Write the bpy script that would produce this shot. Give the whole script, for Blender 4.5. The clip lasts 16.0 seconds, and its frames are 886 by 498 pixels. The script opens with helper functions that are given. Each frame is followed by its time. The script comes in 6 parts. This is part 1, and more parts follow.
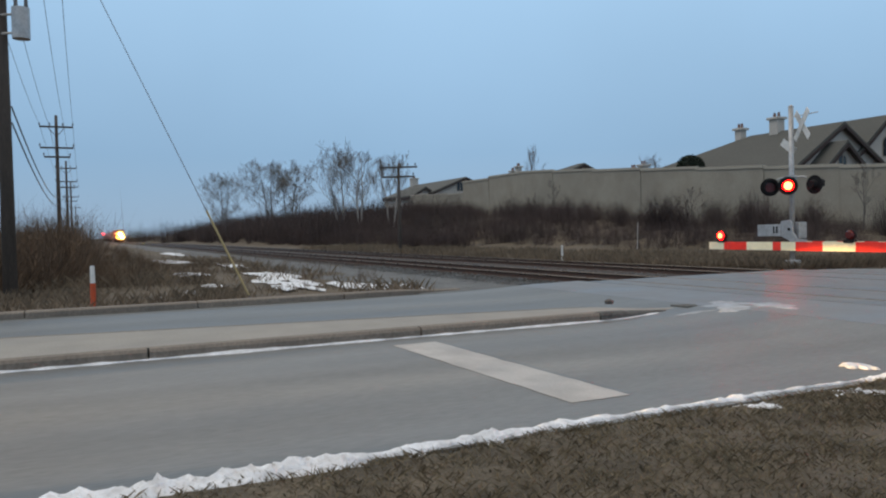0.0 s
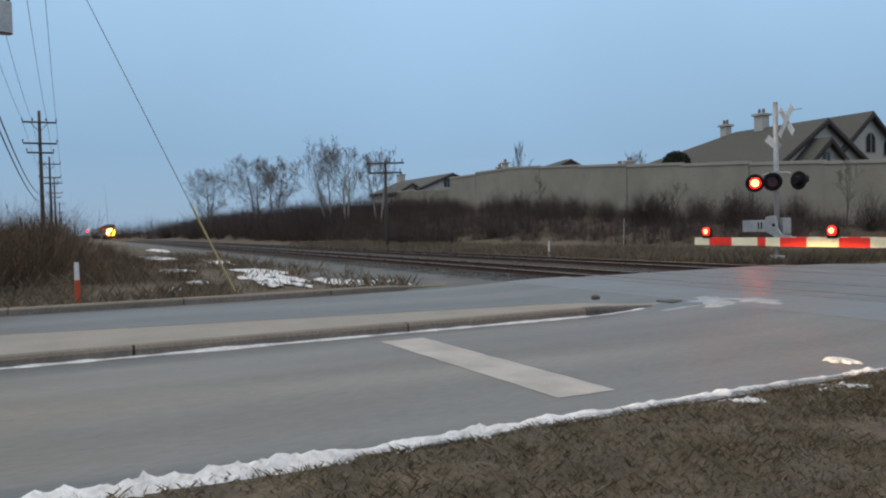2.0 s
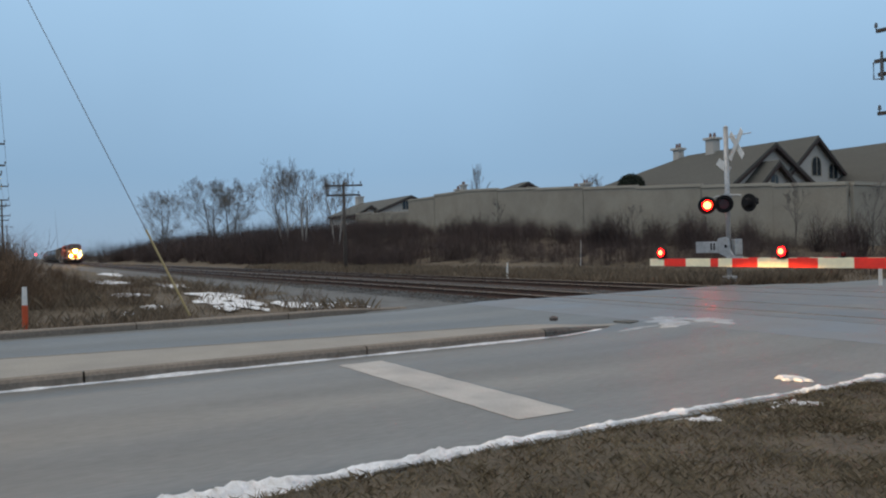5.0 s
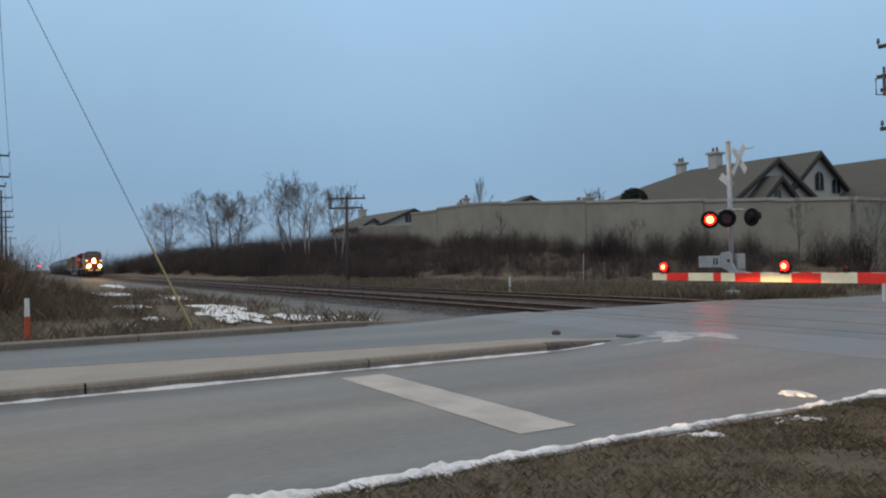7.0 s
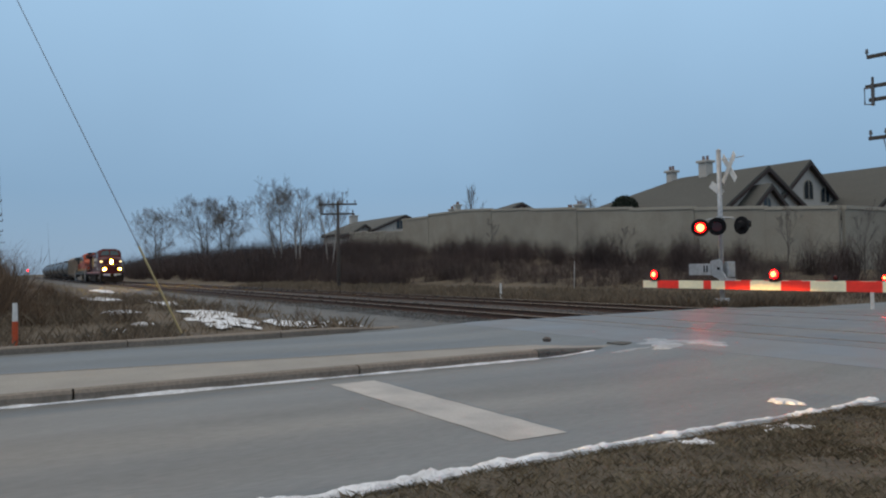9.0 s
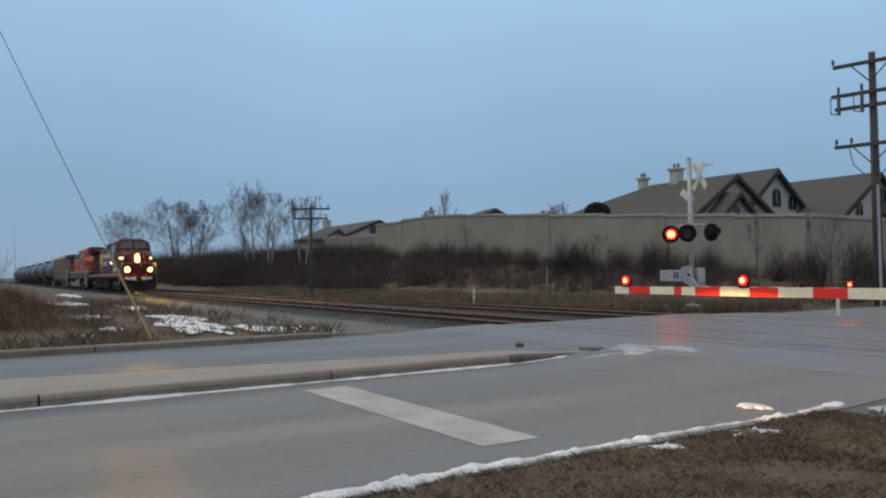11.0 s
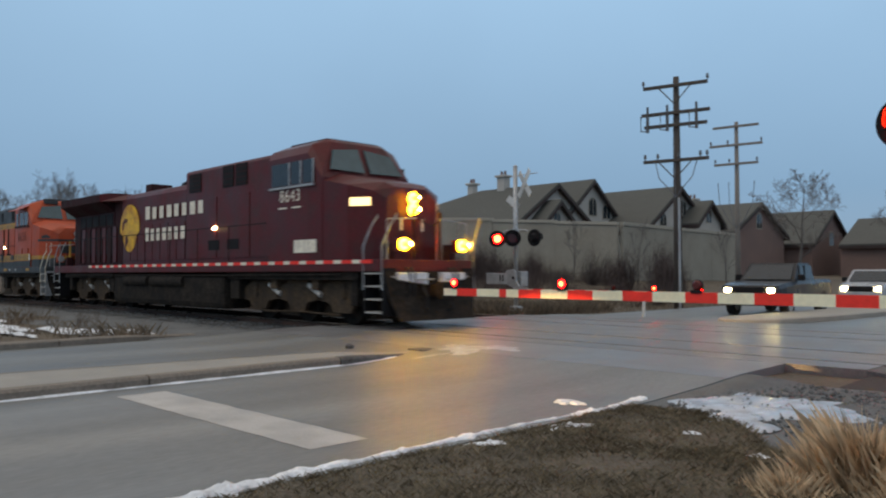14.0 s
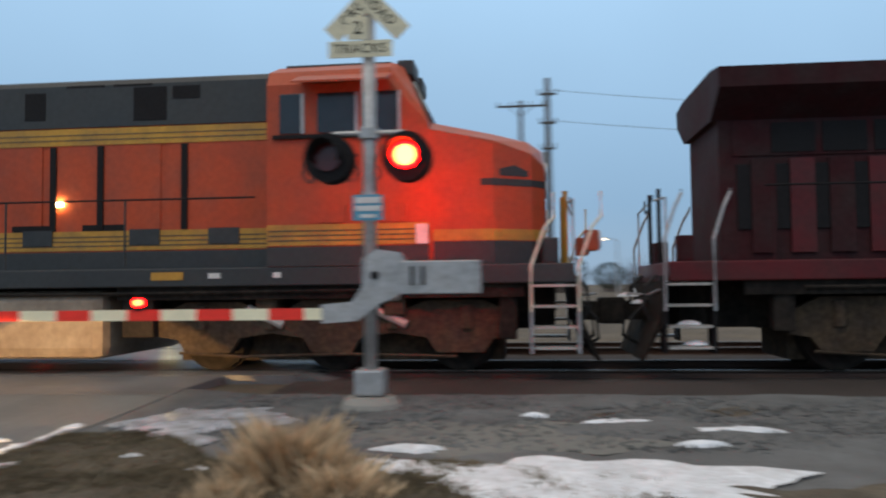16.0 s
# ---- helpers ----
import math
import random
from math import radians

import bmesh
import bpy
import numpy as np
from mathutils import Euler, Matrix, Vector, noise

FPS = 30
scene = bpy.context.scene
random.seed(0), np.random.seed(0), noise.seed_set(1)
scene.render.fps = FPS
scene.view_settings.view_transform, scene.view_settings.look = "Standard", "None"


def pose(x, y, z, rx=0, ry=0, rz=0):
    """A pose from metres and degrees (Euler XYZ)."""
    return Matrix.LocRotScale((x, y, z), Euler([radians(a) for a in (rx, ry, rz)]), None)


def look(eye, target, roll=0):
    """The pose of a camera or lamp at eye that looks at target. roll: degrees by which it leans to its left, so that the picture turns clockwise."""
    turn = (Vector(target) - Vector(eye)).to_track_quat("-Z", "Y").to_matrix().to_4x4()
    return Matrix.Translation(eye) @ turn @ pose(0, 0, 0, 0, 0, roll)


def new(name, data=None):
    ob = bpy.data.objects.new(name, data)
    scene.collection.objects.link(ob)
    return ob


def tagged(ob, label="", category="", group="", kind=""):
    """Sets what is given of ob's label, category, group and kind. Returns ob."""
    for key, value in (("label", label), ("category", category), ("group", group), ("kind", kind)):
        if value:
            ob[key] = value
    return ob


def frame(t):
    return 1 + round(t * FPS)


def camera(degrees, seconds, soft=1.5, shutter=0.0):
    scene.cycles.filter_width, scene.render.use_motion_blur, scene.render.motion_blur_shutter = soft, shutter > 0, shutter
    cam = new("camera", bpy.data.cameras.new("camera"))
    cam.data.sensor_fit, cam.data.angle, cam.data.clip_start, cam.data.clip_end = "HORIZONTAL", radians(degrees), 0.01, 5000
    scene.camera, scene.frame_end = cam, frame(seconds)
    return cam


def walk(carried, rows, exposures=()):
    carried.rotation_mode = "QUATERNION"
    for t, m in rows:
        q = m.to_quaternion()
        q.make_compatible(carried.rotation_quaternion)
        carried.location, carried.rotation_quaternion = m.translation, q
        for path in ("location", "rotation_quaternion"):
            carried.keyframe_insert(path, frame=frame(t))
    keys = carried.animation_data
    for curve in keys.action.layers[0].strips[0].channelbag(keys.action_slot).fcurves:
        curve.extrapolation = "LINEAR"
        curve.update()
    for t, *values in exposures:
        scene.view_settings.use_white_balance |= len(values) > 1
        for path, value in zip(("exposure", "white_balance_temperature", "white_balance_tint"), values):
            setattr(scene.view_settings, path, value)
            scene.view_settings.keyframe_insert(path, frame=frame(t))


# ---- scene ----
# Level crossing at dusk.  x runs along the tracks (the train heads towards +x), y runs away over
# the tracks, z = 0 is the top of the rails.
EYE = 1.29
cam = camera(60, 16.0, soft=2.1, shutter=0.32)
PATH = [
    (0.0, pose(0, 0, EYE, 88.69, 1.31, 64.88)),
    (0.5, pose(0, 0, EYE, 88.94, 1.61, 64.35)),
    (1.0, pose(0, 0, EYE, 88.46, 1.58, 64.30)),
    (1.5, pose(0, 0, EYE, 88.35, 1.50, 64.09)),
    (2.0, pose(0, 0, EYE, 88.37, 1.37, 63.91)),
    (2.5, pose(0, 0, EYE, 88.58, 1.28, 63.40)),
    (3.0, pose(0, 0, EYE, 89.31, 1.39, 62.19)),
    (3.5, pose(0, 0, EYE, 89.63, 1.43, 60.76)),
    (4.0, pose(0, 0, EYE, 89.65, 1.58, 60.97)),
    (6.5, pose(0, 0, EYE, 90.73, 1.42, 60.64)),
    (7.0, pose(0, 0, EYE, 90.94, 1.32, 61.02)),
    (7.5, pose(0, 0, EYE, 91.04, 1.26, 61.36)),
    (8.0, pose(0, 0, EYE, 91.21, 1.13, 61.29)),
    (8.5, pose(0, 0, EYE, 91.36, 1.04, 60.75)),
    (9.0, pose(0, 0, EYE, 91.41, 1.04, 60.36)),
    (11.5, pose(0, 0, EYE, 91.83, 0.78, 57.48)),
    (12.0, pose(0, 0, EYE, 91.83, 0.76, 56.37)),
    (12.5, pose(0, 0, EYE, 91.79, 0.75, 54.95)),
    (13.0, pose(0, 0, EYE, 91.67, 0.65, 52.75)),
    (13.5, pose(0, 0, EYE, 91.62, 0.45, 49.63)),
    (14.0, pose(0, 0, EYE, 91.77, 0.12, 45.83)),
    (14.3, pose(0, 0, EYE, 91.94, 0.36, 43.24)),
    (14.5, pose(0, 0, EYE, 92.10, -0.04, 41.49)),
    (14.7, pose(0, 0, EYE, 92.38, -0.19, 39.63)),
    (15.0, pose(0, 0, EYE, 92.26, -0.78, 35.52)),
    (15.3, pose(0, 0, EYE, 92.68, -0.47, 30.16)),
    (15.5, pose(0, 0, EYE, 92.96, -0.27, 25.43)),
    (15.8, pose(0, 0, EYE, 92.78, 0.26, 15.92)),
    (16.0, pose(0, 0, EYE, 92.75, 0.65, 5.98)),
]
walk(cam, PATH, exposures=[(0, 0.15), (4.2, 0.10), (6.5, 0.02), (8.5, -0.02), (13.0, -0.04), (14.0, -0.06), (14.5, 0.06), (15.0, 0.24), (15.5, 0.20), (16, 0.10)])

# ---------------------------------------------------------------- world, sun, exposure
scene.view_settings.exposure = 0.0
world = bpy.data.worlds.new("dusk_sky")
scene.world = world
world.use_nodes = True
wn, wl = world.node_tree.nodes, world.node_tree.links
wn.clear()
w_out = wn.new("ShaderNodeOutputWorld")
w_bg = wn.new("ShaderNodeBackground")
w_sky = wn.new("ShaderNodeTexSky")
w_sky.sky_type = "NISHITA"
w_sky.sun_disc = False
w_sky.sun_elevation, w_sky.sun_rotation = radians(4.0), radians(200)
w_sky.air_density, w_sky.dust_density, w_sky.ozone_density = 1.0, 0.6, 3.0
w_geo = wn.new("ShaderNodeTexCoord")
w_sep = wn.new("ShaderNodeSeparateXYZ")
w_ramp = wn.new("ShaderNodeValToRGB")
w_ramp.color_ramp.elements[0].position, w_ramp.color_ramp.elements[0].color = 0.0, (0.30, 0.42, 0.56, 1)
w_ramp.color_ramp.elements[1].position, w_ramp.color_ramp.elements[1].color = 1.0, (0.86, 0.78, 0.70, 1)
e = w_ramp.color_ramp.elements.new(0.10)
e.color = (0.27, 0.43, 0.62, 1)
e = w_ramp.color_ramp.elements.new(0.36)
e.color = (0.40, 0.62, 0.86, 1)
e = w_ramp.color_ramp.elements.new(0.62)
e.color = (0.74, 0.72, 0.70, 1)
w_noise = wn.new("ShaderNodeTexNoise")
w_noise.inputs["Scale"].default_value, w_noise.inputs["Detail"].default_value = 1.6, 4
w_nr = wn.new("ShaderNodeMapRange")
w_nr.inputs["From Min"].default_value, w_nr.inputs["From Max"].default_value = 0.3, 0.7
w_nr.inputs["To Min"].default_value, w_nr.inputs["To Max"].default_value = 0.94, 1.07
w_mul = wn.new("ShaderNodeMixRGB")
w_mul.blend_type, w_mul.inputs[0].default_value = "MULTIPLY", 1.0
w_mix = wn.new("ShaderNodeMixRGB")
w_mix.inputs[0].default_value = 0.93
w_str = wn.new("ShaderNodeMixRGB")
w_str.blend_type, w_str.inputs[0].default_value = "MULTIPLY", 1.0
w_str.inputs[2].default_value = (0.1, 0.1, 0.1, 1)
wl.new(w_geo.outputs["Generated"], w_sep.inputs[0])
wl.new(w_sep.outputs["Z"], w_ramp.inputs[0])
wl.new(w_geo.outputs["Generated"], w_noise.inputs["Vector"])
wl.new(w_noise.outputs["Fac"], w_nr.inputs["Value"])
wl.new(w_ramp.outputs[0], w_mul.inputs[1])
wl.new(w_nr.outputs[0], w_mul.inputs[2])
wl.new(w_sky.outputs[0], w_str.inputs[1])
wl.new(w_str.outputs[0], w_mix.inputs[1])
wl.new(w_mul.outputs[0], w_mix.inputs[2])
wl.new(w_mix.outputs[0], w_bg.inputs["Color"])
wl.new(w_bg.outputs[0], w_out.inputs[0])
w_bg.inputs["Strength"].default_value = 1.0

sun_data = bpy.data.lights.new("sun", "SUN")
sun_data.energy, sun_data.angle, sun_data.color = 0.5, radians(30), (1.0, 0.93, 0.84)
sun = new("sun", sun_data)
sun.matrix_world = look((0, 0, 50), (18, 30, 0))

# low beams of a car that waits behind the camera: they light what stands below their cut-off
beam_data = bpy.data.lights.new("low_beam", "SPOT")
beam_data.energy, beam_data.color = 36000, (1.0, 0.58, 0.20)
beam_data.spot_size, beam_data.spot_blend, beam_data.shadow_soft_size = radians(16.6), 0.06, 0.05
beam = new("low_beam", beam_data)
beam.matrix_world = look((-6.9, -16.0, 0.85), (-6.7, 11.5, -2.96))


# ---------------------------------------------------------------- materials
def material(name, color, rough=0.7, metal=0.0, vary=0.25, grain=30.0, patch=1.2, bump=0.25, depth=0.01,
             dirt=None, dirt_amount=0.0, island=0.0, spec=0.5, stretch=(1, 1, 1)):
    m = bpy.data.materials.new(name)
    m.use_nodes = True
    n, l = m.node_tree.nodes, m.node_tree.links
    b = n["Principled BSDF"]
    b.inputs["Metallic"].default_value = metal
    b.inputs["Specular IOR Level"].default_value = spec
    co = n.new("ShaderNodeTexCoord")
    mp = n.new("ShaderNodeMapping")
    mp.inputs["Scale"].default_value = stretch
    l.new(co.outputs["Object"], mp.inputs["Vector"])

    def noise_at(scale, detail=4.0):
        t = n.new("ShaderNodeTexNoise")
        t.inputs["Scale"].default_value, t.inputs["Detail"].default_value = scale, detail
        l.new(mp.outputs[0], t.inputs["Vector"])
        return t.outputs["Fac"]

    fine, wide = noise_at(grain), noise_at(patch, 6.0)

    def scaled(src, lo, hi):
        r = n.new("ShaderNodeMapRange")
        r.inputs["From Min"].default_value, r.inputs["From Max"].default_value = 0.3, 0.7
        r.inputs["To Min"].default_value, r.inputs["To Max"].default_value = lo, hi
        l.new(src, r.inputs["Value"])
        return r.outputs[0]

    def times(a, c):
        x = n.new("ShaderNodeMixRGB")
        x.blend_type, x.inputs[0].default_value = "MULTIPLY", 1.0
        l.new(a, x.inputs[1])
        l.new(c, x.inputs[2])
        return x.outputs[0]

    base = n.new("ShaderNodeRGB")
    base.outputs[0].default_value = (*color, 1)
    col = base.outputs[0]
    if dirt is not None:
        x = n.new("ShaderNodeMixRGB")
        x.inputs[2].default_value = (*dirt, 1)
        l.new(scaled(noise_at(patch * 2.7, 8.0), -0.15, dirt_amount), x.inputs[0])
        l.new(col, x.inputs[1])
        col = x.outputs[0]
    col = times(col, scaled(fine, 1 - vary, 1 + vary))
    col = times(col, scaled(wide, 1 - vary, 1 + vary))
    if island:
        g = n.new("ShaderNodeNewGeometry")
        r = n.new("ShaderNodeMapRange")
        r.inputs["To Min"].default_value, r.inputs["To Max"].default_value = 1 - island, 1 + island
        l.new(g.outputs["Random Per Island"], r.inputs["Value"])
        col = times(col, r.outputs[0])
    l.new(col, b.inputs["Base Color"])
    l.new(scaled(wide, max(0.02, rough - 0.12), min(1, rough + 0.12)), b.inputs["Roughness"])
    if bump:
        bp = n.new("ShaderNodeBump")
        bp.inputs["Strength"].default_value, bp.inputs["Distance"].default_value = bump, depth
        l.new(fine, bp.inputs["Height"])
        l.new(bp.outputs[0], b.inputs["Normal"])
    return m


def glow(name, color, strength):
    m = bpy.data.materials.new(name)
    m.use_nodes = True
    b = m.node_tree.nodes["Principled BSDF"]
    b.inputs["Base Color"].default_value = (*color, 1)
    b.inputs["Emission Color"].default_value = (*color, 1)
    b.inputs["Emission Strength"].default_value = strength
    return m


ASPHALT = material("asphalt", (0.136, 0.140, 0.138), 0.48, vary=0.17, grain=60, patch=0.35, bump=0.3, depth=0.004,
                   dirt=(0.225, 0.233, 0.230), dirt_amount=0.55, stretch=(1, 0.14, 1), spec=0.32)
WETROAD = material("wet_asphalt", (0.135, 0.131, 0.128), 0.44, spec=0.4, vary=0.2, grain=45, patch=0.7, bump=0.12, depth=0.003,
                   dirt=(0.19, 0.185, 0.18), dirt_amount=0.6)
PATCHED = material("salted_asphalt", (0.165, 0.165, 0.168), 0.45, vary=0.10, grain=50, patch=0.8, bump=0.2, depth=0.003)
CONCRETE = material("median_concrete", (0.30, 0.285, 0.255), 0.8, vary=0.10, grain=40, patch=0.7, bump=0.25, depth=0.004,
                    dirt=(0.24, 0.225, 0.20), dirt_amount=0.5)
KERB = material("kerb_concrete", (0.20, 0.17, 0.14), 0.85, vary=0.2, grain=25, patch=1.5, bump=0.3)
LINE = material("worn_line_paint", (0.41, 0.41, 0.40), 0.6, vary=0.09, grain=45, patch=0.9, bump=0.2, depth=0.003,
                dirt=(0.17, 0.17, 0.172), dirt_amount=0.45)
SNOW = material("old_snow", (0.80, 0.83, 0.87), 0.8, vary=0.12, grain=22, patch=2.6, bump=0.8, depth=0.04,
                dirt=(0.42, 0.41, 0.40), dirt_amount=0.42)
ICE = material("ice_film", (0.52, 0.57, 0.63), 0.30, vary=0.15, grain=8, patch=1.2, bump=0.3, depth=0.01,
               dirt=(0.22, 0.21, 0.20), dirt_amount=0.7)
SOIL = material("winter_ground", (0.125, 0.100, 0.068), 0.95, vary=0.30, grain=18, patch=0.5, bump=0.7, depth=0.04,
                dirt=(0.07, 0.052, 0.036), dirt_amount=0.7)
LAWN_SOIL = material("lawn_soil", (0.126, 0.105, 0.076), 0.95, vary=0.3, grain=25, patch=0.9, bump=0.7, depth=0.03,
                     dirt=(0.055, 0.045, 0.030), dirt_amount=0.8)
BLADE = material("winter_grass", (0.200, 0.163, 0.110), 0.95, vary=0.22, grain=6, patch=1.1, bump=0, island=0.4, spec=0.1,
                 dirt=(0.10, 0.075, 0.045), dirt_amount=0.8)
STRAW = material("dry_straw", (0.62, 0.45, 0.28), 0.9, vary=0.15, grain=9, patch=2, bump=0, island=0.45)
REED = material("verge_grass", (0.165, 0.125, 0.085), 0.95, vary=0.2, grain=3, patch=0.2, bump=0, island=0.45)
CROWN = material("grey_twigs", (0.165, 0.145, 0.13), 0.95, vary=0.2, grain=3, patch=0.4, bump=0)
TWIG = material("bare_twigs", (0.066, 0.046, 0.042), 0.95, vary=0.25, grain=2, patch=0.15, bump=0, island=0.45)
TWIG_WARM = material("rust_twigs", (0.105, 0.068, 0.042), 0.95, vary=0.25, grain=2, patch=0.3, bump=0, island=0.45)
BARK = material("grey_bark", (0.12, 0.105, 0.095), 0.95, vary=0.2, grain=12, patch=1.5, bump=0.5)
BIRCH = material("birch_bark", (0.36, 0.33, 0.30), 0.9, vary=0.2, grain=10, patch=2, bump=0.4)
NEEDLE = material("evergreen", (0.022, 0.032, 0.020), 0.95, vary=0.2, grain=4, patch=1, bump=0, island=0.4)
BED = material("dark_ballast_bed", (0.045, 0.034, 0.029), 0.95, vary=0.25, grain=22, patch=0.8, bump=0.7, depth=0.03)
GRAVEL = material("ballast_stone", (0.132, 0.137, 0.138), 0.95, vary=0.28, grain=55, patch=1.1, bump=0.8, depth=0.02, island=0.3,
                  dirt=(0.085, 0.082, 0.075), dirt_amount=0.4)
APRON = material("packed_fines", (0.170, 0.172, 0.158), 0.9, vary=0.14, grain=40, patch=1.0, bump=0.3, depth=0.008)
RAILTOP = material("rail_steel", (0.15, 0.125, 0.105), 0.30, 0.9, vary=0.1, grain=20, patch=1, bump=0.05)
RAILRUST = material("rail_rust", (0.070, 0.037, 0.026), 0.8, vary=0.25, grain=25, patch=2, bump=0.3)
SLEEPER = material("creosote_wood", (0.048, 0.037, 0.030), 0.9, vary=0.25, grain=20, patch=3, bump=0.5, stretch=(3, 1, 3))
WALLM = material("noise_wall_panel", (0.305, 0.278, 0.226), 0.9, vary=0.07, grain=9, patch=0.25, bump=0.5, depth=0.03,
                 dirt=(0.235, 0.205, 0.165), dirt_amount=0.6)
WALLCAP = material("wall_cap", (0.37, 0.335, 0.275), 0.85, vary=0.08, grain=9, patch=0.5, bump=0.3)
ROOFM = material("roof_shingle", (0.092, 0.092, 0.083), 0.95, vary=0.12, grain=5, patch=0.5, bump=0.5, depth=0.03, stretch=(1, 1, 4))
FACADE = material("pale_stucco", (0.47, 0.44, 0.40), 0.9, vary=0.06, grain=8, patch=0.5, bump=0.3)
SOFFIT = material("dark_brown_trim", (0.040, 0.025, 0.023), 0.8, vary=0.15, grain=9, patch=1, bump=0.1)
PANE = material("dark_pane", (0.02, 0.028, 0.036), 0.08, vary=0.1, grain=4, patch=1, bump=0)
POLEWOOD = material("pole_timber", (0.085, 0.070, 0.060), 0.9, vary=0.2, grain=15, patch=2, bump=0.5, stretch=(4, 4, 0.5))
POLEPALE = material("weathered_pole_timber", (0.24, 0.21, 0.185), 0.9, vary=0.15, grain=15, patch=2, bump=0.5, stretch=(4, 4, 0.5))
GALV = material("galvanised_steel", (0.46, 0.46, 0.46), 0.5, 0.5, vary=0.12, grain=20, patch=3, bump=0.1,
                dirt=(0.25, 0.23, 0.21), dirt_amount=0.4)
BLACKP = material("black_paint", (0.012, 0.011, 0.012), 0.7, spec=0.2, vary=0.2, grain=20, patch=2, bump=0.1)
GLASSIN = material("insulator", (0.10, 0.09, 0.085), 0.35, vary=0.1, bump=0)
WIRE = material("wire", (0.16, 0.16, 0.17), 0.6, 0.3, vary=0.1, bump=0)
GUARD = material("guy_guard_plastic", (0.38, 0.30, 0.14), 0.6, vary=0.1, bump=0.1)
ORANGE = material("orange_plastic", (0.55, 0.085, 0.025), 0.55, vary=0.12, grain=12, patch=3, bump=0.1)
WHITEP = material("white_paint", (0.72, 0.71, 0.68), 0.55, vary=0.07, grain=15, patch=3, bump=0.1, dirt=(0.4, 0.38, 0.34), dirt_amount=0.35)
SIGNY = material("aged_sign_sheet", (0.72, 0.66, 0.47), 0.5, vary=0.06, grain=12, patch=4, bump=0.05, dirt=(0.45, 0.40, 0.28), dirt_amount=0.35)
SIGNB = material("blue_sign_sheet", (0.10, 0.32, 0.45), 0.5, vary=0.06, bump=0)
ARMRED = material("red_reflective", (0.92, 0.035, 0.018), 0.45, vary=0.07, grain=20, patch=3, bump=0.05)
ARMWHITE = material("white_reflective", (0.93, 0.84, 0.58), 0.45, vary=0.06, grain=20, patch=3, bump=0.05)
LENSDARK = material("dark_red_lens", (0.10, 0.012, 0.010), 0.15, vary=0.1, grain=30, patch=6, bump=0.2)
RED_LIT = glow("lit_red_lens", (1.0, 0.0010, 0.0014), 36.0)
# unseen lenses towards the track, boosted tenfold to redden the passing train
RED_BEAM = glow("boosted_red_track_lens", (1.0, 0.003, 0.003), 360.0)
RED_HOT = glow("hot_red_lens", (1.0, 0.045, 0.0100), 60.0)
RED_SMALL = glow("lit_red_bulb", (1.0, 0.0012, 0.0015), 60.0)
HEADLAMP = glow("lit_headlamp", (1.0, 0.46, 0.0035), 220.0)
FILAMENT = glow("headlamp_filament", (1.0, 0.48, 0.03), 160000.0)
CARLAMP = glow("lit_car_lamp", (1.0, 0.74, 0.30), 150.0)
BOARDLIT = glow("lit_number_board", (1.0, 0.72, 0.32), 2.2)
MAROON = material("maroon_paint", (0.105, 0.011, 0.013), 0.42, spec=0.28, vary=0.13, grain=12, patch=0.8, bump=0.06,
                  dirt=(0.060, 0.022, 0.020), dirt_amount=0.8)
MAROONDK = material("sooty_maroon_paint", (0.042, 0.009, 0.011), 0.75, spec=0.2, vary=0.2, grain=12, patch=0.8, bump=0.06,
                    dirt=(0.035, 0.025, 0.024), dirt_amount=0.7)
BNORANGE = material("orange_paint", (0.46, 0.072, 0.024), 0.45, spec=0.3, vary=0.10, grain=12, patch=0.8, bump=0.06,
                    dirt=(0.27, 0.075, 0.045), dirt_amount=0.55)
BNYELLOW = material("yellow_paint", (0.52, 0.27, 0.030), 0.5, vary=0.12, grain=12, patch=0.8, bump=0.06, dirt=(0.22, 0.13, 0.04), dirt_amount=0.6)
FADED = material("faded_number_paint", (0.15, 0.034, 0.020), 0.6, vary=0.3, grain=14, patch=3, bump=0, dirt=(0.30, 0.060, 0.025), dirt_amount=0.7)
BNBLACK = material("dark_green_black_paint", (0.030, 0.033, 0.034), 0.5, vary=0.15, grain=12, patch=0.8, bump=0.06)
UNDER = material("grimy_running_gear", (0.019, 0.016, 0.014), 0.9, spec=0.15, vary=0.3, grain=12, patch=1.5, bump=0.3,
                 dirt=(0.050, 0.038, 0.028), dirt_amount=0.6)
STEP = material("worn_step_edge", (0.45, 0.42, 0.38), 0.5, 0.2, vary=0.2, bump=0.1)
LETTER = material("reflective_lettering", (0.88, 0.80, 0.64), 0.5, vary=0.1, grain=15, patch=4, bump=0.05, dirt=(0.45, 0.30, 0.25), dirt_amount=0.4)
GOLD = material("gold_emblem_paint", (0.85, 0.50, 0.016), 0.5, vary=0.14, grain=10, patch=0.9, bump=0.05, dirt=(0.42, 0.13, 0.015), dirt_amount=0.75)
BEIGE = material("beige_car_paint_and_lit_tank", (0.30, 0.24, 0.18), 0.6, vary=0.15, grain=8, patch=0.7, bump=0.1, dirt=(0.14, 0.09, 0.06), dirt_amount=0.6)
TANKBLK = material("tank_car_paint", (0.035, 0.036, 0.040), 0.4, vary=0.2, grain=8, patch=0.7, bump=0.05)
CARDARK = material("dark_car_paint", (0.018, 0.020, 0.026), 0.32, 0.1, spec=0.35, vary=0.1, bump=0)
CARWHITE = material("silver_car_paint", (0.36, 0.37, 0.39), 0.28, vary=0.05, bump=0)
RUBBER = material("rubber", (0.02, 0.02, 0.02), 0.85, vary=0.2, bump=0.2)
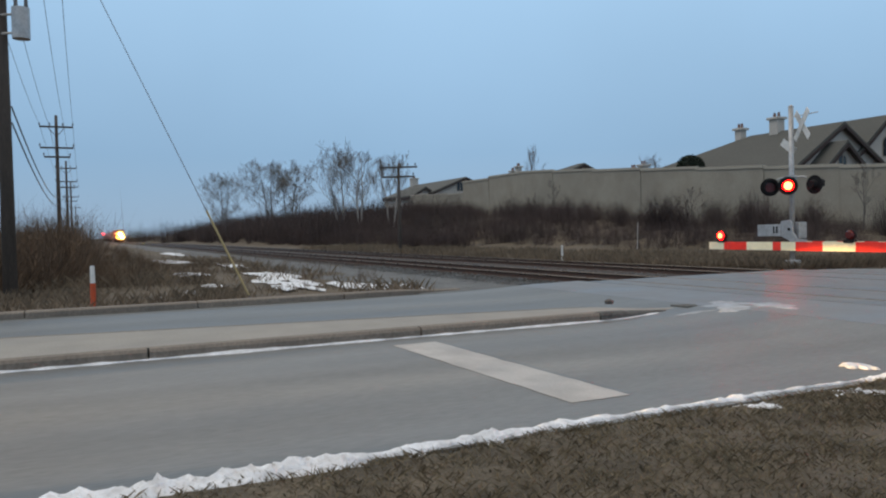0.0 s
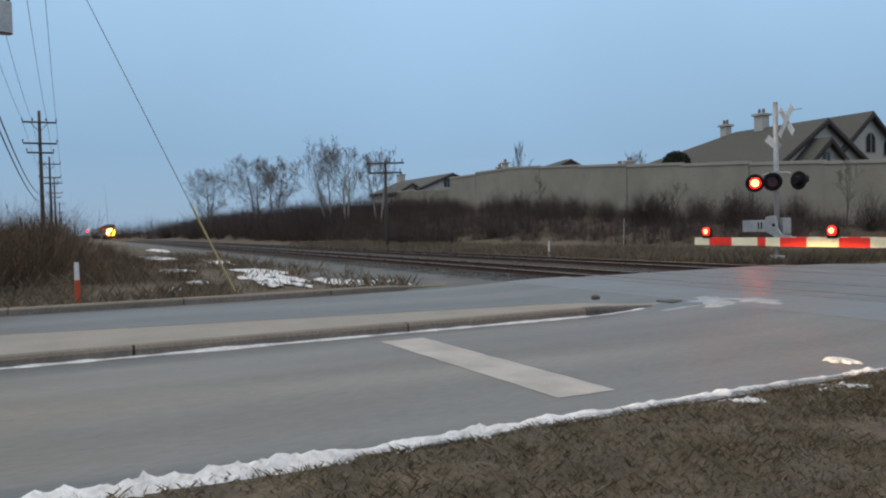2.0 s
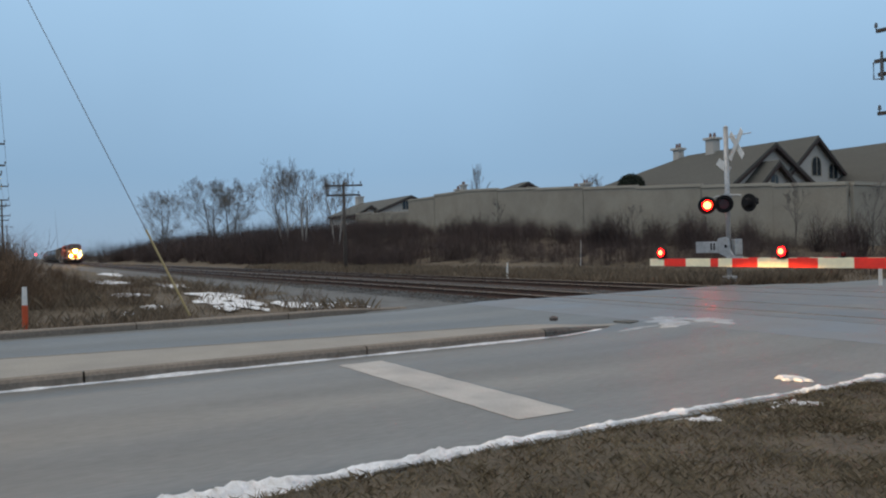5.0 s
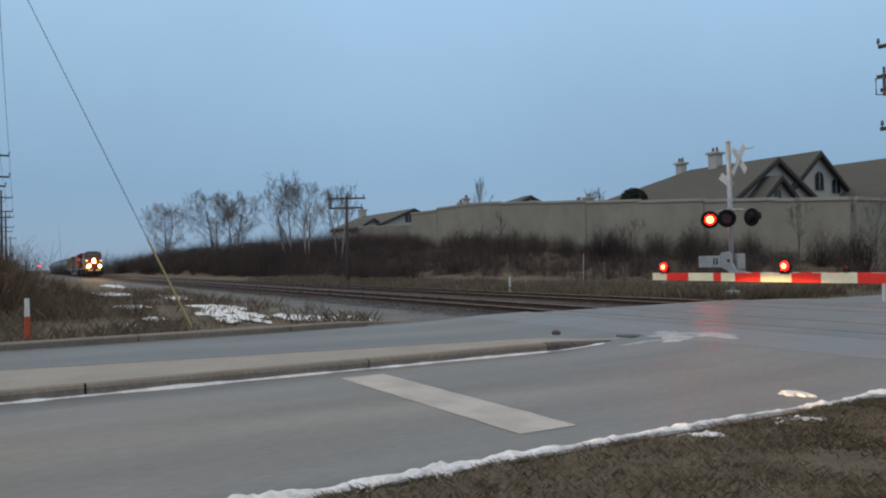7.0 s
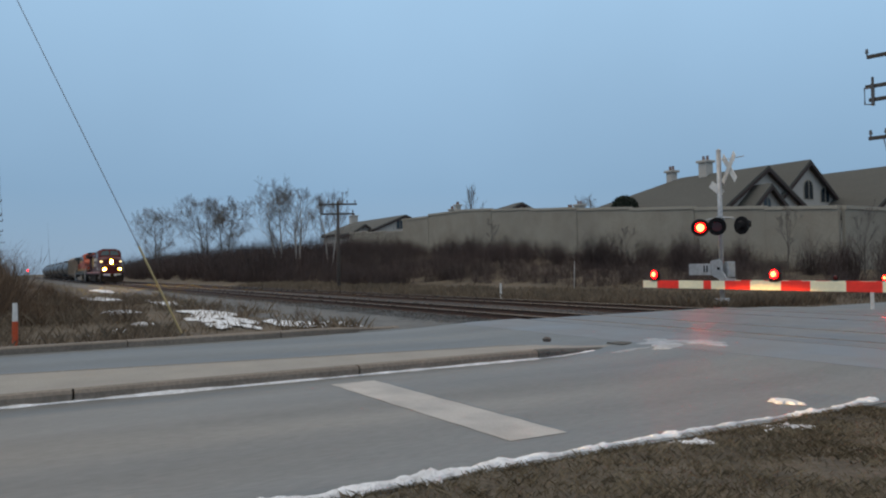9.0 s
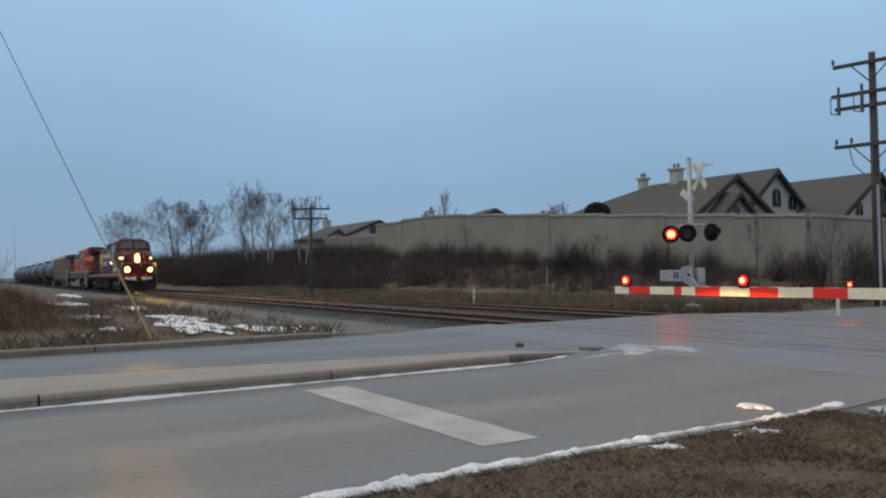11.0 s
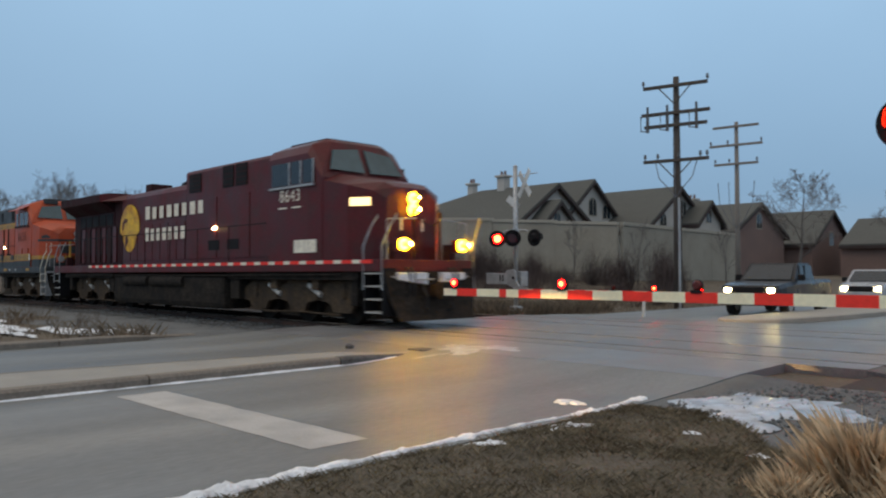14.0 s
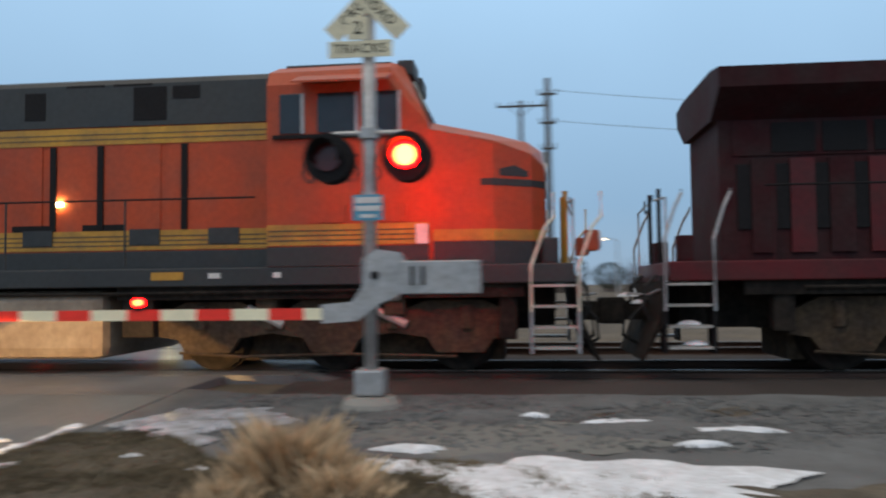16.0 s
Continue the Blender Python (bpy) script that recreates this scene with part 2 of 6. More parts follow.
KERBWORN = material("crumbled_kerb_concrete", (0.11, 0.105, 0.095), 0.9, vary=0.3, grain=14, patch=2, bump=0.7, depth=0.02)
CABGLASS = material("teal_cab_glass", (0.055, 0.095, 0.105), 0.12, vary=0.12, grain=3, patch=1, bump=0)
SALT = material("salt_and_frost", (0.40, 0.43, 0.47), 0.55, vary=0.15, grain=14, patch=1.5, bump=0.2, dirt=(0.22, 0.22, 0.23), dirt_amount=0.8)
BRICKY = material("brown_facade", (0.20, 0.13, 0.11), 0.9, vary=0.12, grain=8, patch=0.5, bump=0.3)


# ---------------------------------------------------------------- mesh helpers
def box(bm, x0, x1, y0, y1, z0, z1, bevel=0.0):
    v = [bm.verts.new(p) for p in ((x0, y0, z0), (x1, y0, z0), (x1, y1, z0), (x0, y1, z0),
                                   (x0, y0, z1), (x1, y0, z1), (x1, y1, z1), (x0, y1, z1))]
    f = [bm.faces.new([v[i] for i in q]) for q in ((3, 2, 1, 0), (4, 5, 6, 7), (0, 1, 5, 4), (1, 2, 6, 5), (2, 3, 7, 6), (3, 0, 4, 7))]
    if bevel:
        edges = list({e for q in f for e in q.edges})
        bmesh.ops.bevel(bm, geom=edges, offset=bevel, segments=2, affect="EDGES", profile=0.6)
    return bm


def loft(bm, rings, caps=True):
    """Skin between rings of points, each ring with as many points as the next."""
    rows = [[bm.verts.new(p) for p in ring] for ring in rings]
    k = len(rows[0])
    for a, c in zip(rows, rows[1:]):
        for i in range(k):
            bm.faces.new((a[i], a[(i + 1) % k], c[(i + 1) % k], c[i]))
    if caps:
        bm.faces.new(rows[0][::-1])
        bm.faces.new(rows[-1])
    return bm


def tube(bm, pts, r, sides=6, r1=None):
    """A round bar along points, tapering from r to r1."""
    pts = [Vector(p) for p in pts]
    rings = []
    for i, p in enumerate(pts):
        d = (pts[min(i + 1, len(pts) - 1)] - pts[max(i - 1, 0)]).normalized()
        s = d.cross(Vector((0, 0, 1)))
        if s.length < 0.05:
            s = d.cross(Vector((1, 0, 0)))
        s.normalize()
        u = s.cross(d)
        rr = r if r1 is None else r + (r1 - r) * i / (len(pts) - 1)
        rings.append([p + rr * (math.cos(2 * math.pi * k / sides) * s + math.sin(2 * math.pi * k / sides) * u) for k in range(sides)])
    return loft(bm, rings)


def disc(bm, c, axis, r, depth, sides=20, r1=None):
    c, a = Vector(c), Vector(axis).normalized()
    return tube(bm, [c, c + a * depth], r, sides, r1)


def prism_y(bm, profile, y0, y1):
    """A profile of (x, z) points carried from y0 to y1."""
    return loft(bm, [[(x, y0, z) for x, z in profile], [(x, y1, z) for x, z in profile]])


def prism_x(bm, profile, x0, x1):
    return loft(bm, [[(x0, y, z) for y, z in profile], [(x1, y, z) for y, z in profile]])


def part(name, bm, mat, parent=None, label="", smooth=False):
    bmesh.ops.recalc_face_normals(bm, faces=bm.faces)
    me = bpy.data.meshes.new(name)
    bm.to_mesh(me)
    bm.free()
    me.materials.append(mat)
    if smooth:
        for p in me.polygons:
            p.use_smooth = True
    ob = new(name, me)
    if parent is not None:
        ob.parent = parent
    if label:
        ob["label"] = label
    return ob


def shared(name, me, parent, at=(0, 0, 0), rz=0.0):
    ob = new(name, me)
    ob.parent = parent
    ob.location = at
    ob.rotation_euler = (0, 0, rz)
    return ob


def empty(name, label, category, group="", at=(0, 0, 0), rz=0.0):
    ob = new(name)
    ob.location, ob.rotation_euler = at, (0, 0, rz)
    return tagged(ob, label, category, group)


def mesh_of(name, verts, faces, mat):
    me = bpy.data.meshes.new(name)
    me.from_pydata(verts, [], faces)
    me.materials.append(mat)
    return me


def B():
    return bmesh.new()


def lettering(text, size, mat, parent, at, rot, name="lettering", depth=0.004, wide=1.0):
    cu = bpy.data.curves.new(name, "FONT")
    cu.body, cu.size, cu.extrude, cu.align_x, cu.align_y = text, size, depth, "CENTER", "CENTER"
    cu.space_character = wide
    cu.materials.append(mat)
    ob = new(name, cu)
    ob.parent = parent
    ob.location, ob.rotation_euler = at, rot
    return ob


# ---------------------------------------------------------------- ground and roads
def smooth(a, b, v):
    t = min(1.0, max(0.0, (v - a) / (b - a)))
    return t * t * (3 - 2 * t)


def berm(x):
    return float(np.interp(x, (-400, -120, -84, -58, -35, -27, -17), (2.5, 4.0, 3.6, 2.4, 1.15, 0.9, 0.0)))


def ground_z(x, y):
    z = -0.22 + berm(x) * smooth(23, 41, y)
    if x < -16.5 and y < 9:
        z += 0.08
    if x > -4.9:
        z += 0.10 * smooth(6.0, 9.2, y) * smooth(13, 10.5, y) * smooth(40, 20, x)
    if x < -18 or x > -3 or y > 80:
        z += 0.10 * noise.noise((x * 0.35, y * 0.35, 0)) * (1 if y > 20.5 or y < 8 else 0.3)
    return z


def ground():
    xs = np.concatenate([np.linspace(-2500, -240, 14), np.linspace(-220, -60, 55), np.linspace(-59, 20, 132), np.linspace(24, 200, 18), np.linspace(300, 2500, 8)])
    ys = np.concatenate([np.linspace(-2500, -60, 10), np.linspace(-40, -8, 12), np.linspace(-7, 46, 90), np.linspace(48, 120, 25), np.linspace(160, 3000, 12)])
    verts = [(x, y, ground_z(x, y)) for y in ys for x in xs]
    n = len(xs)
    faces = [(j * n + i, j * n + i + 1, (j + 1) * n + i + 1, (j + 1) * n + i) for j in range(len(ys) - 1) for i in range(n - 1)]
    return tagged(new("ground", mesh_of("ground", verts, faces, SOIL)), "brown winter ground with dead grass and bare soil", "ground", kind="structure")


ground()
TRACKS = (12.6, 16.75)
GAUGE = 0.755
ROAD_Z = -0.11


def slab_y(name, x0, x1, profile, mat, label, category="road", base=-0.30):
    """A slab that follows a height profile of (y, z) points, between x0 and x1."""
    bm = B()
    prism_x(bm, [(profile[0][0], base)] + list(profile) + [(profile[-1][0], base)], x0, x1)
    return tagged(part(name, bm, mat), label, category, kind="structure")


slab_y("road_near", -15.75, -4.45, [(-90, ROAD_Z), (-20, ROAD_Z), (7.5, ROAD_Z), (8.6, -0.075), (9.3, -0.04)], ASPHALT,
       "grey worn asphalt road, salt-stained and damp, at a level crossing")
slab_y("road_approach", -15.75, -4.45, [(9.312, -0.040), (9.8, -0.02), (11.06, -0.004)], PATCHED, "paler concrete-grey road strip before the rails")
slab_y("road_far", -14.9, -3.2, [(18.25, -0.004), (19.6, -0.03), (21.5, ROAD_Z), (240, ROAD_Z)], ASPHALT,
       "grey worn asphalt road beyond the tracks")
for a, c in ((11.10, 11.77), (11.92, 13.27), (13.43, 15.93), (16.08, 17.42), (17.58, 18.21)):
    slab_y("crossing_panel", -15.4, -3.4, [(a, -0.004), (c, -0.004)], WETROAD, "wet asphalt crossing panel between the rails")
    bm = B()
    prism_y(bm, [(-3.402, -0.30), (-3.402, -0.012), (-3.1, -0.05), (-2.0, -0.30)], a, c)
    tagged(part("gravel_ramp", bm, GRAVEL), "packed gravel ramp at the crossing panel's end", "gravel", kind="structure")


def outline_sheet(name, centre, rx, ry, z, mat, label, category, seed, rough=0.25, lift=0.004, bumpy=0.0, sides=56, kind="structure"):
    """A thin sheet with an uneven outline, rising to its middle."""
    rings, verts, faces = 7, [], []
    for r in range(1, rings + 1):
        for k in range(sides):
            a = 2 * math.pi * k / sides
            wob = 1 + rough * noise.noise((math.cos(a) * 1.6 + seed, math.sin(a) * 1.6, seed)) * 1.6 + rough * 0.6 * noise.noise((math.cos(a) * 5 + seed, math.sin(a) * 5, 3.1))
            f = r / rings * wob
            x, y = centre[0] + rx * f * math.cos(a), centre[1] + ry * f * math.sin(a)
            h = lift + bumpy * (1 - (r / rings) ** 2) * (0.6 + 0.8 * noise.noise((x * 2.3, y * 2.3, seed)))
            verts.append((x, y, z + (h if r < rings else -0.01)))
    verts.append((centre[0], centre[1], z + lift + bumpy))
    c = len(verts) - 1
    for k in range(sides):
        faces.append((c, k, (k + 1) % sides))
    for r in range(rings - 1):
        for k in range(sides):
            a, b2 = r * sides + k, r * sides + (k + 1) % sides
            faces.append((a, a + sides, b2 + sides, b2))
    me = mesh_of(name, verts, faces, mat)
    for p in me.polygons:
        p.use_smooth = True
    return tagged(new(name, me), label, category, kind=kind)


def stop_line():
    bm = B()
    ys = [3.43, 3.60, 3.78, 3.92, 4.01]
    xs = np.linspace(-8.85, -5.12, 40)
    rows = []
    for x in xs:
        o = 0.02 * noise.noise((x * 3, 0, 2)) + 0.02 * (x + 9)
        rows.append([bm.verts.new((x, y + o, ROAD_Z + 0.004)) for y in ys])
    for a, c in zip(rows, rows[1:]):
        for i in range(len(ys) - 1):
            bm.faces.new((a[i], c[i], c[i + 1], a[i + 1]))
    return tagged(part("stop_line", bm, LINE), "worn white painted stop line across the asphalt lane", "road marking", kind="structure")


stop_line()


def median():
    """Raised concrete median that narrows to a rounded nose, its kerb in cast lengths."""
    road_z = ROAD_Z
    near = lambda y: -9.42 + (-0.28) * smooth(6.9, 8.9, y)
    back = lambda y: float(np.interp(y, (-60, -1, 5, 8.9), (-12.4, -11.75, -10.75, -10.12)))
    top = empty("median", "raised concrete traffic median with a worn kerb and rounded nose", "median")
    top["kind"] = "structure"
    ys = list(np.linspace(-40, 7.0, 60)) + list(np.linspace(7.2, 8.9, 10))
    bm = B()
    rows = []
    for y in ys:
        drop = 0.09 * smooth(7.0, 8.9, y)
        rows.append([bm.verts.new(p) for p in ((near(y) - 0.13, y, road_z + 0.124 - drop), ((near(y) + back(y)) / 2, y, road_z + 0.140 - drop), (back(y) + 0.1, y, road_z + 0.124 - drop))])
    for a, c in zip(rows, rows[1:]):
        for i in range(2):
            bm.faces.new((a[i], a[i + 1], c[i + 1], c[i]))
    part("median_top", bm, CONCRETE, top)
    cuts = [-40, -33, -26, -20, -14, -8.5, -5.6, -2.6, 0.64, 4.06, 7.0, 8.95]
    for side, name in ((near, "kerb_stone"), (back, "kerb_stone")):
        s = 1 if side is near else -1
        for a, c in zip(cuts, cuts[1:]):
            bm = B()
            rings = []
            for y in np.linspace(a + 0.012, c - 0.012, 8):
                d = 0.10 * smooth(7.0, 8.9, y)
                x = side(y)
                rings.append([(x, y, road_z - 0.1), (x, y, road_z + 0.085 - d), (x - s * 0.03, y, road_z + 0.121 - d), (x - s * 0.16, y, road_z + 0.128 - d), (x - s * 0.16, y, road_z - 0.1)])
            loft(bm, rings)
            part(name, bm, KERB if a < 6.9 else KERBWORN, top, "" if a < 6.9 else "crumbled dark kerb length")
    bm = B()
    ring0, ring1 = [], []
    for k in range(13):
        a = math.pi * k / 12
        cx, rr = (-9.70 - 10.12) / 2, 0.21
        ring0.append((cx + rr * math.cos(a), 8.95 + 0.42 * math.sin(a), road_z - 0.1))
        ring1.append((cx + rr * 0.9 * math.cos(a), 8.95 + 0.36 * math.sin(a), road_z + 0.075))
    loft(bm, [ring0, ring1])
    part("median_nose", bm, KERBWORN, top)
    return top


median()


def kerb_run(name, x, y0, y1, parent_label, flip=1):
    top = empty(name, parent_label, "kerb")
    top["kind"] = "structure"
    y = y0
    while y < y1 - 0.1:
        e2 = min(y + 3.0, y1)
        bm = B()
        rings = []
        for v in np.linspace(y + 0.01, e2 - 0.01, 5):
            d = 0.11 * smooth(y1 - 2.5, y1, v)
            cx = x - flip * 0.9 * smooth(y1 - 3.2, y1 + 0.5, v)
            rings.append([(cx, v, -0.3), (cx, v, ROAD_Z + 0.10 - d), (cx - flip * 0.03, v, ROAD_Z + 0.125 - d), (cx - flip * 0.28, v, ROAD_Z + 0.125 - d), (cx - flip * 0.28, v, -0.3)])
        loft(bm, rings)
        part("kerb_stone", bm, KERB, top)
        y = e2
    return top


kerb_run("kerb", -15.7, -40, 8.2, "low weathered concrete kerb along the far road edge")


def far_island():
    top = empty("traffic_island", "raised concrete traffic island beyond the tracks", "island")
    top["kind"] = "structure"
    bm = B()
    rings = []
    for y, half in ((19.6, 0.15), (19.9, 0.5), (20.6, 0.8), (24, 0.95), (40, 1.1), (90, 1.2)):
        cx = -9.3 + 0.09 * min(y - 19.6, 16)
        rings.append([(cx - half, y, -0.3), (cx - half, y, ROAD_Z + 0.13), (cx - half + 0.06, y, ROAD_Z + 0.16), (cx + half - 0.06, y, ROAD_Z + 0.16), (cx + half, y, ROAD_Z + 0.13), (cx + half, y, -0.3)])
    loft(bm, rings)
    part("island_top", bm, CONCRETE, top)


far_island()


# ---------------------------------------------------------------- tracks
def ballast(x0, x1, bed, name="ballast"):
    xs = np.arange(x0, x1 + 0.01, 0.35 if x1 - x0 < 70 else 3.0)
    edge = [(6.3, -0.30), (7.0, -0.125), (9.2, -0.13), (10.1, -0.15), (10.8, -0.24)] if x1 < -15 else [(8.3, -0.36), (9.1, -0.17), (9.7, -0.125), (10.05, -0.20)]
    start = [(10.4, -0.24), (11.0, -0.20)] if x1 < -15 else [(9.4, -0.22), (9.95, -0.10), (11.0, -0.085)]
    prof = edge if not bed else start + [(12.6, -0.15), (14.0, -0.14), (14.7, -0.2), (15.4, -0.14), (16.75, -0.15), (18.2, -0.14), (19.2, -0.2), (20.4, -0.36)]
    verts, n = [], len(prof)
    for x in xs:
        for y, z in prof:
            verts.append((x, y + 0.12 * noise.noise((x * 0.8, y, 7)), z + 0.035 * noise.noise((x * 2.1, y * 2.1, 1))))
    faces = [(i * n + k, i * n + k + 1, (i + 1) * n + k + 1, (i + 1) * n + k) for i in range(len(xs) - 1) for k in range(n - 1)]
    tagged(new(name, mesh_of(name, verts, faces, BED if bed else GRAVEL)), "dark grimy ballast bed between the rails" if bed else "grey crushed-stone ballast shoulder", "ballast", kind="structure")


for bed in (False, True):
    ballast(-60, -15.45, bed)
    ballast(-600, -60, bed)
    ballast(-3.35, 22, bed)
    ballast(22, 300, bed)


def gravel_shoulder():
    """Packed gravel between lawn, road edge and track."""
    xs, ys = np.arange(-4.5, 16, 0.16), np.arange(5.0, 9.9, 0.16)
    verts = []
    for y in ys:
        for x in xs:
            z = -0.115 + 0.03 * smooth(8.2, 10.4, y) + 0.03 * noise.noise((x * 1.1, y * 1.1, 4)) + 0.015 * noise.noise((x * 3.7, y * 3.7, 6))
            edge = float(np.interp(y, (5, 7.5, 8.6, 9.3, 9.8, 11.06), (ROAD_Z, ROAD_Z, -0.075, -0.04, -0.02, -0.004))) - 0.012
            z += (edge - z) * smooth(-3.5, -4.4, x)
            verts.append((x, y, z))
    n = len(xs)
    faces = [(j * n + i, j * n + i + 1, (j + 1) * n + i + 1, (j + 1) * n + i) for j in range(len(ys) - 1) for i in range(n - 1)]
    tagged(new("gravel_shoulder", mesh_of("gravel_shoulder", verts, faces, GRAVEL)), "packed grey gravel shoulder beside the track", "gravel", kind="structure")


gravel_shoulder()


def kerb_snow():
    """A thin broken line of snow and salt at the foot of the median kerb."""
    verts, faces = [], []
    ys = np.arange(-8, 8.3, 0.06)
    for y in ys:
        w = max(0.004, 0.045 + 0.07 * noise.noise((y * 0.9, 3, 3)) + 0.04 * noise.noise((y * 4, 3, 9)))
        x = -9.40 - 0.28 * smooth(6.9, 8.9, y)
        verts += [(x - 0.02, y, ROAD_Z + 0.008 + 0.25 * w), (x + w * 0.5, y, ROAD_Z + 0.006 + 0.15 * w), (x + w, y, ROAD_Z - 0.004)]
    faces = [(j * 3 + k, j * 3 + k + 1, j * 3 + k + 4, j * 3 + k + 3) for j in range(len(ys) - 1) for k in range(2)]
    tagged(new("kerb_snow", mesh_of("kerb_snow", verts, faces, SNOW)), "thin broken line of snow at the kerb's foot", "snow", kind="structure")


kerb_snow()


def stones():
    """Loose ballast stones near the crossing, too many to count."""
    rng = np.random.default_rng(3)
    oct_v = np.array([(1, 0, 0), (-1, 0, 0), (0, 1, 0), (0, -1, 0), (0, 0, 1), (0, 0, -1)], float)
    oct_f = np.array([(0, 2, 4), (2, 1, 4), (1, 3, 4), (3, 0, 4), (2, 0, 5), (1, 2, 5), (3, 1, 5), (0, 3, 5)])
    verts, faces = [], []
    for k in range(15000):
        if k % 3 == 0:
            x, y = rng.uniform(-4.2, 9), rng.uniform(6.6, 9.75)
        elif k % 3 == 1:
            x, y = rng.uniform(-32, -15.6), rng.uniform(8.2, 14.5)
        else:
            x, y = -15.6 - rng.exponential(14), rng.uniform(8.6, 18.6)
        if y > 11 and k % 4:
            y -= 2.6
        z = float(np.interp(y, (7, 8.3, 9.2, 10.2, 18.2, 19.2), (-0.12, -0.115, -0.105, -0.10, -0.15, -0.2) if x > -5 else (-0.15, -0.16, -0.165, -0.16, -0.15, -0.2)))
        s = rng.uniform(0.015, 0.04) * np.array((1, rng.uniform(0.6, 1), rng.uniform(0.5, 0.9)))
        a = rng.uniform(0, 6.28)
        v = oct_v * s * rng.uniform(0.75, 1.2, (6, 1))
        v = np.stack([v[:, 0] * math.cos(a) - v[:, 1] * math.sin(a), v[:, 0] * math.sin(a) + v[:, 1] * math.cos(a), v[:, 2]], 1) + (x, y, z + 0.008)
        faces.extend((oct_f + len(verts)).tolist())
        verts.extend(v.tolist())
    tagged(new("loose_stones", mesh_of("loose_stones", verts, faces, GRAVEL)), "loose grey ballast stones beside the track", "gravel", kind="stuff")


stones()


def rail_meshes():
    arc = [(math.sin(a), math.cos(a)) for a in np.linspace(0, math.pi / 2, 6)]
    right = [(0.0, 0.0), (0.012, -0.0004)] + [(0.022 + 0.014 * s, -0.0150 + 0.0140 * c) for s, c in arc]
    head = [(-x, z) for x, z in right[::-1]] + right[1:] + [(0.034, -0.036), (-0.034, -0.036)]
    web = [(-0.009, -0.036), (0.009, -0.036), (0.012, -0.13), (0.07, -0.150), (0.07, -0.165), (-0.07, -0.165), (-0.07, -0.150), (-0.012, -0.13)]
    bm = B()
    prism_x(bm, head, -600, 300)
    h = part("rail", bm, RAILTOP, smooth=True)
    bm = B()
    prism_x(bm, web, -600, 300)
    w = part("rail_web", bm, RAILRUST, h)
    return h, w


def track(y, name, sleepers):
    top = empty(name, "steel railway track on creosoted timber sleepers", "railway track", at=(0, y, 0))
    top["kind"] = "structure"
    for s in (-GAUGE, GAUGE):
        h, w = rail_meshes()
        h.parent = top
        h.location.y = s
    bm = B()
    box(bm, -0.115, 0.115, -1.3, 1.3, -0.31, -0.158, 0.012)
    first = part("sleeper", bm, SLEEPER, top)
    me, (x0, x1) = first.data, sleepers[0]
    first.location.x = x0
    for a, c in sleepers:
        for x in np.arange(a, c, 0.56):
            if x == x0:
                continue
            shared("sleeper", me, top, (x + random.uniform(-0.03, 0.03), random.uniform(-0.05, 0.05), random.uniform(-0.008, 0.004)), random.uniform(-0.015, 0.015))
    return top


track(TRACKS[0], "track_near", [(-75, -15.6), (-3.2, 12)])
track(TRACKS[1], "track_far", [(-60, -15.6), (-3.2, 6)])


# ---------------------------------------------------------------- noise wall on its bank
WALL_Y = 42.3


def wall_top(x):
    return float(np.interp(x, (-84, -70.7, -58.5, -35, -27.4), (7.05, 7.35, 6.55, 4.85, 4.30)))


def noise_wall():
    top = empty("noise_wall", "tan precast noise wall with stepped capped panels on a bank", "wall")
    top["kind"] = "structure"

    def panel(x0, y0, x1, y1, zt0, zt1, zb):
        d = Vector((x1 - x0, y1 - y0, 0)).normalized()
        nrm = Vector((-d.y, d.x, 0)) * 0.11
        for name, m, lo, hi, k in (("panel", WALLM, None, 0.0, 1.0), ("cap", WALLCAP, -0.003, 0.20, 1.7)):
            bm = B()
            rings = []
            for (px, py), zt in (((x0, y0), zt0), ((x1, y1), zt1)):
                p = Vector((px, py, 0))
                z0 = zb if lo is None else zt + lo
                rings.append([p - nrm * k + Vector((0, 0, z0)), p + nrm * k + Vector((0, 0, z0)), p + nrm * k + Vector((0, 0, zt + hi)), p - nrm * k + Vector((0, 0, zt + hi))])
            loft(bm, rings)
            part(name, bm, m, top)

    xs = [-84, -77.4, -70.8, -64.2, -57.6, -51.0, -44.6, -38.2, -32.4, -27.4]
    for i, (a, c) in enumerate(zip(xs, xs[1:])):
        mid = wall_top((a + c) / 2)
        tilt = (wall_top(c) - wall_top(a)) * 0.5
        panel(a + 0.02, WALL_Y + 0.04 * (i % 2), c - 0.02, WALL_Y + 0.04 * (i % 2), mid - tilt * 0.5 + 0.06, mid + tilt * 0.5 - 0.06, berm((a + c) / 2) - 0.9)
    ys = [42.5, 46.5, 50.5, 54.5, 58.5]
    for a, c in zip(ys, ys[1:]):
        z = 4.32 - 0.012 * (a - 42)
        panel(-27.3, a, -27.3, c - 0.03, z, z - 0.03, -0.3)
    for i in range(4):
        panel(-84 - i * 1.7, 42.4 + i * 1.9, -85.7 - i * 1.7, 44.3 + i * 1.9, 7.0, 6.95, 1.8)
    for i in range(4):
        panel(-119 + i * 7, 50, -112.1 + i * 7, 50, 7.3 - 0.3 * i, 7.2 - 0.3 * i, 2.2)
    return top


noise_wall()


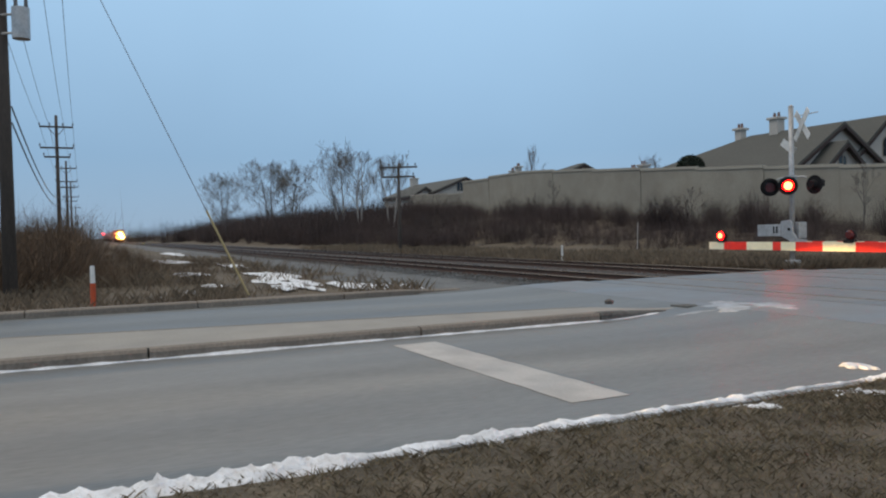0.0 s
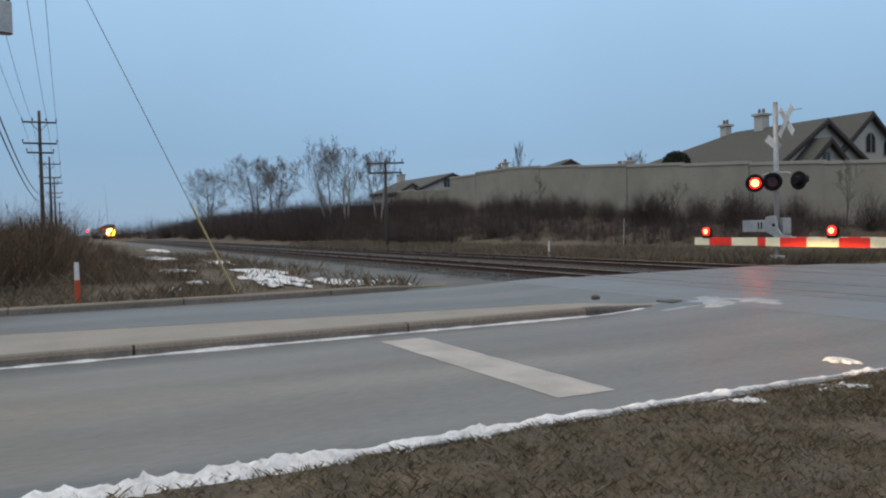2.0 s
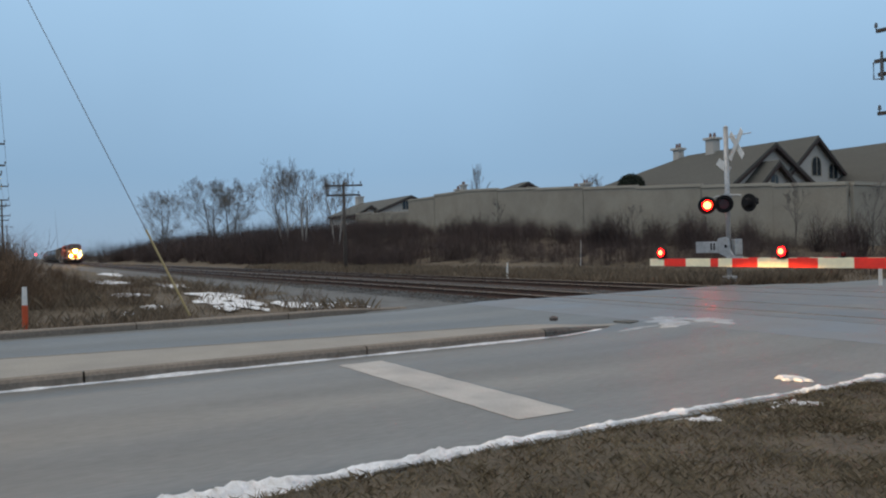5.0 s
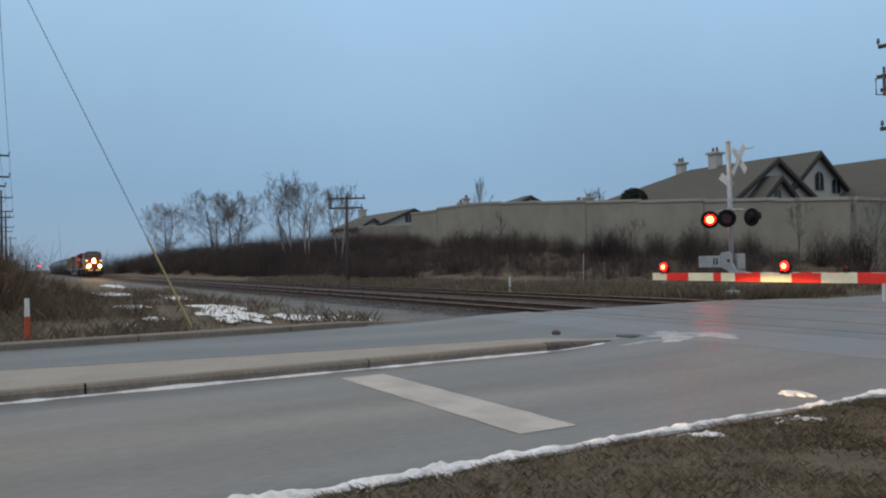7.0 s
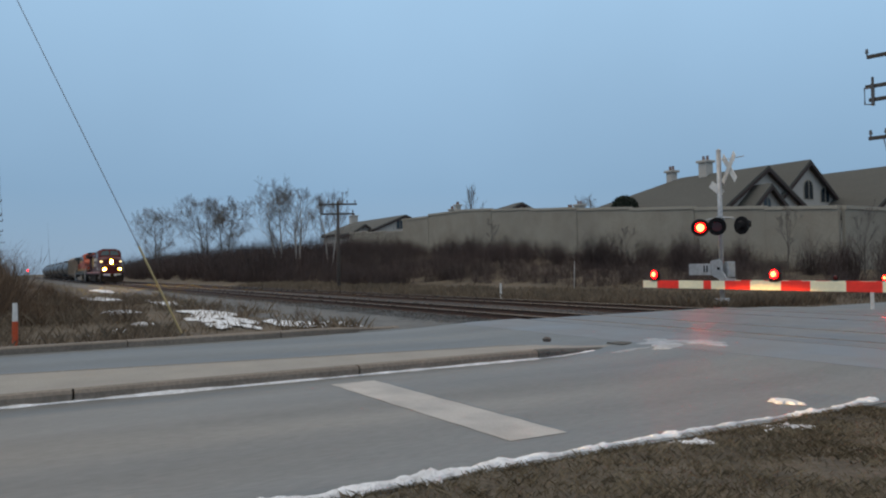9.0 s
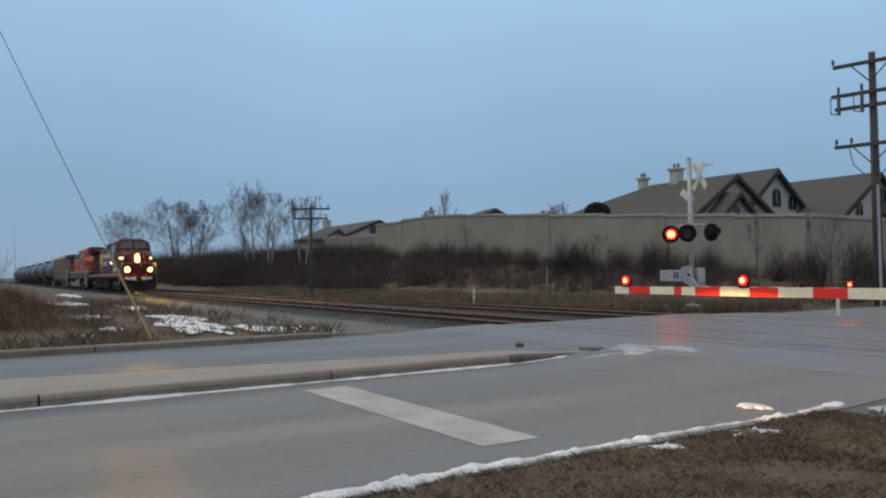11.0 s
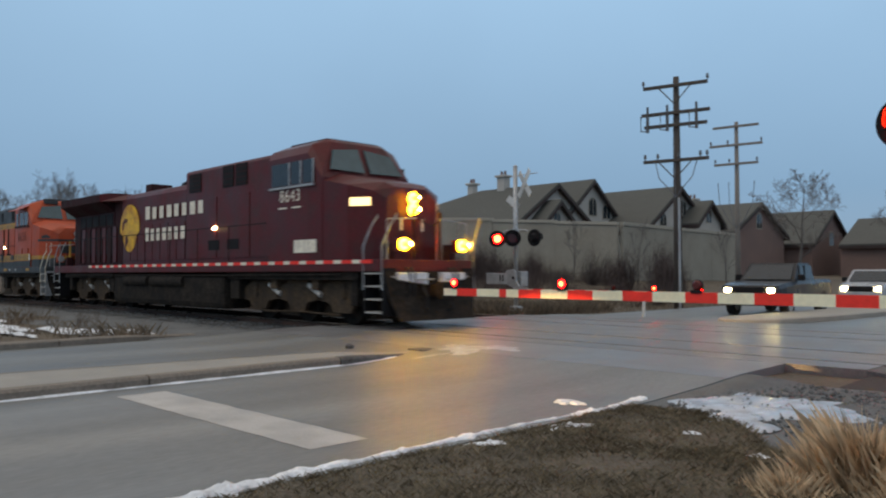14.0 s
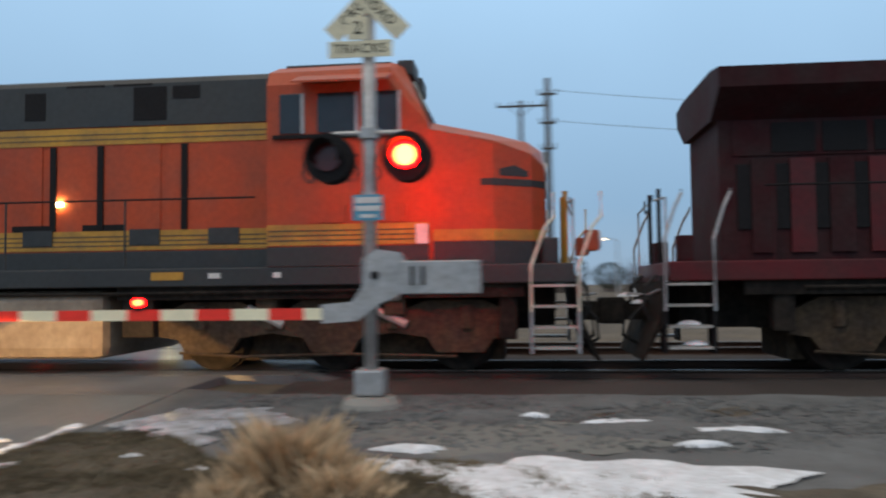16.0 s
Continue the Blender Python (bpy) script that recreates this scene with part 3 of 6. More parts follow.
# ---------------------------------------------------------------- houses behind the wall
def gable_house(name, label, ridge_y, x0, x1, half, z_eave, z_ridge, wins=(), mat=FACADE, hip_left=0.0, over=0.45):
    """A house whose ridge runs along x, with a gable that faces +x."""
    h = empty(name, label, "house", "houses behind the wall")
    gz = 0.4
    bm = B()
    prism_x(bm, [(ridge_y - half, gz), (ridge_y - half, z_eave), (ridge_y, z_ridge - 0.1), (ridge_y + half, z_eave), (ridge_y + half, gz)], x0 + hip_left * 0.9, x1)
    part("wall", bm, mat, h)
    slope = (z_ridge - z_eave) / half
    e0, e1 = half + over, z_eave - slope * over
    for s in (-1, 1):
        bm = B()
        t = 0.22
        ring = lambda x, up: [(x, ridge_y, z_ridge + up), (x, ridge_y + s * e0, e1 + up)]
        lo, hi = ring(x1 + over, 0.0), ring(x1 + over, t)
        lo2, hi2 = ring(x0, 0.0), ring(x0, t)
        if hip_left:
            lo2[0] = (x0 + hip_left, ridge_y, z_ridge)
            hi2[0] = (x0 + hip_left, ridge_y, z_ridge + t)
        loft(bm, [[lo2[0], lo2[1], hi2[1], hi2[0]], [lo[0], lo[1], hi[1], hi[0]]])
        part("roof", bm, ROOFM, h)
        bm = B()
        a, c = Vector(lo[0]), Vector(lo[1])
        dn = Vector((0, 0, -0.26))
        loft(bm, [[a + Vector((-0.05, 0, 0)), a + Vector((0.07, 0, 0)), a + Vector((0.07, 0, 0)) + dn, a + Vector((-0.05, 0, 0)) + dn],
                  [c + Vector((-0.05, 0, 0)), c + Vector((0.07, 0, 0)), c + Vector((0.07, 0, 0)) + dn, c + Vector((-0.05, 0, 0)) + dn]])
        part("bargeboard", bm, SOFFIT, h)
        bm = B()
        y = ridge_y + s * e0
        box(bm, x0, x1 + over, y - 0.08, y + 0.08, e1 - 0.30, e1 + 0.05)
        part("gutter", bm, SOFFIT, h)
    if hip_left:
        bm = B()
        v = [bm.verts.new(p) for p in ((x0 + hip_left, ridge_y, z_ridge + 0.22), (x0, ridge_y - e0, e1 + 0.22), (x0, ridge_y + e0, e1 + 0.22), (x0 + hip_left, ridge_y, z_ridge), (x0, ridge_y - e0, e1), (x0, ridge_y + e0, e1))]
        for q in ((0, 1, 2), (3, 5, 4), (1, 4, 5, 2)):
            bm.faces.new([v[i] for i in q])
        part("roof", bm, ROOFM, h)
    for wy, wz, ww, wh in wins:
        w = None
        bm = B()
        arch = [(wy - ww / 2, wz), (wy + ww / 2, wz)] + [(wy + ww / 2 * math.cos(a), wz + wh + ww / 2 * math.sin(a)) for a in np.linspace(0, math.pi, 9)]
        prism_x(bm, arch, x1, x1 + 0.05)
        w = part("window", bm, PANE, h)
        bm = B()
        outer = [(wy - ww / 2 - 0.12, wz - 0.1), (wy + ww / 2 + 0.12, wz - 0.1)] + [(wy + (ww / 2 + 0.12) * math.cos(a), wz + wh + (ww / 2 + 0.12) * math.sin(a)) for a in np.linspace(0, math.pi, 9)]
        prism_x(bm, outer, x1, x1 + 0.03)
        part("window_frame", bm, WALLCAP, w)
        bm = B()
        box(bm, x1 + 0.04, x1 + 0.08, wy - 0.03, wy + 0.03, wz, wz + wh + ww / 2)
        part("glazing_bar", bm, WALLCAP, w)
    return h


def chimney(x, y, z0, z1, w=0.68):
    c = empty("chimney", "pale stuccoed chimney with clay pots on the roof", "chimney", "chimneys", at=(x, y, 0))
    bm = B()
    box(bm, -w / 2, w / 2, -w / 2, w / 2, z0, z1, 0.03)
    part("shaft", bm, FACADE, c)
    bm = B()
    box(bm, -w / 2 - 0.15, w / 2 + 0.15, -w / 2 - 0.15, w / 2 + 0.15, z1, z1 + 0.2, 0.03)
    part("crown", bm, FACADE, c)
    for k in (-0.25, 0.25):
        bm = B()
        disc(bm, (k * w, 0, z1 + 0.2), (0, 0, 1), 0.13, 0.4, 10, 0.1)
        part("pot", bm, BRICKY, c)
    return c


gable_house("house", "large tan house with grey hipped shingle roof and gables", 52.6, -62, -40.35, 5.2, 5.35, 8.75,
            [(53.6, 5.6, 1.0, 0.9), (51.2, 5.4, 0.8, 0.6)], hip_left=13)
gable_house("house", "tan house wing with steep gable and arched window", 51.3, -41.3, -39.1, 2.5, 5.0, 7.15, [(51.2, 5.2, 0.8, 0.7)])
gable_house("house", "tan house wing with tall gable and arched windows", 58.2, -49, -40.55, 4.0, 6.25, 9.55, [(58.4, 6.5, 1.1, 1.0), (60.6, 6.3, 1.1, 0.7)])
gable_house("house", "tan house with long grey shingle roof and gable windows", 66.0, -54, -36.2, 6.0, 5.2, 9.15, [(66.8, 6.2, 1.2, 1.2), (63.2, 5.6, 1.0, 0.6)])
gable_house("house", "tan house with grey shingle roof", 68.8, -39, -34.6, 2.4, 6.0, 7.9, [(68.8, 6.0, 0.9, 0.8)])
gable_house("house", "brown house with grey shingle roof at the end of the row", 82.0, -56, -35.5, 6.5, 5.4, 8.6, [(82, 6, 1.2, 1.0)], mat=BRICKY)
gable_house("house", "brown house with dark roof beyond bare trees", 96.0, -52, -33.0, 6.0, 4.6, 8.4, [(96, 4.4, 1.2, 1.0)], mat=BRICKY)
gable_house("house", "brown house with dark roof beside the road far off", 96.0, -30, -24.5, 6.0, 4.3, 7.2, [(95, 4, 1.2, 1.0)], mat=BRICKY)
gable_house("house", "distant tan house with grey roof and gable", 60.0, -142, -118.5, 6.0, 8.0, 10.4, [(59, 8.2, 1.2, 0.9)])
gable_house("house", "distant tan house wing with a small dark gable", 53.0, -126, -119.9, 2.2, 7.5, 8.8)
gable_house("house", "tan house whose gable peak shows over the wall", 56.0, -88, -78.5, 4.0, 7.3, 9.1, [(56, 7.6, 0.6, 0.5)], hip_left=8.5)
gable_house("house", "low tan house hidden behind the wall", 55.0, -97, -88.8, 4.0, 6.6, 8.5)
gable_house("house", "low grey-roofed house hidden behind the wall", 56.6, -74, -63.5, 4.0, 5.2, 6.9)
chimney(-50.1, 52.6, 8.3, 9.55)
chimney(-46.2, 52.6, 8.6, 9.95, 0.85)
chimney(-37.6, 71.4, 5.2, 8.45, 0.8)
chimney(-92.0, 54.0, 7.3, 9.25)
chimney(-90.5, 54.0, 7.3, 9.75)
chimney(-68.85, 56.0, 6.2, 7.65, 0.75)
chimney(-67.15, 56.0, 6.2, 7.95, 0.85)
chimney(-141, 60, 9.5, 11.8, 1.3)


# ---------------------------------------------------------------- crossing signals and gates
def tri_lens(parent, x, y, z, face, moving, turn=0.0):
    """A flashing lamp: backing disc, hood, dark lens, and a lit bulb disc that travels behind or before the lens."""
    lamp = new("signal_lamp")
    lamp.parent = parent
    lamp.location = (x, y, z)
    lamp.rotation_euler = (0, 0, turn if face < 0 else math.pi + turn)
    bm = B()
    disc(bm, (0, 0.0, 0), (0, 1, 0), 0.29, 0.02, 28)
    part("backing_disc", bm, BLACKP, lamp)
    bm = B()
    disc(bm, (0, 0.02, 0), (0, 1, 0), 0.16, 0.16, 20, 0.11)
    part("lamp_case", bm, BLACKP, lamp, smooth=False)
    bm = B()
    rows = []
    for y0 in (-0.02, -0.28):
        rows.append([bm.verts.new(((0.185 if i < 13 else 0.170) * math.cos(a), y0 * (1 if 2 < (i % 13) < 10 else 0.8), (0.185 if i < 13 else 0.170) * math.sin(a)))
                     for i, a in enumerate(list(np.linspace(-0.35, math.pi + 0.35, 13)) + list(np.linspace(math.pi + 0.35, -0.35, 13)))])
    for i in range(26):
        bm.faces.new((rows[0][i], rows[0][(i + 1) % 26], rows[1][(i + 1) % 26], rows[1][i]))
    part("hood", bm, BLACKP, lamp)
    bm = B()
    disc(bm, (0, -0.035, 0), (0, 1, 0), 0.165, 0.035, 24)
    part("lens", bm, LENSDARK, lamp)
    bm = B()
    disc(bm, (0, -0.02, 0), (0, 1, 0), 0.158, 0.010, 24)
    bulb = part("bulb", bm, RED_LIT if face < 0 else RED_BEAM, lamp, "lit red signal bulb")
    bm = B()
    disc(bm, (0, -0.024, 0), (0, 1, 0), 0.120, 0.008, 20)
    part("filament_spot", bm, RED_HOT, bulb)
    moving.append(bulb)
    return lamp


def crossbuck(parent, z, y=-0.09, text=True):
    for s, words in ((1, "RAIL ROAD"), (-1, "CROSSING")):
        bm = B()
        box(bm, -0.61, 0.61, -0.006, 0.006, -0.115, 0.115, 0.004)
        blade = part("crossbuck_blade", bm, SIGNY, parent, "cream crossbuck sign blade")
        blade.location = (0, y - (0.014 if s > 0 else 0), z)
        blade.rotation_euler = (0, s * radians(45), 0)
        if text:
            lettering(words, 0.155, BLACKP, blade, (0, -0.008, 0), (math.pi / 2, 0, 0), wide=1.15)


def crossing_signal(x, y, base, mirror, label):
    top = empty("crossing_signal", label, "crossing signal", "crossing signals", at=(x, y, 0), rz=0 if mirror > 0 else math.pi)
    bm = B()
    tube(bm, [(0, 0, base + 0.3), (0, 0, 4.95)], 0.075, 14)
    part("mast", bm, GALV, top, smooth=True)
    bm = B()
    box(bm, -0.17, 0.17, -0.17, 0.17, base + 0.0, base + 0.30, 0.03)
    part("junction_base", bm, GALV, top)
    bm = B()
    disc(bm, (0, 0, 4.95), (0, 0, 1), 0.085, 0.05, 14, 0.03)
    part("pinnacle", bm, GALV, top)
    bm = B()
    tube(bm, [(-0.55, 0, 3.06), (-0.4, 0, 3.1), (0.4, 0, 3.1), (0.55, 0, 3.06)], 0.03, 8)
    box(bm, -0.1, 0.1, -0.1, 0.1, 3.02, 3.16, 0.01)
    part("lamp_crossarm", bm, GALV, top)
    return top


BULBS = {}


def near_signal():
    s = crossing_signal(-1.78, 8.84, 0.04, 1, "grey steel railway crossing mast with cream crossbuck and red flashers")
    BULBS["near_l"], BULBS["near_r"] = [], []
    for px, key in ((-0.47, "near_l"), (0.45, "near_r")):
        tri_lens(s, px, -0.14, 2.80, -1, BULBS[key])
        tri_lens(s, px, 0.14, 2.80, 1, BULBS[key])
    crossbuck(s, 4.68)
    for x0, x1, z0, z1, words, size in ((-0.46, 0.30, 3.98, 4.18, "TRACKS", 0.155), (-0.24, 0.02, 4.19, 4.46, "2", 0.22)):
        bm = B()
        box(bm, x0, x1, -0.104, -0.092, z0, z1, 0.004)
        plate = part("track_count_sign", bm, SIGNY, s, "cream track-count plate")
        lettering(words, size, BLACKP, plate, ((x0 + x1) / 2, -0.106, (z0 + z1) / 2), (math.pi / 2, 0, 0), wide=1.1)
    bm = B()
    box(bm, -0.18, 0.17, -0.10, -0.088, 2.06, 2.36, 0.004)
    plate = part("notice_plate", bm, SIGNB, s, "small blue and white notice plate")
    for z0, z1, half in ((2.26, 2.33, 0.15), (2.17, 2.23, 0.15), (2.09, 2.13, 0.09)):
        bm = B()
        box(bm, -half, half, -0.106, -0.101, z0, z1)
        part("notice_bar", bm, WHITEP, plate)
    bm = B()
    box(bm, -0.07, 0.07, -0.088, -0.07, 2.04, 2.4)
    part("clamp", bm, GALV, s)
    return s


def gate(x, y, zp, length, dirn, group_label, lamps, name="crossing_gate"):
    """A lowered gate: drive case, cranked carrier, counterweights and striped arm along dirn * x."""
    g = empty(name, group_label, "crossing gate", "crossing gates", at=(x, y, 0))
    d = dirn
    bm = B()
    box(bm, -0.2, 0.2, 0.06, 0.42, zp - 0.30, zp + 0.22, 0.03)
    part("drive_case", bm, GALV, g)
    bm = B()
    prof = [(d * -0.02, zp + 0.30), (d * -0.3, zp + 0.26), (d * -0.42, zp + 0.05), (d * -0.3, zp - 0.22), (d * -0.05, zp - 0.33), (d * 0.2, zp - 0.52), (d * 0.62, zp - 0.55), (d * 0.63, zp - 0.33), (d * 0.27, zp - 0.30), (d * 0.13, zp - 0.1), (d * 0.10, zp + 0.2)]
    prism_y(bm, prof, -0.14, -0.08)
    part("carrier", bm, GALV, g, "cranked grey arm carrier")
    bm = B()
    disc(bm, (0, -0.16, zp), (0, 1, 0), 0.05, 0.03, 12)
    part("pivot_bolt", bm, BLACKP, g)
    bm = B()
    box(bm, d * -1.22 if d > 0 else 0.30, -0.30 * d if d > 0 else 1.22, -0.17, -0.05, zp - 0.22, zp + 0.16, 0.015)
    part("counterweight", bm, GALV, g)
    for k in (0.44, 0.56):
        bm = B()
        box(bm, -d * k - 0.02, -d * k + 0.02, -0.19, -0.165, zp - 0.12, zp + 0.10)
        part("counterweight_bolt_bar", bm, BLACKP, g)
    arm = new("arm")
    arm.parent = g
    arm.location = (d * 0.55, -0.11, zp - 0.44)
    arm["label"] = "red and white striped gate arm"
    edges = [0, 0.29, 0.71, 1.15, 1.59, 2.03, 2.45, 2.90, 3.34, 3.81, 4.23, 4.70, 5.12, 5.36, 5.50, 5.965, 6.40, 6.70]
    edges = [e2 * length / 6.70 for e2 in edges]
    for i, (a, c) in enumerate(zip(edges, edges[1:])):
        bm = B()
        hh = 0.068 - 0.012 * a / length
        lo, hi = sorted((d * a, d * c))
        box(bm, lo, hi, -0.018, 0.018, -hh, hh)
        part("stripe_panel", bm, ARMRED if i % 2 else ARMWHITE, arm)
    for i, (dist, key) in enumerate(lamps):
        lamp = new("arm_lamp")
        lamp.parent = arm
        lamp.location = (d * dist, 0, 0.07)
        bm = B()
        box(bm, -0.07, 0.07, -0.035, 0.035, -0.02, 0.02, 0.006)
        disc(bm, (0, 0.0, 0.08), (0, 1, 0), 0.072, 0.03, 14)
        part("lamp_body", bm, BLACKP, lamp)
        bm = B()
        disc(bm, (0, -0.006, 0.08), (0, -1, 0), 0.062, 0.022, 14, 0.045)
        part("lens", bm, LENSDARK, lamp)
        bm = B()
        disc(bm, (0, 0.012, 0.08), (0, -1, 0), 0.058, 0.012, 14, 0.05)
        bulb = part("bulb", bm, RED_SMALL, lamp, "lit red arm bulb")
        bm = B()
        disc(bm, (0, 0.0, 0.08), (0, -1, 0), 0.034, 0.004, 12)
        part("filament_spot", bm, RED_HOT, bulb)
        if key:
            BULBS.setdefault(key, []).append(bulb)
        else:
            bulb.location.y = -0.042
    return g


near_signal()
bm = B()
loft(bm, [[(-1.78 + r * math.cos(a) * 1.1, 8.84 + r * math.sin(a), z) for a in np.linspace(0, 2 * math.pi, 19)[:-1]] for r, z in ((0.36, -0.24), (0.31, -0.05), (0.26, 0.02), (0.05, 0.04))])
tagged(part("mast_foundation", bm, CONCRETE), "weathered concrete mast foundation in the gravel", "foundation", kind="structure")
gate(-1.70, 8.84, 1.42, 6.70, -1, "lowered red and white railway crossing gate with red lamps", [(6.45, ""), (4.32, "arm_b"), (2.3, "arm_a")])


def far_signal():
    s = crossing_signal(-17.2, 20.2, -0.16, 1, "grey steel crossing mast seen from behind, with red flashers")
    BULBS["far_l"], BULBS["far_r"] = [], []
    tri_lens(s, -0.72, -0.14, 2.47, -1, BULBS["far_l"], radians(48))
    tri_lens(s, 0.03, -0.20, 2.47, -1, BULBS["far_r"], radians(44))
    tri_lens(s, 0.72, 0.14, 2.47, 1, [])
    for ch in list(s.children):
        if ch.name.startswith("lamp_crossarm"):
            ch.location.z = -0.36
    for sgn in (1, -1):
        bm = B()
        box(bm, -0.60, 0.60, -0.006, 0.006, -0.11, 0.11, 0.004)
        blade = part("crossbuck_blade", bm, WHITEP, s, "white crossbuck blade seen edge-on")
        blade.location = (0.30, 0.12 + 0.016 * sgn, 4.35)
        blade.rotation_euler = (0, sgn * radians(45), radians(-24))
    bm = B()
    box(bm, -0.30, 0.30, -0.006, 0.006, -0.12, 0.12, 0.004)
    pl = part("track_count_sign", bm, WHITEP, s)
    pl.location, pl.rotation_euler = (-0.2, 0.1, 3.72), (0, radians(38), 0)
    bm = B()
    tube(bm, [(0, 0, 4.62), (0.9, 0.1, 4.66)], 0.015, 6)
    part("bracket", bm, GALV, s)
    return s


far_signal()
bm = B()
box(bm, -17.55, -16.85, 19.85, 20.55, -0.42, -0.155, 0.04)
tagged(part("mast_foundation", bm, CONCRETE), "concrete foundation under the far signal mast", "foundation", kind="structure")
gate(-17.2, 20.2, 1.11, 6.6, 1, "lowered red and white crossing gate beyond the tracks", [(6.3, ""), (4.85, "arm_b"), (3.45, "arm_a")])


# ---------------------------------------------------------------- posts, poles and wires
def marker(x, y, h, label, low, high, r=0.05, band=0.35):
    m = empty("marker_post", label, "marker post", "marker posts", at=(x, y, ground_z(x, y)))
    bm = B()
    disc(bm, (0, 0, -0.05), (0, 0, 1), r, h * (1 - band) + 0.05, 12)
    part("post", bm, low, m, smooth=False)
    bm = B()
    disc(bm, (0, 0, h * (1 - band)), (0, 0, 1), r * 0.96, h * band, 12, r * 0.8)
    part("post_top", bm, high, m)
    return m


marker(-17.7, 0.15, 0.88, "orange plastic utility marker with a white top in the verge", ORANGE, WHITEP, 0.055, 0.42)
marker(-29.6, 19.9, 0.75, "white marker post in dead grass beyond the tracks", WHITEP, WHITEP)
marker(-12.9, 21.3, 0.75, "white marker post beside the far road", WHITEP, WHITEP)
marker(-33.0, 27.0, 1.6, "slim leaning pale post in the brush", WHITEP, WHITEP, 0.014).rotation_euler = (0.05, 0.12, 0)


def utility_pole(x, y, h, label, arms, mat=POLEWOOD, r=0.17, turn=0.0, group="utility poles", ground=None):
    """A timber pole; arms are (height, half length, pins, braces)."""
    z0 = ground_z(x, y) if ground is None else ground
    p = empty("utility_pole", label, "utility pole", group, at=(x, y, z0), rz=turn)
    bm = B()
    tube(bm, [(0, 0, -0.3), (0, 0, h * 0.5), (0, 0, h)], r, 12, r * 0.62)
    part("pole", bm, mat, p, smooth=True)
    for z, half, pins, braces in arms:
        bm = B()
        box(bm, -half, half, -r - 0.06, -r + 0.06, z - 0.06, z + 0.07, 0.01)
        arm = part("crossarm", bm, mat, p)
        for k in pins:
            bm = B()
            disc(bm, (k * half, -r, z + 0.07), (0, 0, 1), 0.025, 0.12, 8)
            disc(bm, (k * half, -r, z + 0.15), (0, 0, 1), 0.065, 0.16, 10, 0.04)
            part("insulator", bm, GLASSIN, arm)
        if braces:
            for s in (-1, 1):
                bm = B()
                tube(bm, [(s * half * 0.5, -r - 0.07, z - 0.05), (0, -r - 0.07, z - 0.75)], 0.025, 5)
                part("brace", bm, mat, arm)
    return p


# line of poles beside the track on the camera's side
LINE_Y = -1.62
big = utility_pole(-21.6, -1.66, 13.4, "tall dark timber utility pole with a grey transformer can", [(11.6, 1.2, (-1, -0.5, 0.5, 1), True), (7.5, 0.6, (-1, 1), False)], turn=math.pi / 2, r=0.17)
bm = B()
disc(bm, (0.45, -0.35, 6.35), (0, 0, 1), 0.20, 0.75, 16)
part("transformer", bm, GALV, big, "grey transformer can", smooth=False)
for k in (-0.1, 0.12):
    bm = B()
    disc(bm, (0.45 + k, -0.35, 7.10), (0, 0, 1), 0.05, 0.35, 8, 0.03)
    part("bushing", bm, GLASSIN, big)
for z in (6.5, 6.95):
    bm = B()
    tube(bm, [(0, -0.1, z), (0.3, -0.3, z)], 0.03, 6)
    part("bracket", bm, GALV, big)
for px, h in ((-66, 11.0), (-103, 11.0), (-140, 11.0), (-228, 10.6), (-300, 10.4)):
    utility_pole(px, LINE_Y, h, "dark timber utility pole with crossarms beside the track",
                 [(h - 0.9, 1.15, (-1, -0.4, 0.4, 1), True), (h - 2.5, 1.15, (-1, 1), False), (h - 3.2, 0.9, (-1, 1), False)] if px > -200 else [(h - 0.6, 1.3, (-1, 1), False)], turn=math.pi / 2)
# old telegraph poles beyond the tracks
for px, py, h in ((-56.2, 22.6, 6.9),):
    utility_pole(px, py, h, "short dark telegraph pole with two crossarms", [(h - 0.25, 1.5, (-0.9, -0.5, 0.5, 0.9), False), (h - 1.0, 1.3, (-0.9, 0.9), False)], turn=math.radians(62), r=0.16)
# tall poles beside the far road
p1 = utility_pole(-15.5, 28.2, 9.5, "tall dark timber pole with three crossarms and line switches",
                  [(9.12, 1.28, (-1, 1), True), (8.02, 1.36, (), False), (7.52, 1.25, (), False), (6.1, 1.30, (-0.95, -0.55, 0.1, 0.75, 0.95), True)], turn=math.radians(13), r=0.19, ground=-0.33)
for k in (-1.1, -0.3, 0.85):
    bm = B()
    box(bm, k - 0.05, k + 0.05, -0.30, -0.18, 7.30, 8.10, 0.01)
    tube(bm, [(k, -0.25, 7.95), (k - 0.28, -0.25, 7.98), (k - 0.28, -0.25, 7.38), (k, -0.25, 7.34)], 0.03, 6)
    disc(bm, (k, -0.24, 8.1), (0, 0, 1), 0.05, 0.25, 8)
    part("line_switch", bm, GLASSIN, p1, "dark cut-out line switch")
for k in (-0.8, 0.0, 0.85):
    bm = B()
    tube(bm, [(k, -0.2, 6.05), (k * 0.8, -0.3, 5.4), (k * 0.25, -0.25, 4.9), (0, -0.2, 4.6)], 0.02, 5)
    part("riser_cable", bm, WIRE, p1)
bm = B()
tube(bm, [(0.12, -0.2, -0.1), (0.12, -0.2, 4.6)], 0.05, 8)
part("riser_pipe", bm, GALV, p1)
p2 = utility_pole(-19.4, 42.0, 10.2, "pale weathered timber pole with three crossarms",
                  [(9.92, 1.25, (), False), (8.87, 1.45, (-0.95, -0.3, 0.95), False), (7.8, 1.2, (-0.95, -0.3, 0.95), False)], POLEPALE, turn=math.radians(9), r=0.17, ground=-0.42)
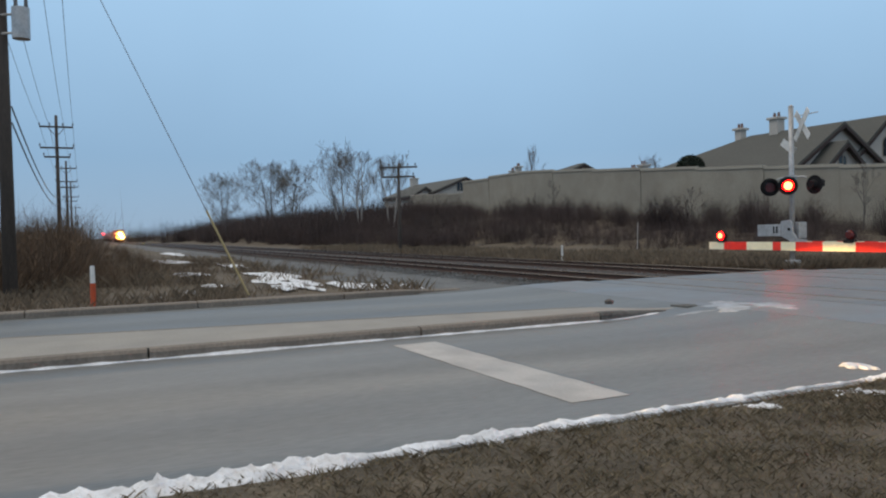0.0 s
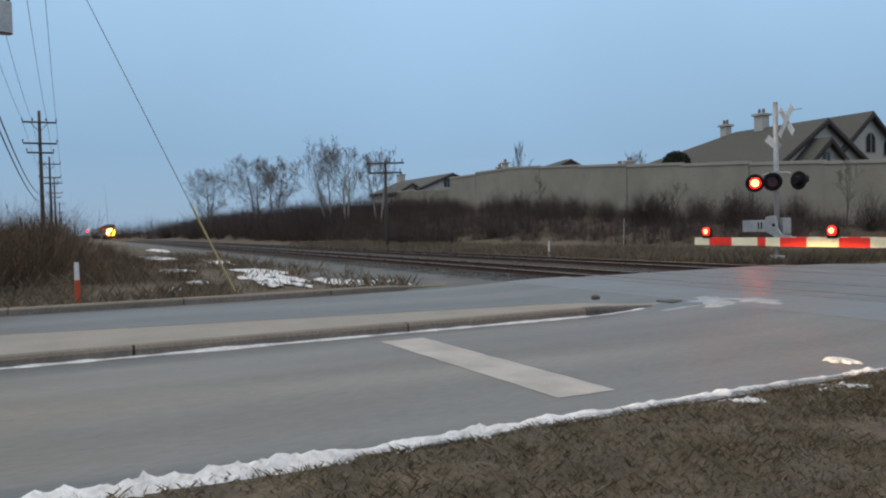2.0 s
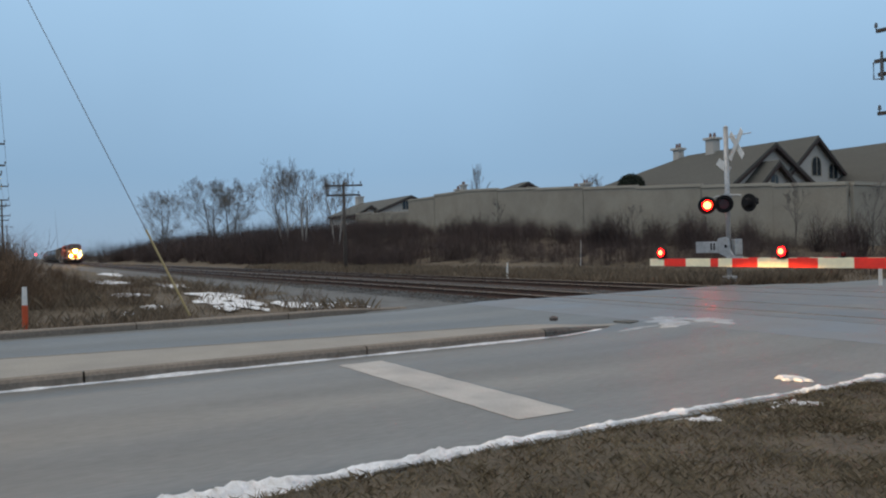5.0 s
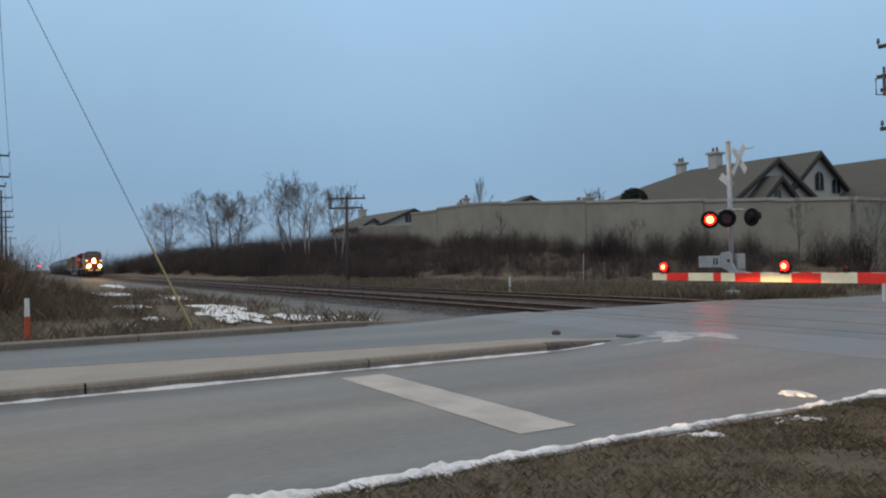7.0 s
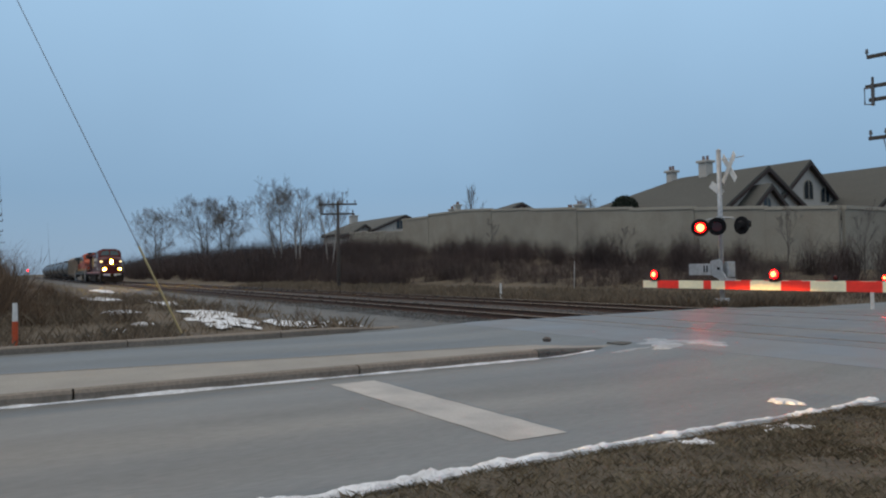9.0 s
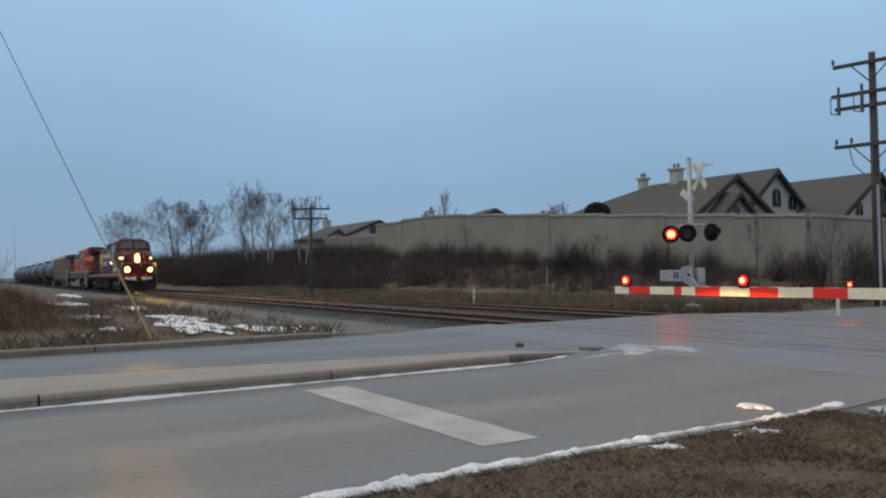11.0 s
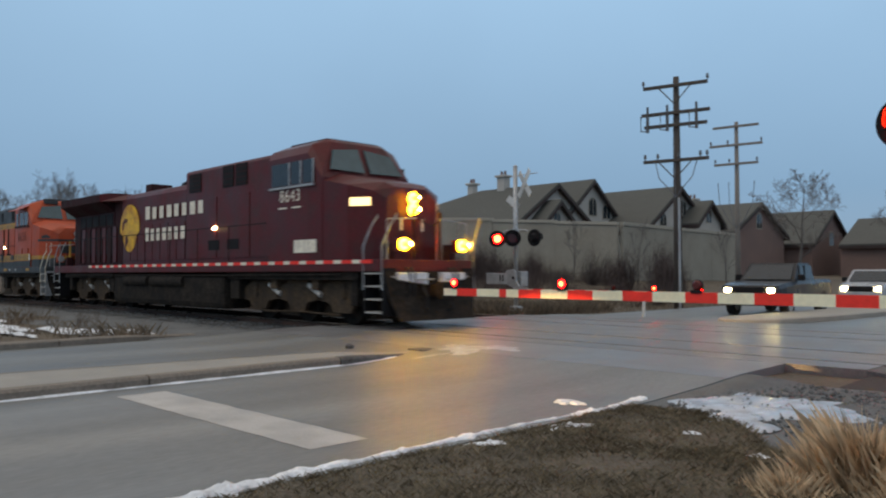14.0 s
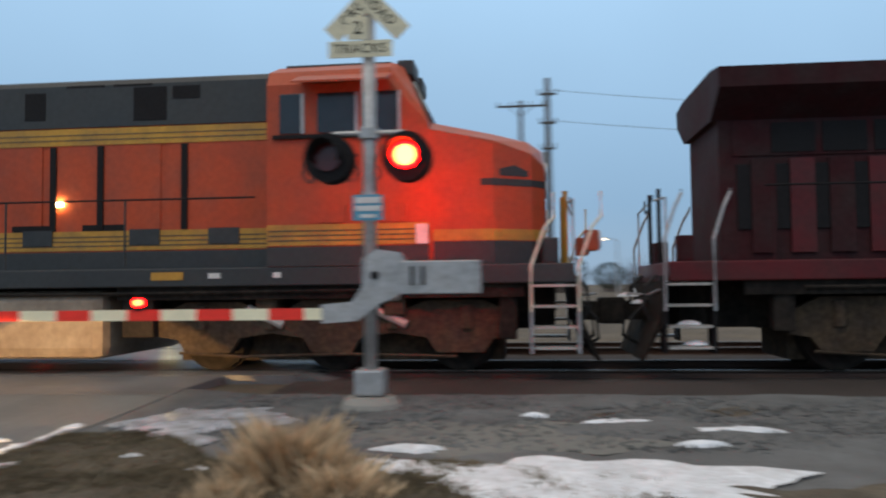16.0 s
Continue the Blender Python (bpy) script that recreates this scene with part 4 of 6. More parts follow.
for k in (-1.0, -0.4, 1.0):
    bm = B()
    tube(bm, [(k, -0.2, 6.8), (k * 0.9, -0.25, 5.6), (k * 0.4, -0.22, 4.6), (0, -0.2, 4.2)], 0.02, 5)
    part("riser_cable", bm, WIRE, p2)

# poles and lit street lamps far off beyond the tracks
p3 = utility_pole(1.57, 45.0, 13.6, "dark timber utility pole beyond the tracks with stacked brackets", [(12.6, 0.5, (-1, 1), False), (10.9, 0.45, (-1, 1), False), (9.4, 0.4, (-1, 1), False)], r=0.24)
bm = B()
disc(bm, (-0.32, -0.1, 8.4), (0, 0, 1), 0.2, 0.8, 14)
part("transformer", bm, GALV, p3, "grey transformer can")
p4 = utility_pole(0.0, 50.0, 13.5, "timber utility pole with one long crossarm beyond the tracks", [(13.1, 1.55, (-0.95, -0.4, 0.4, 0.95), True)], r=0.2)


def street_lamp(x, y, h, reach):
    """A steel lamp post whose arm reaches along x to a lit head."""
    p = empty("street_lamp", "grey steel street lamp post with a lit head", "street lamp", "street lamps", at=(x, y, ground_z(x, y)))
    bm = B()
    tube(bm, [(0, 0, -0.2), (0, 0, h)], 0.11, 10, 0.07)
    part("post", bm, GALV, p)
    bm = B()
    tube(bm, [(0, 0, h - 0.1), (reach * 0.5, 0, h + 0.16), (reach, 0, h + 0.2)], 0.045, 8)
    part("arm", bm, GALV, p)
    bm = B()
    box(bm, min(reach * 0.82, reach * 1.2), max(reach * 0.82, reach * 1.2), -0.16, 0.16, h + 0.14, h + 0.30, 0.04)
    head = part("lamp_head", bm, GALV, p)
    bm = B()
    box(bm, min(reach * 0.86, reach * 1.16), max(reach * 0.86, reach * 1.16), -0.12, 0.12, h + 0.06, h + 0.136, 0.02)
    part("lit_lens", bm, STREETLIT, head, "warm lit lens")
    return p


STREETLIT = glow("lit_street_lamp", (1.0, 0.78, 0.45), 14.0)
street_lamp(-2.8, 60.0, 9.3, -2.0)
street_lamp(12.0, 100.0, 7.2, -1.7)


def span(name, a, c, sag, r, label):
    a, c = Vector(a), Vector(c)
    pts = [a.lerp(c, k / 12) - Vector((0, 0, sag * 4 * (k / 12) * (1 - k / 12))) for k in range(13)]
    bm = B()
    tube(bm, pts, r, 5)
    return tagged(part(name, bm, WIRE), label, "wire", "overhead wires")


for k in (-1.0, -0.45, 0.45, 1.0):
    span("overhead_wire", (-21.6, -1.66 + k * 1.2, 11.65), (-66, LINE_Y + k * 1.15, 10.2), 0.7, 0.012, "thin overhead power wire between timber poles")
    span("overhead_wire", (-66, LINE_Y + k * 1.15, 10.2), (-140, LINE_Y + k * 1.15, 10.2), 0.9, 0.014, "thin overhead power wire between timber poles")
for z0, z1 in ((4.6, 3.6), (4.2, 3.1)):
    span("telephone_cable", (-21.6, -1.5, z0), (-66, LINE_Y, z1 + 1.0), 0.7, 0.02, "sagging telephone cable between timber poles")


for z in (12.7, 10.9):
    span("overhead_wire", (1.57, 44.9, z), (46.0, 52.0, z - 0.6), 0.8, 0.016, "thin overhead wire running from a far pole")


def guy_wire():
    g = empty("guy_wire", "steel guy wire with a tan plastic guard, anchored in the verge", "guy wire")
    a, c = Vector((-17.75, 3.45, -0.2)), Vector((-21.55, -1.6, GUY_TOP))
    bm = B()
    tube(bm, [a, c], 0.009, 6)
    part("cable", bm, WIRE, g)
    d = (c - a).normalized()
    bm = B()
    tube(bm, [a + d * 0.15, a + d * 2.35], 0.026, 8)
    part("cable_guard", bm, GUARD, g, "tan plastic guard")


GUY_TOP = 12.2
guy_wire()


# far railway signal that shows red
fs = empty("railway_signal", "distant railway signal mast showing red", "railway signal", at=(-420, 9.0, 0))
bm = B()
tube(bm, [(0, 0, -0.4), (0, 0, 4.2)], 0.12, 8)
part("mast", bm, BLACKP, fs)
bm = B()
disc(bm, (0.05, 0, 3.7), (1, 0, 0), 0.5, 0.06, 16)
part("backing_disc", bm, BLACKP, fs)
bm = B()
disc(bm, (0.13, 0, 3.7), (1, 0, 0), 0.24, 0.04, 12)
part("lens", bm, RED_SMALL, fs)


# ---------------------------------------------------------------- waiting vehicles
def wheel(parent, x, y, r=0.36, w=0.24):
    bm = B()
    disc(bm, (x, y - w / 2, r), (0, 1, 0), r, w, 20)
    t = part("tyre", bm, RUBBER, parent)
    bm = B()
    disc(bm, (x, y - w / 2 - 0.01, r), (0, 1, 0), r * 0.6, w + 0.02, 16)
    part("rim", bm, GALV, t)


def vehicle(name, label, category, at, rz, paint, length, width, hood, cab0, cab1, belt, roof, bed=None, rw=0.38):
    """A car or pickup; its nose is at x = 0 and it reaches back to -length."""
    v = empty(name, label, category, "waiting vehicles", at=at, rz=rz)
    hw = width / 2
    tail = bed if bed is not None else belt
    bm = B()

    def ring(x, zt, zb, k=1.0):
        w = hw * k
        return [(x, -w, zb), (x, -w * 1.0, zt - 0.12), (x, -w * 0.93, zt), (x, w * 0.93, zt), (x, w * 1.0, zt - 0.12), (x, w, zb)]
    loft(bm, [ring(0.0, hood - 0.22, 0.42, 0.86), ring(-0.14, hood - 0.06, 0.34, 0.95), ring(-0.6, hood, 0.32), ring(cab0, belt, 0.32), ring(cab1, belt, 0.32), ring(cab1 - 0.02, tail, 0.32), ring(-length + 0.1, tail, 0.36), ring(-length, tail - 0.1, 0.44, 0.94)])
    part("body", bm, paint, v, smooth=False)
    bm = B()
    k = 0.80
    loft(bm, [[(cab0, -hw * 0.93, belt - 0.02), (cab0, hw * 0.93, belt - 0.02), (cab0 - 0.72, hw * k, roof), (cab0 - 0.72, -hw * k, roof)][::1],
              [(cab1, -hw * 0.93, belt - 0.02), (cab1, hw * 0.93, belt - 0.02), (cab1 + 0.25, hw * k, roof), (cab1 + 0.25, -hw * k, roof)]])
    c = part("cabin", bm, paint, v)
    bm = B()
    loft(bm, [[(cab0 - 0.02, -hw * 0.80, belt + 0.04), (cab0 - 0.02, hw * 0.80, belt + 0.04), (cab0 + 0.02, hw * 0.80, belt + 0.04), (cab0 + 0.02, -hw * 0.80, belt + 0.04)],
              [(cab0 - 0.66, -hw * 0.70, roof - 0.06), (cab0 - 0.66, hw * 0.70, roof - 0.06), (cab0 - 0.62, hw * 0.70, roof - 0.06), (cab0 - 0.62, -hw * 0.70, roof - 0.06)]])
    part("windscreen", bm, PANE, c)
    for s in (-1, 1):
        for a, b2 in ((cab0 - 0.55, (cab0 + cab1) / 2 + 0.05), ((cab0 + cab1) / 2 - 0.05, cab1 + 0.2)):
            bm = B()
            loft(bm, [[(a, s * hw * 0.935, belt + 0.05), (a, s * hw * 0.90, belt + 0.05), (a - 0.15 * (a > b2), s * hw * 0.84, roof - 0.08), (a - 0.15, s * hw * 0.86, roof - 0.08)],
                      [(b2, s * hw * 0.935, belt + 0.05), (b2, s * hw * 0.90, belt + 0.05), (b2, s * hw * 0.84, roof - 0.08), (b2, s * hw * 0.86, roof - 0.08)]])
            part("side_window", bm, PANE, c)
        bm = B()
        box(bm, cab0 - 0.35, cab0 - 0.18, s * hw * 1.05 - 0.10, s * hw * 1.05 + 0.10, belt, belt + 0.2, 0.02)
        part("mirror", bm, BLACKP, v)
        bm = B()
        box(bm, -0.10, 0.035, s * hw * 0.70 - 0.095, s * hw * 0.70 + 0.095, hood - 0.28, hood - 0.15, 0.03)
        part("headlight", bm, CARLAMP, v, "lit headlight")
        bm = B()
        disc(bm, (0.0, s * hw * 0.70, 0.50), (1, 0, 0), 0.06, 0.04, 12)
        part("fog_light", bm, CARLAMP, v, "lit lower lamp")
        for x in (-0.95, -length + 1.05):
            wheel(v, x, s * (hw - 0.12), rw)
    bm = B()
    box(bm, -0.05, 0.03, -hw * 0.5, hw * 0.5, hood - 0.36, hood - 0.10, 0.02)
    part("grille", bm, BLACKP, v)
    bm = B()
    box(bm, -0.05, 0.08, -hw * 0.9, hw * 0.9, 0.36, 0.56, 0.04)
    part("bumper", bm, paint, v)
    return v


vehicle("pickup_truck", "dark pickup truck waiting with its headlights on", "pickup truck", (-10.62, 23.7, ROAD_Z), radians(-90 + 4), CARDARK, 5.5, 1.92, 1.04, -1.6, -3.7, 1.12, 1.70, bed=1.14)
vehicle("car", "pale car waiting behind a pickup with headlights on", "car", (-10.9, 35.0, ROAD_Z), radians(-90 + 4), CARWHITE, 4.7, 1.85, 0.90, -1.2, -4.2, 0.97, 1.50, rw=0.33)
vehicle("car", "white car far back in the waiting queue", "car", (-10.6, 42.0, ROAD_Z), radians(-90 + 4), CARWHITE, 4.7, 1.85, 0.95, -1.4, -3.9, 1.0, 1.5, rw=0.33)


# ---------------------------------------------------------------- train


def locomotive_wheel(parent, x, name="wheelset"):
    w = new(name)
    w.parent = parent
    w.location = (x, 0, 0.53)
    for s in (-1, 1):
        bm = B()
        disc(bm, (0, s * 0.70, 0), (0, s, 0), 0.53, 0.13, 28)
        disc(bm, (0, s * 0.67, 0), (0, s, 0), 0.56, 0.03, 28)
        part("wheel", bm, UNDER, w)
    bm = B()
    disc(bm, (0, -1.0, 0), (0, 1, 0), 0.09, 2.0, 10)
    part("axle", bm, UNDER, w)
    for s in (-1, 1):
        bm = B()
        disc(bm, (0, s * 0.86, 0), (0, s, 0), 0.15, 0.26, 14, 0.13)
        box(bm, -0.02, 0.02, s * 1.115 - 0.01, s * 1.115 + 0.01, -0.12, 0.12)
        part("axle_cap", bm, STEP, w)
    return w


def truck(parent, x, base, sign, mat=UNDER):
    """A three-axle truck: cast side frames over rolling wheelsets."""
    t = new("truck")
    t.parent = parent
    t.location = (x, 0, 0)
    for s in (-1, 1):
        bm = B()
        pts = [(-2.75, 0.55), (-2.75, 0.86), (-2.3, 1.08), (-1.45, 1.08), (-1.05, 0.92), (-0.75, 0.92), (-0.45, 1.10), (0.45, 1.10), (0.75, 0.92), (1.05, 0.92), (1.45, 1.08), (2.3, 1.08), (2.75, 0.86), (2.75, 0.55),
               (2.45, 0.50), (2.3, 0.30), (1.6, 0.30), (1.45, 0.52), (0.95, 0.60), (0.45, 0.52), (0.3, 0.30), (-0.3, 0.30), (-0.45, 0.52), (-0.95, 0.60), (-1.45, 0.52), (-1.6, 0.30), (-2.3, 0.30), (-2.45, 0.50)]
        prism_y(bm, pts, s * 1.02, s * 1.16)
        part("side_frame", bm, mat, t)
        for k in (-2.05, -0.95, 0.95, 2.05):
            bm = B()
            disc(bm, (k, s * 1.13, 0.66), (0, 0, 1), 0.11, 0.36, 10)
            part("spring", bm, mat, t)
        for k in (-1.3, 0.6):
            bm = B()
            tube(bm, [(k, s * 1.2, 0.98), (k + 0.55, s * 1.2, 0.72)], 0.07, 8)
            part("brake_cylinder", bm, STEP, t)
        bm = B()
        tube(bm, [(-2.4, s * 1.17, 0.30), (-1.4, s * 1.17, 0.24), (0.2, s * 1.17, 0.28), (1.9, s * 1.17, 0.24)], 0.025, 6)
        part("sand_pipe", bm, mat, t)
    bm = B()
    box(bm, -2.6, 2.6, -0.62, 0.62, 0.14, 0.95)
    part("motor_case", bm, mat, t)
    for k in (-0.98, 0.98):
        bm = B()
        box(bm, k - 0.16, k + 0.16, -1.3, 1.3, 0.86, 1.2, 0.03)
        part("bolster", bm, mat, t)
    for k in (-1.95, 0.0, 1.95):
        WHEELS.append((locomotive_wheel(t, k), 0.53))
    return t


WHEELS = []
# grimy truck parts, browner than UNDER: amber beam light put into the colour
AMBERGEAR = material("amber_lit_running_gear", (0.085, 0.058, 0.036), 0.9, spec=0.15, vary=0.3, grain=12, patch=1.5, bump=0.3, dirt=(0.05, 0.04, 0.035), dirt_amount=0.7)
TRAIN = []


def name_bars(parent, n, x0, x1, z0, z1, y, mat):
    """Letter-sized plain blocks in place of a company name."""
    step = (x1 - x0) / n
    for i in range(n):
        a = x0 + i * step + step * 0.14
        c = x0 + (i + 1) * step - step * (0.30 if i % 3 else 0.22)
        top = z1 if i == 0 else z1 - (z1 - z0) * 0.10
        bm = B()
        box(bm, a, c, y - 0.004, y + 0.004, z0, top)
        part("name_block", bm, mat, parent)


def hood_profile(half, z0, z1, r=0.22):
    return [(-half, z0), (-half, z1 - r), (-half + r * 0.4, z1 - r * 0.3), (-half + r * 1.3, z1), (half - r * 1.3, z1), (half - r * 0.4, z1 - r * 0.3), (half, z1 - r), (half, z0)]


def rail_tube(parent, pts, mat, r=0.018, name="handrail"):
    bm = B()
    tube(bm, pts, r, 6)
    part(name, bm, mat, parent)


def bulb_in_barrel(lens, x, y, z, r=0.045, depth=0.24):
    """A bright filament at the bottom of an added open tube, aiming it ahead."""
    bm = B()
    ang = [2 * math.pi * k / 16 for k in range(16)]
    loft(bm, [[(px, y + q * math.cos(a), z + q * math.sin(a)) for a in ang] for px, q in ((x, r + 0.006), (x + depth, r + 0.006), (x + depth, r), (x, r))], caps=False)
    part("reflector_barrel", bm, GALV, lens)
    bm = B()
    disc(bm, (x + 0.001, y, z), (1, 0, 0), 0.034, 0.004, 14)
    part("filament", bm, FILAMENT, lens, "glowing filament")


def locomotive(name, label, scheme):
    cp = scheme == "maroon"
    L = empty(name, label, "locomotive", "locomotives")
    body, dark = (MAROON, MAROONDK) if cp else (BNORANGE, BNBLACK)
    rear, front = (-21.35, 0.75) if cp else (-20.5, 0.53)
    # underframe and deck
    bm = B()
    box(bm, rear, front, -1.5, 1.5, 1.32, 1.60, 0.02)
    part("underframe", bm, dark if not cp else MAROON, L)
    bm = B()
    box(bm, rear + 0.3, front - 0.25, -0.62, 0.62, 0.62, 1.318)
    part("centre_sill", bm, UNDER, L)
    for s in (-1, 1):
        for a, c in ((-20.3, -15.2), (-6.4, -0.2)):
            bm = B()
            box(bm, a, c, s * 1.36 - 0.04, s * 1.36 + 0.04, 1.12, 1.318)
            part("side_sill", bm, UNDER, L)
    bm = B()
    box(bm, -15.0, -6.6, -1.42, 1.42, 0.22, 1.28, 0.18)
    # the orange engine's tank is beige: amber light put into its colour
    part("fuel_tank", bm, UNDER if cp else BEIGE, L)
    for s in (-1, 1):
        for a, c in ((-13.9, -11.9), (-11.6, -9.2)):
            bm = B()
            disc(bm, (a, s * 1.34, 1.02), (1, 0, 0), 0.20, c - a, 14)
            part("air_reservoir", bm, UNDER, L, "grimy cylindrical air reservoir", smooth=False)
    if cp:
        for s in (-1, 1):
            x = -17.3
            i = 0
            while x < 0.2:
                bm = B()
                w = 0.42 if i % 2 else 0.30
                box(bm, x, x + w, s * 1.505 - 0.004, s * 1.505 + 0.004, 1.51, 1.598)
                part("reflector_strip", bm, ARMRED if i % 2 else LETTER, L)
                x += w + 0.01
                i += 1
    # pipes and boxes hung under the deck
    for s in (-1, 1):
        rail_tube(L, [(-19.5, s * 1.44, 1.22), (-6.0, s * 1.44, 1.22), (-0.8, s * 1.44, 1.25)], UNDER, 0.03, "air_pipe")
        for a, w, z0, z1 in ((-6.35, 0.5, 0.55, 1.25), (-15.6, 0.45, 0.6, 1.25), (-0.55, 0.25, 0.5, 1.2), (-19.9, 0.3, 0.6, 1.25)):
            bm = B()
            box(bm, a, a + w, s * 1.2 - 0.14, s * 1.2 + 0.14, z0, z1, 0.02)
            part("equipment_box", bm, UNDER, L)
    # hoods
    bm = B()
    prism_x(bm, hood_profile(0.95, 1.6, 4.22), -15.4, -10.05)
    part("engine_hood", bm, body, L)
    bm = B()
    prism_x(bm, hood_profile(0.97 if cp else 1.0, 1.6, 4.58, 0.12), -10.0, -4.0)
    part("blower_hood", bm, body if cp else BNORANGE, L)
    bm = B()
    prism_x(bm, hood_profile(0.95, 1.6, 4.0, 0.05), -20.5 if cp else -19.95, -15.42)
    part("radiator_hood", bm, dark if cp else BNORANGE, L)
    bm = B()
    prism_x(bm, [(-0.95, 3.62), (-1.5, 3.98), (-1.52, 4.26), (-1.0, 4.33), (1.0, 4.33), (1.52, 4.26), (1.5, 3.98), (0.95, 3.62)], -20.6, -16.2)
    part("radiator_roof", bm, dark if cp else BNBLACK, L)
    bm = B()
    loft(bm, [[(-16.19, -1.50, 3.98), (-16.19, -1.52, 4.26), (-16.19, 1.52, 4.26), (-16.19, 1.5, 3.98)], [(-15.2, -0.96, 4.0), (-15.2, -0.8, 4.23), (-15.2, 0.8, 4.23), (-15.2, 0.96, 4.0)]])
    part("wing_fairing", bm, MAROON if cp else BNBLACK, L)
    # radiator doors and screens
    for s in (-1, 1):
        bm = B()
        box(bm, -20.3 if cp else -19.8, -16.1, s * 0.955 - 0.02, s * 0.955 + 0.02, 3.10, 3.60)
        part("radiator_screen", bm, dark if cp else BLACKP, L)
        for k in range(5):
            bm = B()
            a = -19.75 + k * 0.72
            box(bm, a, a + 0.62, s * 0.987 - 0.006, s * 0.987 + 0.006, 3.14, 3.56)
            part("screen_panel", bm, BLACKP, L)
        for k in range(8 if cp else 7):
            bm = B()
            a = (-20.25 if cp else -19.7) + k * 0.55
            w = 0.20 if cp else 0.36
            box(bm, a, a + w, s * 0.96 - 0.02, s * 0.96 + 0.025, 1.85 if not cp else 2.05, 2.98, 0.01)
            d = part("louvre_door", bm, BLACKP, L)
            bm = B()
            box(bm, a + w, a + (0.545 if cp else 0.44), s * 0.98 - 0.02, s * 0.98 + 0.02, 1.72, 3.05)
            part("door_post", bm, MAROON if cp and k % 2 else dark if cp else BNORANGE, d)
        # engine doors
        for k in range(8):
            a = -15.2 + k * 0.64
            bm = B()
            box(bm, a + 0.02, a + 0.61, s * 0.96 - 0.012, s * 0.96 + 0.012, 1.75, 3.0, 0.006)
            part("engine_door", bm, body, L)
        # intake screens high on the blower hood
        hw = 0.98 if cp else 1.01
        for a, c, z0, z1 in ((-9.75, -8.95, 3.85, 4.42), (-7.5, -6.85, 3.85, 4.48), (-6.7, -6.05, 3.85, 4.48)):
            bm = B()
            box(bm, a, c, s * hw - 0.015, s * hw + 0.015, z0, z1)
            sc = part("intake_screen", bm, BLACKP, L)
            for q in range(4):
                bm = B()
                z = z0 + (q + 0.5) * (z1 - z0) / 4
                box(bm, a, c, s * (hw + 0.016) - 0.006, s * (hw + 0.016) + 0.006, z - 0.012, z + 0.012)
                part("screen_slat", bm, dark, sc)
        for a, c in ((-9.9, -7.9), (-7.8, -5.9), (-5.8, -4.1)):
            bm = B()
            box(bm, a, c, s * hw - 0.01, s * hw + 0.012, 1.75, 3.62, 0.006)
            part("side_door", bm, body, L)
        for a in (-8.4, -7.2):
            bm = B()
            box(bm, a, a + 0.7, s * (hw + 0.012) - 0.01, s * (hw + 0.012) + 0.01, 2.0, 2.3)
            part("lower_louvre", bm, BLACKP, L)
    # roof details
    bm = B()
    box(bm, -14.58, -14.05, -0.42, 0.42, 4.20, 4.56, 0.05)
    part("exhaust_duct", bm, dark, L)
    bm = B()
    for k in (-0.2, 0.0, 0.2):
        tube(bm, [(-11.9, k, 4.36), (-11.35, k, 4.40)], 0.05, 8, 0.09)
    box(bm, -11.75, -11.6, -0.3, 0.3, 4.2, 4.36)
    part("horn", bm, BLACKP, L)
    # cab
    bm = B()

    def cab_ring(x, z1, half=1.5):
        return [(x, -half, 1.6), (x, -half, z1 - 0.42), (x, -half + 0.13, z1 - 0.2), (x, -half + 0.62, z1), (x, half - 0.62, z1), (x, half - 0.13, z1 - 0.2), (x, half, z1 - 0.42), (x, half, 1.6)]
    loft(bm, [cab_ring(-4.0, 4.66), cab_ring(-2.15, 4.68), [(x, y, z) for (x, y, z) in ((-1.55, -1.47, 1.6), (-1.55, -1.47, 3.62), (-1.62, -1.40, 3.8), (-2.0, -0.85, 4.60), (-2.0, 0.85, 4.60), (-1.62, 1.40, 3.8), (-1.55, 1.47, 3.62), (-1.55, 1.47, 1.6))]])
    cab = part("cab", bm, body, L)
    bm = B()
    box(bm, -3.9, -2.2, -0.85, 0.85, 4.665, 4.71, 0.01)
    part("cab_roof_panel", bm, dark, cab)
    # nose
    bm = B()

    def nose_ring(x, half, zt, zc, lean=0.0):
        return [(x, -half, 1.6), (x, -half, zc), (x - lean, -half * 0.62, zt), (x - lean, half * 0.62, zt), (x, half, zc), (x, half, 1.6)]
    loft(bm, [nose_ring(-1.6, 1.46, 3.74, 3.55), nose_ring(-0.62, 1.40, 3.54, 3.36), nose_ring(-0.05, 1.06, 3.44, 3.20, 0.05), nose_ring(0.15, 0.82, 3.32, 3.04, 0.04)])
    nose = part("nose", bm, body, L)
    # windscreen halves
    for s in (-1, 1):
        bm = B()
        loft(bm, [[(-1.60, s * 0.10, 3.82), (-1.60, s * 1.20, 3.84), (-1.57, s * 1.20, 3.84), (-1.57, s * 0.10, 3.82)],
                  [(-1.93, s * 0.10, 4.46), (-1.86, s * 0.95, 4.36), (-1.82, s * 0.95, 4.36), (-1.89, s * 0.10, 4.46)]])
        part("windscreen", bm, CABGLASS, cab, "dark sloping windscreen")
        for a, c in ((-3.82, -2.95), (-2.90, -2.42), (-2.36, -1.86)) if cp else ((-3.80, -3.42), (-3.22, -2.60), (-2.52, -1.96)):
            bm = B()
            box(bm, a, c, s * 1.505 - 0.012, s * 1.505 + 0.006, 3.52, 4.10, 0.005)
            w = part("side_window", bm, PANE, cab, "dark side window")
            bm = B()
